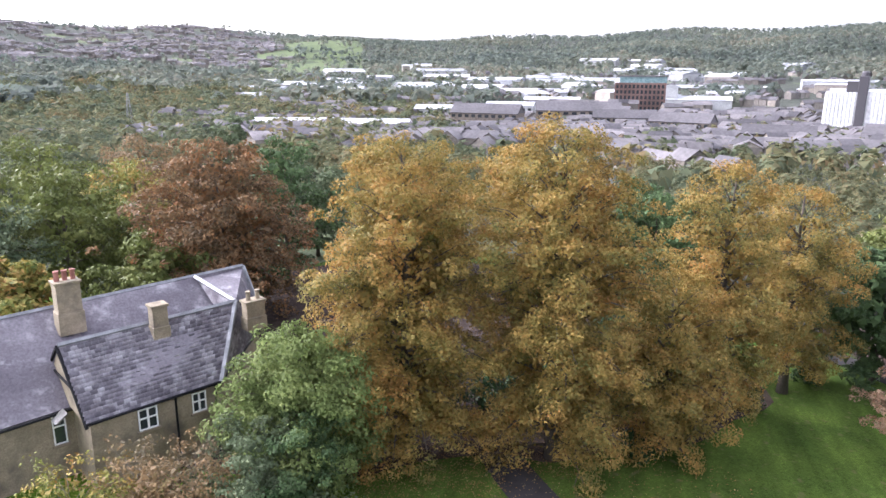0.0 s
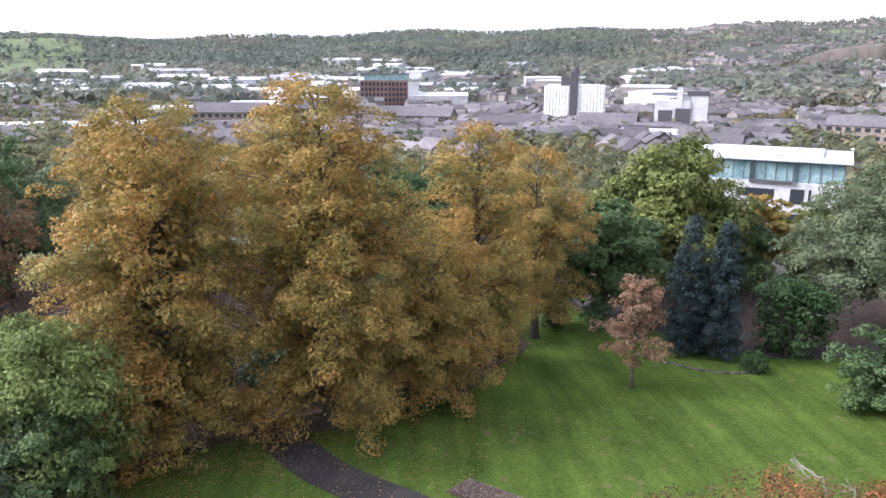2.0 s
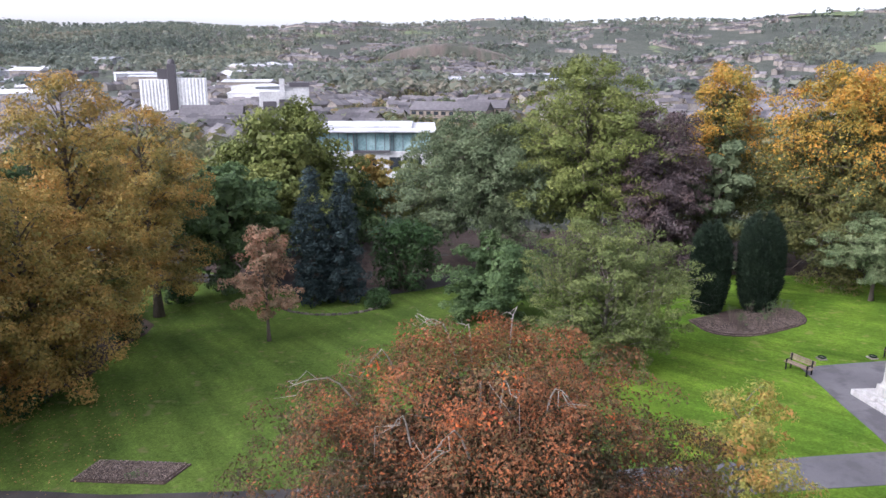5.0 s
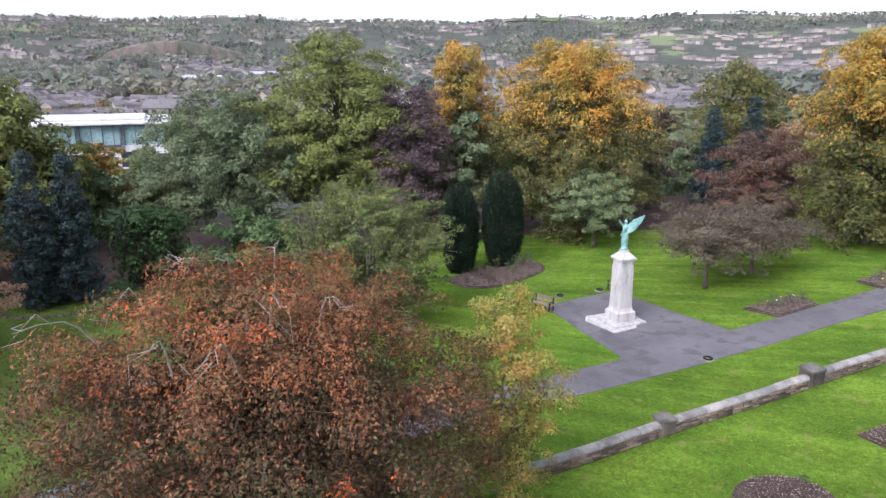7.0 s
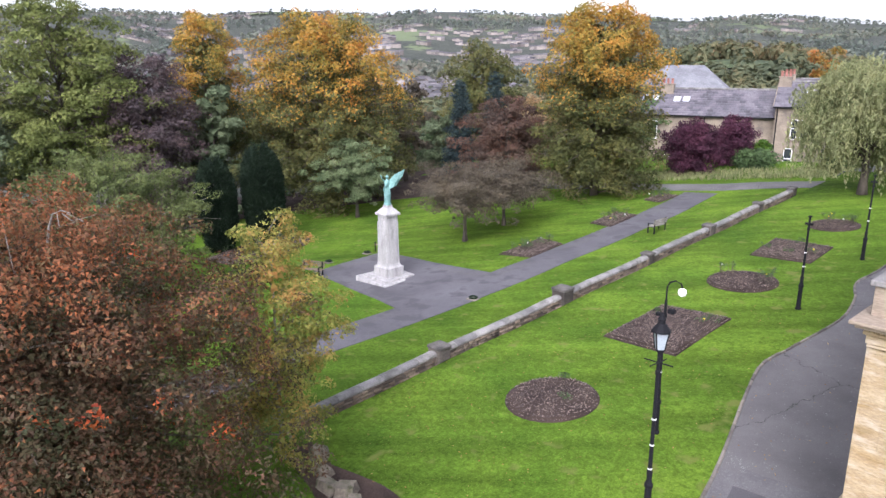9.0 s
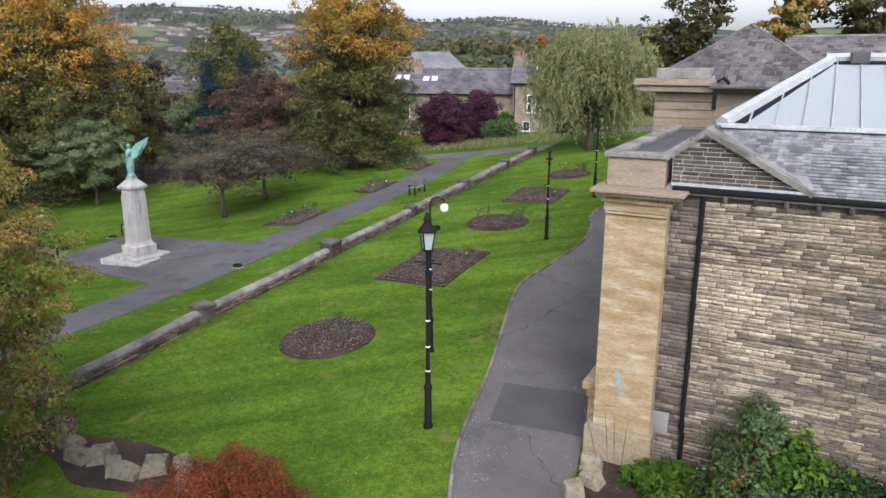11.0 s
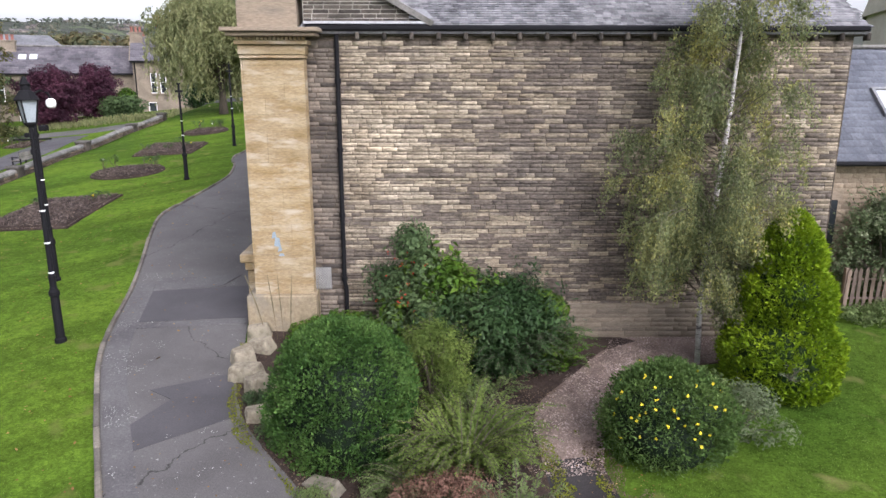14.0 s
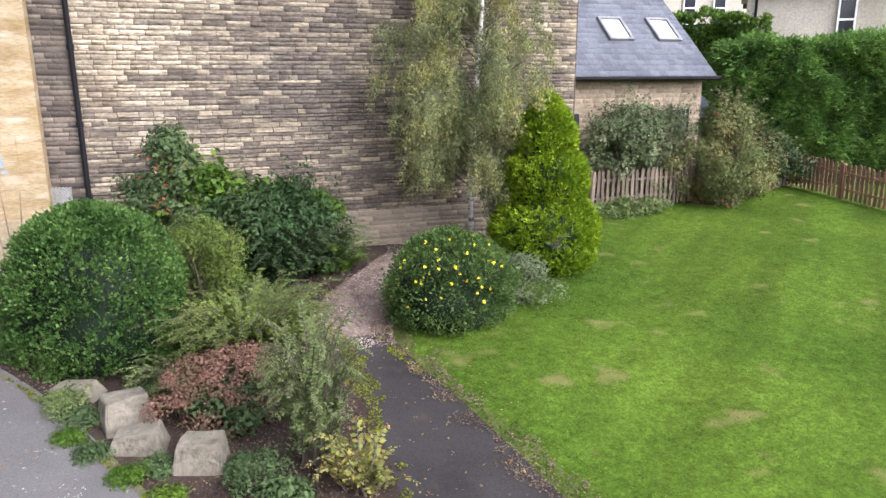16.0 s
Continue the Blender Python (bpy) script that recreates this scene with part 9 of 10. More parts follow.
slab(bm, [P[1], P[2], P[5]], 0.15)
part("roof", bm, HALLSLATE, hall)
back = terrace("terrace_house", (-33.0, 84.5), (-22.0, 88.0), -1.0, 6.2, 8.6, 7.0, "house with slate roof behind the terrace", [(4, 5, 3.4, 5.2, 0)], [(4.0, 0.5)], [(0.6, 1.2)])

# ---- neighbouring house behind the hedge ----
nb = terrace("neighbour_house", (26.5, 36.5), (45.0, 30.0), -0.5, 8.5, 11.5, 9.0, "pale stone house with sash windows behind the hedge", [(4.0, 4.8, 6.0, 7.8, 0), (5.8, 6.6, 6.0, 7.8, 0), (11.5, 12.4, 5.8, 7.8, 0)], [], [], 3, CREAMSTONE)
dish_house = terrace("neighbour_house", (25.1, 24.1), (37.5, 13.0), -0.5, 6.8, 9.2, 8.0, "pale stone house with a slate roof and a dark sash window", [(3.5, 4.2, 4.3, 6.2, 0), (8.0, 9.0, 4.3, 6.2, 0)], [], [], 3, CREAMSTONE, TERRSLATE)
dish = thing("satellite_dish", (25.35, 23.7, 4.95), "grey satellite dish on the house corner", "dish")
bm = bmesh.new()
lathe(bm, [(0.02, 0.0), (0.2, 0.04), (0.36, 0.14)], 16)
bmesh.ops.rotate(bm, verts=bm.verts, cent=(0, 0, 0), matrix=Matrix.Rotation(radians(75), 3, "X"))
part("reflector", bm, COPING, dish)
bm = bmesh.new()
tube(bm, [(0, 0, 0), (0.1, 0.3, 0.0), (0.15, 0.5, 0.1)], [0.03, 0.03, 0.03], 6)
part("bracket", bm, IRON, dish)
lean = thing("shed", (15.9, 17.2, -0.3), "small blue-slated lean-to behind the annexe", "shed")
part("wall", boxes(((0, 0, -0.4), (2.2, 2.5, 2.2))), TOWNSTONE, lean)
part("roof", slab(bmesh.new(), [(-0.1, -0.2, 2.1), (2.4, -0.2, 2.1), (2.4, 2.6, 3.4), (-0.1, 2.6, 3.4)], 0.12), BLUESLATE, lean)

# ---- the town in the valley ----
def polar(bearing, r):
    """The place at a bearing (degrees left of +y) and distance from the terrace."""
    a = radians(bearing)
    return CX - r * math.sin(a), CY + r * math.cos(a)


def block(name, bearing, r, w, d, h, label, category="building", wall=None, roof=None, gable=0.0, rows=0, cols=0, turn=0.0, z=None, win=None, group=""):
    """A building that faces the terrace, with flat or gabled roof and rows of windows."""
    x, y = polar(bearing, r)
    z0 = ground_z(x, y) if z is None else z
    root = thing(name, (x, y, float(z0)), label, category, group, rz=bearing + turn)
    part("wall", boxes(((-w / 2, 0, -6), (w / 2, d, h))), wall or TOWNSTONE, root)
    bm = bmesh.new()
    if gable:
        slab(bm, [(-w / 2 - 0.5, -0.5, h), (w / 2 + 0.5, -0.5, h), (w / 2 + 0.5, d / 2, h + gable), (-w / 2 - 0.5, d / 2, h + gable)], 0.5)
        slab(bm, [(-w / 2 - 0.5, d / 2, h + gable), (w / 2 + 0.5, d / 2, h + gable), (w / 2 + 0.5, d + 0.5, h), (-w / 2 - 0.5, d + 0.5, h)], 0.5)
        prism_pts = [(-w / 2, 0, h), (-w / 2, d, h), (-w / 2, d / 2, h + gable)]
        for sx in (0, w):
            bm.faces.new([bm.verts.new((px + sx, py, pz)) for px, py, pz in prism_pts])
    else:
        box(bm, (-w / 2 - 0.4, -0.4, h), (w / 2 + 0.4, d + 0.4, h + 0.8))
    part("roof", bm, roof or TOWNROOF, root)
    for i in range(rows):
        for j in range(cols):
            cw, ch = w / cols, h / rows
            x0 = -w / 2 + (j + 0.22) * cw
            part("window", boxes(((x0, -0.25, (i + 0.28) * ch), (x0 + cw * 0.56, -0.02, (i + 0.78) * ch))), win or GLASS, root)
    return root


def bearing_of(t_yaw, px):
    return t_yaw - math.degrees(math.atan((px - 784) / 1246.0))


# white office with glazed top storey
ox, oy = polar(91.8, 124)
office = thing("office_block", (ox, oy, -9.0), "white office block with a teal glazed top storey", "building", rz=88)
part("wall", boxes(((-13.5, 0, -6), (9.5, 16, 9.6)), bevel=0.05), RENDERW, office)
part("glazing", boxes(((-13.2, 0.4, 9.6), (9.2, 15.6, 12.9))), TEALGLASS, office, "teal glazed top storey")
for i in range(15):
    x = -13.2 + i * 1.6
    part("mullion", boxes(((x - 0.05, 0.3, 9.6), (x + 0.05, 0.42, 12.9))), DARKCLAD, office)
part("roof", boxes(((-14.2, -0.9, 12.9), (10.2, 16.8, 13.4)), bevel=0.1), SHEDROOF, office, "thin oversailing flat roof")
part("roof", boxes(((-12, 3, 13.4), (6, 14, 13.9)), bevel=0.1), SHEDROOF, office)
part("stair_tower", boxes(((-14.3, 2, -6), (-13.6, 7, 15.2))), RENDERW, office)
part("balcony", boxes(((-4.2, -0.6, 9.4), (2.2, 0.3, 9.8)), ((-4.2, -0.6, 9.8), (-4.1, 0.3, 12.6)), ((2.1, -0.6, 9.8), (2.2, 0.3, 12.6))), DARKCLAD, office)
for x0, x1, z0, z1 in ((-6.0, -0.3, 7.0, 8.4), (2.0, 4.0, 6.2, 8.6), (4.6, 5.0, 6.2, 8.6), (6.6, 7.6, 7.2, 8.5), (-11.5, -9, 7.0, 8.4), (-11, -8, 3.0, 4.6), (-6, -1, 3.0, 4.6), (2, 5, 3.0, 4.6)):
    part("window", boxes(((x0, -0.06, z0), (x1, -0.01, z1))), GLASS, office)

# grain silos, dark lift tower between
sx, sy = polar(bearing_of(101.9, 672), 500)
silo = thing("grain_silos", (sx, sy, -21.0), "white grain silos with a dark lift tower", "silo", rz=104)
for k in range(2):
    for i in range(8):
        bm = bmesh.new()
        cx = (-18.6 + i * 2.1) if k == 0 else (4.2 + i * 2.2)
        lathe(bm, [(1.25, -3), (1.25, 29.0 if k == 0 else 29.8)], 12, (cx, 1.1, 0))
        part("silo_bin", bm, SILOWHITE, silo)
    part("silo_block", boxes(((-20 + 22.5 * k, 0.3, -3), (-2.5 + 23.5 * k, 12, 29.4 + 0.8 * k))), SILOWHITE, silo)
part("lift_tower", boxes(((-2.6, -1.5, -3), (2.4, 12, 39)), ((-9, 3, 29.5), (-2.6, 11, 36)), bevel=0.2), DARKCLAD, silo, "dark clad lift tower")
bm = bmesh.new()
lathe(bm, [(2.2, 39), (2.2, 41), (1.4, 42)], 12, (0, 5, 0))
part("tower_cap", bm, DARKCLAD, silo)

# white factory with picture panels
fx, fy = polar(bearing_of(101.9, 848), 420)
fac = thing("factory", (fx, fy, -16.5), "white factory block with dark panels", "factory", rz=98)
part("wall", boxes(((-14, 0, -3), (5, 14, 19)), ((-2, 2, 19), (12, 14, 22.5)), ((5, 1, -3), (14, 13, 21.5)), bevel=0.1), RENDERW, fac)
part("roof", boxes(((3, 0.5, 21.5), (14.4, 13.5, 24.0))), DARKCLAD, fac)
part("panel", boxes(((-12, -0.3, 5), (-4.5, -0.05, 13.5)), ((-3, -0.3, 6), (5, -0.05, 14.5))), DARKCLAD, fac, "large dark picture panels")
part("stair_tower", boxes(((-2.5, -0.5, 15), (0.5, 3, 26))), RENDERW, fac)

# brick mill with glazed attic
mx, my = polar(bearing_of(137.5, 1140), 690)
mill = thing("brick_mill", (mx, my, -16.0), "dark red brick mill with a glazed attic storey", "mill", rz=118)
part("wall", boxes(((-28, 0, -4), (18, 20, 26))), BRICKRED, mill)
part("end_wall", boxes(((18, 0, -4), (28, 20, 24))), RENDERW, mill)
part("attic", boxes(((-24, 2, 26), (18, 18, 31.5))), TEALGLASS, mill)
part("roof", boxes(((-26, 1, 31.5), (19, 19, 32.6))), TOWNROOF, mill)
for i in range(5):
    for j in range(12):
        part("window", boxes(((-26.5 + j * 3.7, -0.3, 1.5 + i * 4.9), (-24.4 + j * 3.7, -0.05, 4.6 + i * 4.9))), GLASS, mill)

# sheds and works over the valley floor
rs = random.Random(31)
SHED = "long industrial shed with a pale metal roof"
for i in range(62):
    b = rs.uniform(118, 152) if i < 44 else rs.uniform(98, 118)
    r = rs.uniform(650, 1500)
    if abs(b - bearing_of(137.5, 1140)) < 3.5 and r < 720:
        continue
    block("industrial_shed", b, r, rs.uniform(30, 85), rs.uniform(22, 45), rs.uniform(6, 11), SHED, "shed", rs.choice((TOWNSTONE, RENDERW, SHEDROOF)), SHEDROOF, rs.uniform(2, 5), turn=rs.uniform(-50, 50), group="industrial sheds")
for b, r, w, d, h in ((84.5, 900, 60, 30, 9), (79.8, 1000, 70, 30, 9), (77.0, 820, 46, 24, 11), (150, 420, 60, 25, 7), (144, 400, 55, 22, 7), (100.5, 300, 30, 16, 6), (136, 560, 70, 24, 9), (132, 600, 40, 24, 9)):
    block("industrial_shed", b, r, w, d, h, SHED, "shed", RENDERW, SHEDROOF, 3.0, 1, 8, rs.uniform(-12, 12), group="industrial sheds")
for b, r, w, d, h, gab in ((134, 470, 46, 18, 12, 6), (126.5, 520, 60, 22, 12, 6), (123, 480, 40, 18, 10, 5), (119, 420, 34, 16, 10, 5), (86.2, 360, 40, 14, 10, 4), (83.6, 370, 26, 14, 11, 4), (104.5, 380, 30, 14, 8, 5), (112, 350, 30, 14, 8, 4)):
    block("stone_mill", b, r, w, d, h, "large soot-dark stone mill building", "mill", SOOT, TOWNROOF, gab, 3, 10, rs.uniform(-20, 20))


# house rows as one joined spread, nearest ones as houses of their own
def house_verts(x, y, z, w, d, h, g, a):
    c, s = math.cos(a), math.sin(a)
    pts = [(-w / 2, -d / 2, -4), (w / 2, -d / 2, -4), (w / 2, d / 2, -4), (-w / 2, d / 2, -4), (-w / 2, -d / 2, h), (w / 2, -d / 2, h), (w / 2, d / 2, h), (-w / 2, d / 2, h), (-w / 2, 0, h + g), (w / 2, 0, h + g)]
    return [(x + px * c - py * s, y + px * s + py * c, z + pz) for px, py, pz in pts]


def town_sites(rng):
    """Scattered short rows of houses: bearing, distance, turn."""
    out = []
    zones = ((60, 100, 420, 1500, 230), (98, 128, 260, 640, 120), (128, 160, 300, 620, 80), (72, 104, 950, 1500, 110), (60, 104, 1500, 3000, 260), (150, 174, 1450, 2700, 380), (28, 60, 480, 1100, 120), (96, 112, 1000, 1800, 40), (22, 60, 2000, 2900, 36), (100, 150, 620, 1200, 90))
    for b0, b1, r0, r1, n in zones:
        for _ in range(n):
            b, r, a = rng.uniform(b0, b1), rng.uniform(r0, r1), rng.uniform(0, math.pi)
            x, y = polar(b, r)
            for k in range(rng.randint(3, 9)):
                out.append((x + math.cos(a) * k * 9.0, y + math.sin(a) * k * 9.0, a))
    # estate of parallel rows on the facing slope
    for i in range(15):
        for j in range(8):
            if rng.random() < 0.3:
                continue
            b, r = 35.5 + j * 2.5 + rng.uniform(-1.1, 1.1) + (i % 3) * 0.8, 1150 + i * 62 + rng.uniform(-12, 12)
            x, y = polar(b, r)
            a = radians(b) + rng.uniform(-0.12, 0.12)
            for k in range(rng.randint(3, 8)):
                out.append((x + math.cos(a) * k * 8.6, y + math.sin(a) * k * 8.6, a))
    return out


hw = []
rr = random.Random(41)
rv, rf = [], []
for x, y, a in town_sites(rr):
    if abs(math.hypot(x - ox, y - oy)) < 40:
        continue
    z = gz(x, y)
    w, d, h, g = rr.uniform(7.5, 9), rr.uniform(7, 10), rr.uniform(4.5, 7), rr.uniform(2, 3.4)
    v = house_verts(x, y, z, w, d, h, g, a)
    hw.append([v[i] for i in (0, 1, 5, 4, 2, 3, 7, 6, 1, 2, 6, 5, 3, 0, 4, 7)] + [v[4], v[7], v[8], v[8], v[5], v[9], v[6], v[6]])
    c, s = math.cos(a), math.sin(a)
    e = 0.5
    rp = [(-w / 2 - e, -d / 2 - e, h - 0.3), (w / 2 + e, -d / 2 - e, h - 0.3), (w / 2 + e, 0, h + g + 0.15), (-w / 2 - e, 0, h + g + 0.15), (w / 2 + e, d / 2 + e, h - 0.3), (-w / 2 - e, d / 2 + e, h - 0.3)]
    rv.append([(x + px * c - py * s, y + px * s + py * c, z + pz) for px, py, pz in rp])
W = np.array(hw)
tagged(quads_mesh("town_house_walls", W.reshape(-1, 3), TOWNSTONE), "rows of pale stone houses across the valley", "houses", kind="stuff")
R = np.array(rv)
base = np.arange(len(R))[:, None, None] * 6
tagged(quads_mesh("town_house_roofs", R.reshape(-1, 3), TOWNROOF, None, (np.array([(0, 1, 2, 3), (3, 2, 4, 5)])[None] + base).reshape(-1, 4)), "grey slate roofs of the valley houses", "roofs", kind="stuff")

# pale vans and cars parked about the town and by the park edge
pc = np.random.default_rng(43)
cars = []
for _ in range(160):
    b, r = pc.uniform(60, 150), pc.uniform(330, 1100)
    x, y = polar(b, r)
    v = house_verts(x, y, gz(x, y) + 0.3, 4.5, 1.9, 1.2, 0.3, pc.uniform(0, 3.1))
    cars.append([v[i] for i in (0, 1, 5, 4, 2, 3, 7, 6, 1, 2, 6, 5, 3, 0, 4, 7, 4, 5, 9, 8, 8, 9, 6, 7)])
tagged(quads_mesh("parked_cars", np.array(cars).reshape(-1, 3), WHITE), "pale cars and vans parked about the town", "cars", kind="stuff")

# bare rock face of an old quarry on the far slope
qv, qf = [], []
qb = np.linspace(80.5, 91.5, 56)
for i, b in enumerate(qb):
    fall = math.sin(math.pi * i / 55) ** 0.5
    for r, up in ((1500, -3), (1506 + 8 * noise.noise((b * 1.3, 0, 3)), 26 * fall + 5 * noise.noise((b * 3.1, 2, 5))), (1530, 32 * fall + 4 * noise.noise((b * 2, 1, 4))), (1550, 24 * fall - 4)):
        x, y = polar(float(b), r)
        qv.append((x, y, gz(*polar(float(b), 1500)) + up))
qf = [(i * 4 + k, i * 4 + k + 1, i * 4 + k + 5, i * 4 + k + 4) for i in range(55) for k in range(3)]
quarry = quads_mesh("quarry_face", np.array(qv), QUARRY, None, np.array(qf))
tagged(quarry, "bare brown rock face of an old quarry on the hillside", "cliff", kind="structure")

# pylon
px, py = polar(bearing_of(137.5, 246), 520)
pyl = thing("lattice_mast", (px, py, gz(px, py)), "grey steel lattice mast", "mast")
bm = bmesh.new()
for sx in (-1, 1):
    for sy in (-1, 1):
        tube(bm, [(sx * 2.2, sy * 2.2, -1), (sx * 0.3, sy * 0.3, 24)], [0.18, 0.12], 4)
for i in range(9):
    z0, z1 = i * 2.6, i * 2.6 + 2.6
    w0, w1 = 2.2 - 1.9 * z0 / 24, 2.2 - 1.9 * z1 / 24
    tube(bm, [(-w0, -w0, z0), (w1, -w1, z1)], [0.1, 0.1], 4)
    tube(bm, [(w0, -w0, z0), (-w1, -w1, z1)], [0.1, 0.1], 4)
part("frame", bm, LEAD, pyl)


# far woods: thousands of crowns of leaf clumps, one spread
def woods(n, seed, sizes, leaves, zone, mat, label, name="woods", grain=0.55, clear=None):
    rng = np.random.default_rng(seed)
    b = np.radians(rng.uniform(zone[0], zone[1], n))
    r = np.sqrt(rng.uniform(zone[2] ** 2, zone[3] ** 2, n)) if zone[3] < 1200 else zone[2] * (zone[3] / zone[2]) ** rng.uniform(0, 1, n)
    x, y = CX - r * np.sin(b), CY + r * np.cos(b)
    grow = np.array([noise.noise((p * 0.004, q * 0.004, seed * 0.37)) + 0.5 * noise.noise((p * 0.011, q * 0.011, seed * 1.1)) for p, q in zip(x, y)])
    keep = grow > zone[4]
    for b0, b1, r0, r1 in FIELDS:
        inside = (np.degrees(b) > b0) & (np.degrees(b) < b1) & (r > r0 - 20) & (r < r1)
        rows = (np.abs((np.degrees(b) * 0.55) % 1 - 0.5) < 0.05) | (np.abs((r / 170) % 1 - 0.5) < 0.06)
        keep &= ~inside | (rng.uniform(0, 1, n) < np.where(rows, 0.9, 0.03))
    for b0, b1, r0, r1, share in BUILT:
        inside = (np.degrees(b) > b0) & (np.degrees(b) < b1) & (r > r0) & (r < r1)
        keep &= ~inside | (rng.uniform(0, 1, n) < share)
    if clear:
        bd = np.degrees(b)
        keep &= ~((bd > clear[0]) & (bd < clear[1]) & (r > clear[2]) & (r < clear[3]))
    x, y = x[keep], y[keep]
    z = ground_z(x, y)
    s = rng.uniform(*sizes, len(x))
    k = np.repeat(np.arange(len(x)), leaves)
    d = unit(rng.normal(size=(len(k), 3)) + [0, 0, 0.55])
    lump = 1 + 0.2 * np.sin(d[:, 0] * 5 + k) * np.cos(d[:, 1] * 6 + k * 2)
    p = np.column_stack([x[k], y[k], z[k] + s[k] * 0.75]) + d * (s[k] * rng.uniform(0.82, 1.0, len(k)) * lump)[:, None] * [0.8, 0.8, 0.9]
    q = leaf_quads(rng, p, d + rng.normal(size=d.shape) * 0.16 + [0, 0, 0.12], s[k] * grain, 0.95, 0.0, True)
    tagged(quads_mesh(name, q, mat, None, None, 3), label, "woods", kind="stuff")


BUILT = ((151.5, 174, 1450, 2600, 0.2), (110, 150, 560, 1450, 0.3), (124, 162, 280, 560, 0.5), (60, 100, 450, 1400, 0.6))
FIELDS = ((143.5, 151.5, 1250, 2200), (57, 61.5, 2500, 3300), (26, 34, 2700, 3300), (22, 32.5, 306, 338))
woods(6500, 1, (3.0, 6.0), 22, (36, 172, 170, 900, -0.1), LV_WOODS, "trees scattered among the houses of the valley", grain=0.46)
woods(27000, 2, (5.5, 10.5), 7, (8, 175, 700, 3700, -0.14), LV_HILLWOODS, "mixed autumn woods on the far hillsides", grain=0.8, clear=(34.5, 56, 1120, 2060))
woods(420, 4, (3.5, 6.5), 200, (134, 176, 125, 290, -0.3), LV_WOODS, "dense belt of trees below the hillside houses", grain=0.175)
woods(1900, 14, (4.0, 7.5), 30, (136, 176, 290, 640, -0.25), LV_WOODS, "trees below the hillside houses", grain=0.36)
woods(150, 10, (3.0, 5.0), 300, (94, 122, 100, 230, -9), LV_WOODS, "trees below the golden row", grain=0.145)
woods(700, 11, (3.0, 5.5), 36, (92, 160, 240, 620, -9), LV_WOODS, "trees among the near town roofs", grain=0.34)
woods(500, 3, (3.5, 6.0), 110, (12, 60, 100, 300, -0.1), LV_WOODS, "trees behind the terrace houses", grain=0.23)
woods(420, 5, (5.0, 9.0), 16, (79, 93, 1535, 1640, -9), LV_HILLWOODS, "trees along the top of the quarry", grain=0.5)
woods(300, 6, (3.0, 5.0), 16, (79, 93, 1400, 1490, -9), LV_WOODS, "trees along the foot of the quarry", grain=0.5)
woods(3000, 7, (4.0, 8.0), 24, (136, 176, 520, 1150, -0.45), LV_WOODS, "woods along the valley side", grain=0.42)
woods(1500, 8, (3.5, 6.0), 60, (2, 46, 215, 400, -9), LV_WOODS, "trees of the near wooded hill", grain=0.33)
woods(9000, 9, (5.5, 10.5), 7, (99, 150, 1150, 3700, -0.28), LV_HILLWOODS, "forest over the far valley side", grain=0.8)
# open pastures on the hillsides
for b0, b1, r0, r1 in FIELDS:
    nb2, nr2 = 24, 10
    B, Rr = np.meshgrid(np.linspace(b0, b1, nb2), np.linspace(r0, r1, nr2))
    X, Y = CX - Rr * np.sin(np.radians(B)), CY + Rr * np.cos(np.radians(B))
    idx = np.arange(nb2 * nr2).reshape(nr2, nb2)
    faces = np.stack([idx[:-1, :-1], idx[:-1, 1:], idx[1:, 1:], idx[1:, :-1]], -1).reshape(-1, 4)
    ob = quads_mesh("field", np.stack([X, Y, ground_z(X, Y) + 0.0012 * Rr], -1), FIELD, None, faces)
    tagged(ob, "open green pasture on the hillside", "field", kind="structure")

# ---- further trees round the park ----
BT = "tree of the dense belt round the park"
rs = random.Random(61)
MATC = (LV_GREEN, LV_LIME, LV_OCHRE, LV_GREYGREEN, LV_RUST, LV_YELLOW, LV_BROWNTREE)
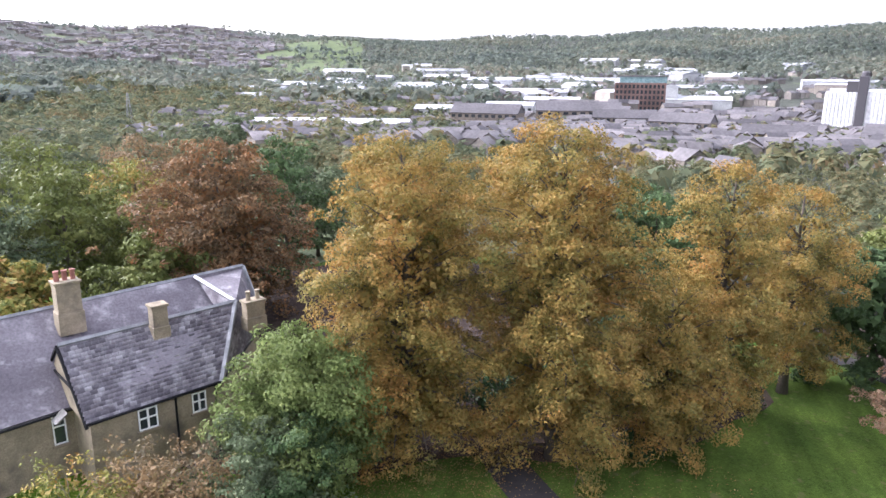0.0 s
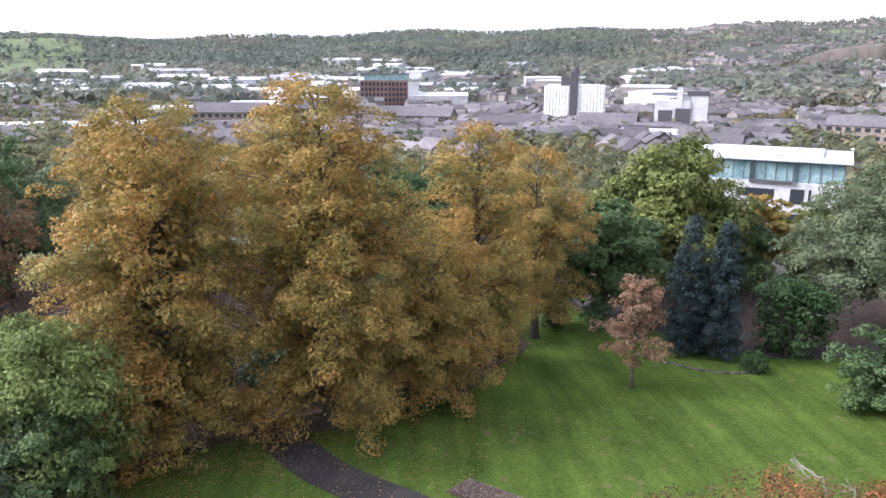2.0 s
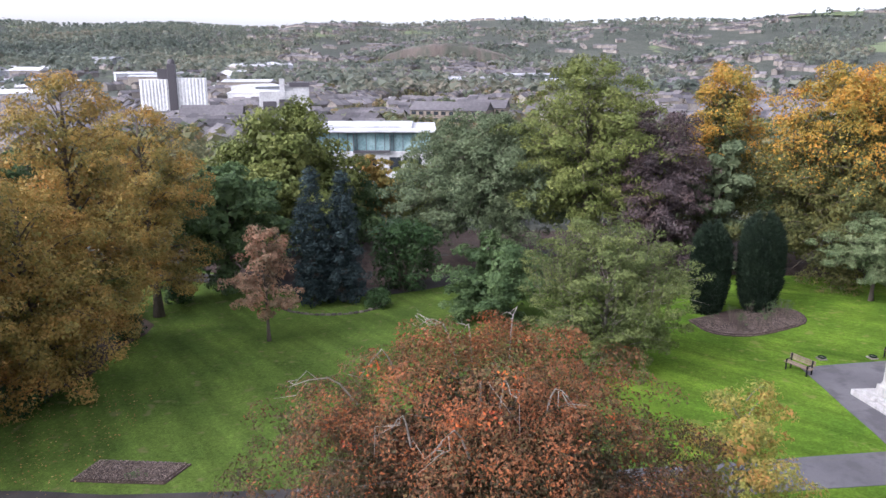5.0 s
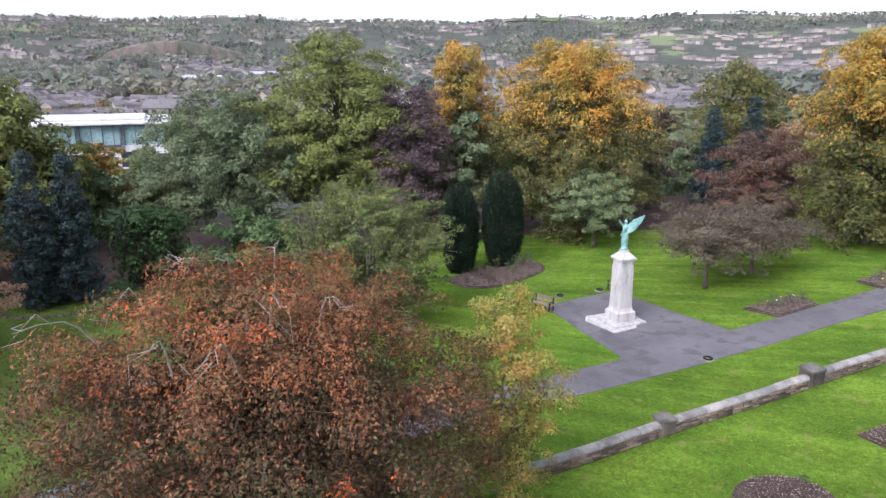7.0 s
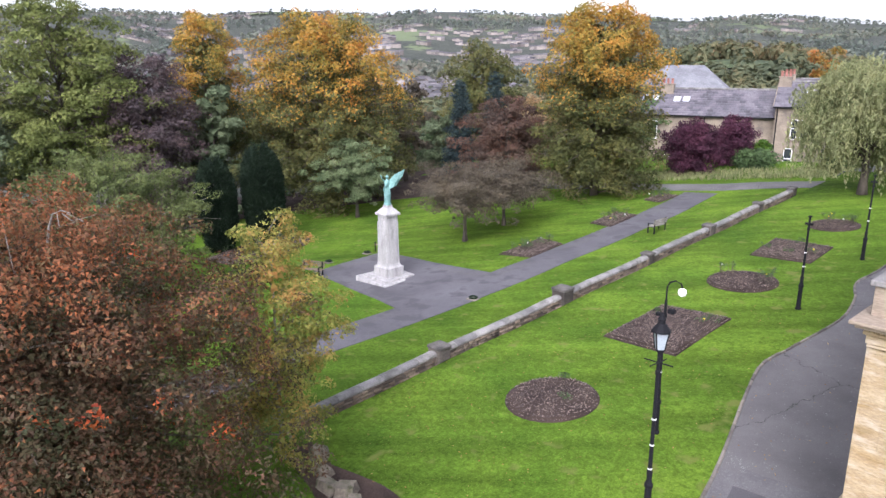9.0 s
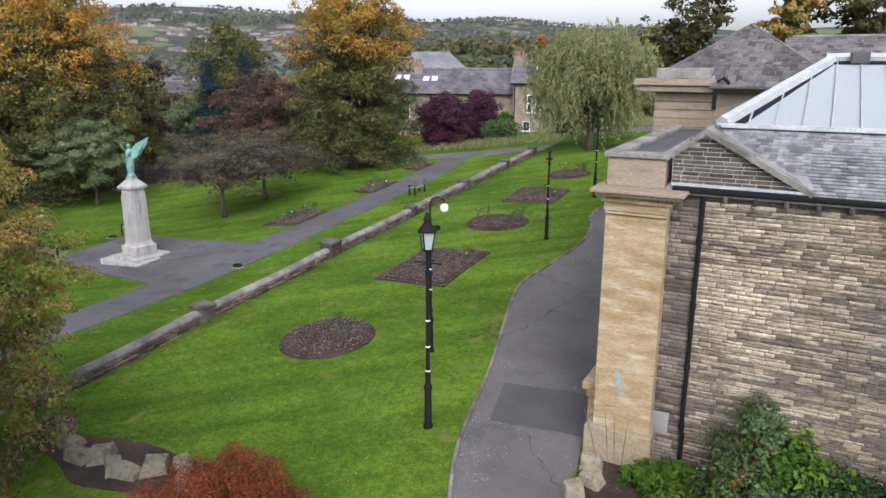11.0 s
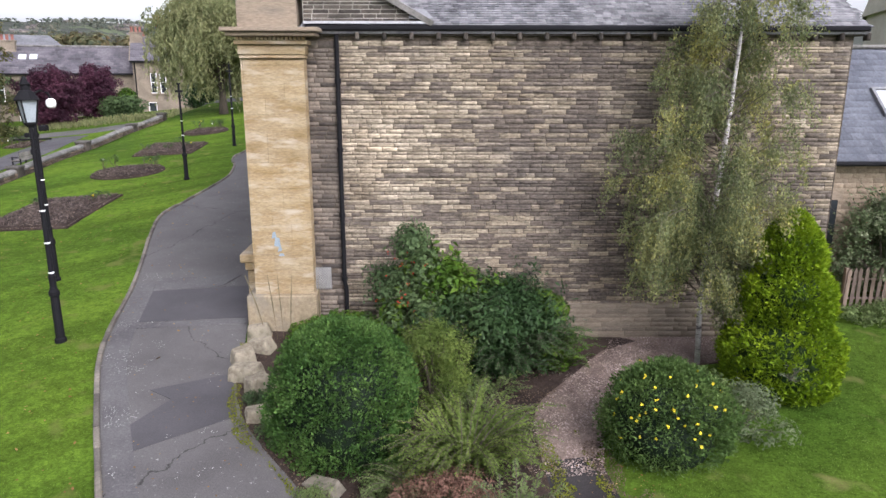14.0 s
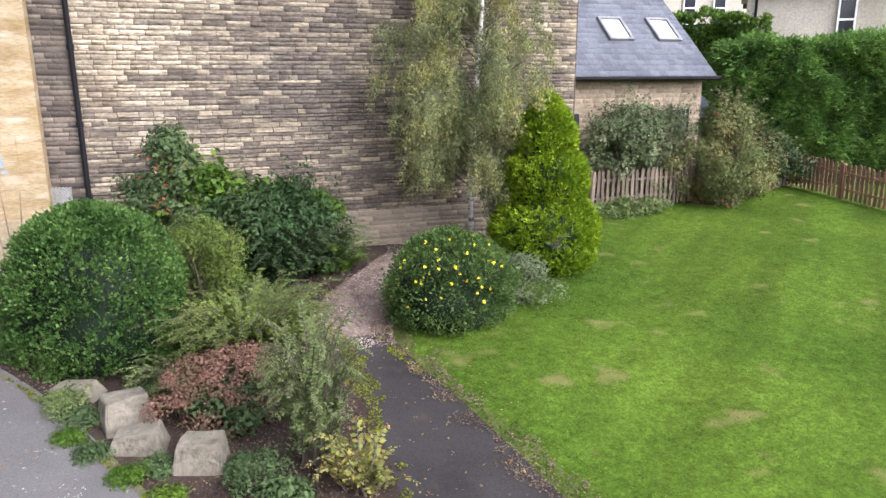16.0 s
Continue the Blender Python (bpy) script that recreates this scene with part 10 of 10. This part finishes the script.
for i, (b, r, H, R, m) in enumerate(((160, 62, 9, 5.0, 1), (166, 74, 14, 6.5, 1), (156, 84, 14, 7, 4), (150, 78, 17, 5.5, 0), (161, 92, 13, 7, 5), (170, 60, 8, 4.5, 5), (147.5, 92, 13, 6.5, 3), (141, 74, 14.5, 5.5, 5), (137, 82, 15, 6, 2), (132, 92, 15, 6, 2), (143, 100, 16, 6, 2), (127, 80, 14, 5, 2), (122, 84, 13, 5, 0), (117, 88, 12, 5, 0), (103, 88, 11, 5, 1),
                                        (92.5, 82, 10.5, 3.6, 2), (89.4, 86, 9.8, 3.0, 1), (97.5, 84, 12, 5.5, 0), (100.5, 74, 13.4, 6.8, 1), (88, 96, 9, 5, 1), (94.8, 76, 9, 4.5, 0), (82, 100, 8, 5, 0), (76, 96, 13, 6, 3), (66, 88, 15, 6, 3), (60, 84, 12, 5, 0), (52, 92, 9, 6, 0), (47, 100, 9, 6, 3), (40, 92, 8, 6, 4), (35, 96, 9, 5, 0), (31, 88, 8, 5, 0), (12.2, 86, 14, 3.6, 5), (8.6, 80, 15.5, 5.2, 6), (2.4, 78, 14.5, 3.6, 2), (172, 70, 12, 6, 3), (155, 70, 7, 5, 0), (165, 52, 6, 4, 4), (120, 70, 13, 5, 0), (-2.2, 78, 15, 4.8, 6), (-7, 78, 15, 5, 6), (-11.5, 76, 15, 4, 5), (167, 100, 15, 8, 1), (160.5, 108, 15, 8, 4), (163.5, 80, 10, 6, 1), (153.8, 98, 18.5, 3.8, 3))):
    x, y = polar(b, r)
    tree("tree", x, y, H, R, MATC[m], ("green ", "yellow-green ", "ochre ", "grey-green ", "red-brown ", "yellowing ", "dark browning ")[m] + BT, n=7000, size=0.37, K=150, cr=R * 0.19, seed=200 + i, hb=0.1, limbs=10, shape=("dome", "ball")[i % 2], seg=5)
for i, (bb, m) in enumerate(((168, LV_YELLOW), (163, LV_RUST), (158.5, LV_RUST), (154, LV_GREYGREEN), (150, LV_GREEN))):
    x, y = polar(bb, 31)
    tree("shrub", x, y, (5.2, 5.4, 5.0, 5.8, 5.8)[i], 3.0, m, "tall loose shrub before the lodge", "shrub", "ball", hb=0.0, n=(3200, 3000, 3200, 9000, 9000)[i], size=0.15, K=130, cr=0.55, seed=350 + i, limbs=50, trunk=0.06, bark=PALEBARK, hang=0.0)
shrub("shrub", -11.6, -27.0, 4.2, 3.2, LV_DARK, "dark green shrub below the lodge", n=7000, size=0.2, K=60, seed=301)
shrub("shrub", -7.2, -30.0, 5.5, 3.6, LV_RUST, "sparse brown shrub before the lodge", n=4500, size=0.2, K=60, seed=302)
shrub("shrub", -12.8, -26.0, 4.5, 2.6, LV_GREYGREEN, "grey-green shrub below the lodge", n=7000, size=0.18, K=60, seed=303)
shrub("shrub", -3.5, -28.5, 5.0, 3.2, LV_YELLOW, "sparse tawny shrub before the lodge", n=4000, size=0.2, K=60, seed=304)
shrub("shrub", -19.5, -38.5, 3.0, 4.5, LV_YELLOW, "small orange-leaved tree beside the lodge", n=4000, size=0.24, K=40, seed=305)
shrub("shrub", -25.4, 61.5, 4.4, 1.7, LV_GREEN, "green bushes before the terrace", n=4000, size=0.22, K=50, seed=306, d=2.5)
shrub("shrub", -25.5, 63.5, 2.4, 2.6, LV_FRESH, "yellow-green bush between the purple shrubs", n=2000, size=0.22, K=30, seed=307, shape="vase")
shrub("shrub", -18.0, 62.0, 5.0, 2.6, LV_DARK, "dark bushes before the terrace", n=4000, size=0.22, K=50, seed=308, d=2.5)
# dark shrubs added to stand for canopy shade between the trunks
for i, (x, y) in enumerate(((-27, -34), (-31, -31), (-35.5, -28), (-40, -28), (-45, -28), (-50, -26), (-24, -38), (-38, -34), (-48, -33), (-30, -39))):
    shrub("shrub", x, y, 5.4, 3.6 + 0.7 * (i % 3), LV_DARK, "tall dark evergreen undergrowth under the golden trees", n=4500, size=0.24, K=70, cr=0.9, seed=360 + i)
for i, (x, y) in enumerate(((-39, -22.5), (-46, -21), (-33, -21.5), (-55, -20))):
    shrub("shrub", x, y, 2.6, 1.8, LV_DARK, "low dark bush under the golden trees", n=2500, size=0.18, K=36, seed=310 + i)
# long pale grass verge below the terrace
vg = np.random.default_rng(320)
n = 9000
vx, vy = vg.uniform(-46, 4, n), vg.uniform(0, 1, n)
vy = np.interp(vx, (-46, -31, -20, 4), (49.5, 53.6, 57.4, 61)) + 0.3 + vy * 4.5
vz = ground_z(vx, vy)
tagged(quads_mesh("rough_grass", leaf_quads(vg, np.column_stack([vx, vy, vz + 0.15]), vg.normal(size=(n, 3)) * [1, 1, 0.2], np.full(n, 0.5), 0.16, -4), LV_WILLOW), "long pale rough grass below the terrace", "grass", kind="stuff")
# leaves fallen on lawns and paths
def litter(n, seed, x0, x1, y0, y1, size, lift=0.045, mat=None, name="fallen_leaves", keep=None):
    rng = np.random.default_rng(seed)
    x, y = rng.uniform(x0, x1, n), rng.uniform(y0, y1, n)
    if keep is not None:
        k = keep(x, y)
        x, y = x[k], y[k]
    p = np.column_stack([x, y, ground_z(x, y) + lift])
    tagged(quads_mesh(name, leaf_quads(rng, p, rng.normal(size=p.shape) * 0.25 + [0, 0, 1], np.full(len(p), size), 0.7), mat or LV_LITTER), "fallen autumn leaves scattered on grass and tarmac", "leaves", kind="stuff")


litter(2200, 330, -36, -18, -32, -15, 0.1)
litter(6000, 334, -31, -17, -33, -22.5, 0.085, keep=lambda x, y: y < -24.5 - 0.25 * (x + 24) + 1.2 * np.sin(x * 1.3))
litter(1100, 331, -18, -3, 4, 26, 0.055)
litter(420, 332, -3, 3, 3, 12, 0.035)
litter(260, 333, 2.6, 5.2, 2, 8, 0.035)
# grass blades on the near lawns
def blades(n, seed, x0, x1, y0, y1, h, inside):
    rng = np.random.default_rng(seed)
    x, y = rng.uniform(x0, x1, n), rng.uniform(y0, y1, n)
    k = inside(x, y)
    x, y = x[k], y[k]
    m = len(x)
    z = ground_z(x, y)
    a, l = rng.uniform(0, 6.283, m), h * rng.uniform(0.4, 1.3, m)
    u = np.stack([np.cos(a), np.sin(a), 0 * a], 1)
    tip = np.stack([rng.normal(size=m) * 0.5, rng.normal(size=m) * 0.5, np.ones(m)], 1)
    p = np.column_stack([x, y, z - 0.01])
    w = 0.008 + 0.25 * l[:, None] * 0.25
    q = np.stack([p - u * w, p + u * w, p + tip * l[:, None]], 1)
    tagged(quads_mesh("grass_blades", q.reshape(-1, 3), LV_GRASS, None, None, 3), "short mown grass blades of the near lawn", "grass", kind="stuff")


rough_edge = lambda y: 0.12 * np.sin(y * 3.1) + 0.08 * np.sin(y * 7.7) - 0.25 * (y - 5) * 0.2
LV_GRASS = leafy("grass_blades", [(0.08, 0.145, 0.024), (0.115, 0.188, 0.032), (0.155, 0.215, 0.05)], 0.8, 0.8, 0.5)
blades(80000, 340, 4.3, 19.4, 1.0, 15.0, 0.03, lambda x, y: (x > 4.85 + rough_edge(y)) & (y < np.interp(x, (4, 6, 7.5, 10, 11.5, 14, 17, 19.5), (7.0, 8.0, 9.0, 11.5, 12.5, 12.9, 14.2, 14.8))))
blades(40000, 341, -14, -2.5, 5.0, 24.0, 0.03, lambda x, y: (x < np.interp(y, [p[1] for p in KERB_LINE], [p[0] for p in KERB_LINE]) - 0.1) & (np.hypot(x + 11.05, y - 14.75) > 1.5) & ~((x > -12.7) & (x < -9.5) & (y > 19.7)))

# ---- stones of the wing's wall ----
no_stone = lambda x, z: (-0.8 < x < -0.38 and 0.78 < z < 1.28)
coursed(wall, -0.74, -0.16, -0.9, 5.7, WY, SOOT, SOOT, lambda x, z: False, seed=7, limit=0, gap=0.012, skip=no_stone, lengths=(0.18, 0.46), courses=(0.066, 0.11))
coursed(wall, -0.16, 9.73, -0.9, 5.7, WY, STONE, STONE_I, lambda x, z: 0.2 < x < 5.2 and 0.8 < z < 4.4, seed=4, gap=0.01, skip=no_stone, lengths=(0.18, 0.5), courses=(0.062, 0.105))
coursed(plinth, 0.92, 9.83, -0.9, 0.46, WY - 0.12, PLINTH, PLINTH, lambda x, z: False, seed=5, limit=0, lengths=(0.3, 0.7), courses=(0.08, 0.13), depth=(0.006, 0.014))
coursed(ann, 9.82, 15.33, -0.6, 2.98, 14.85, BUFF, BUFF, lambda x, z: False, seed=6, limit=0, gap=0.006, depth=(0.006, 0.01), lengths=(0.25, 0.5), courses=(0.1, 0.15))
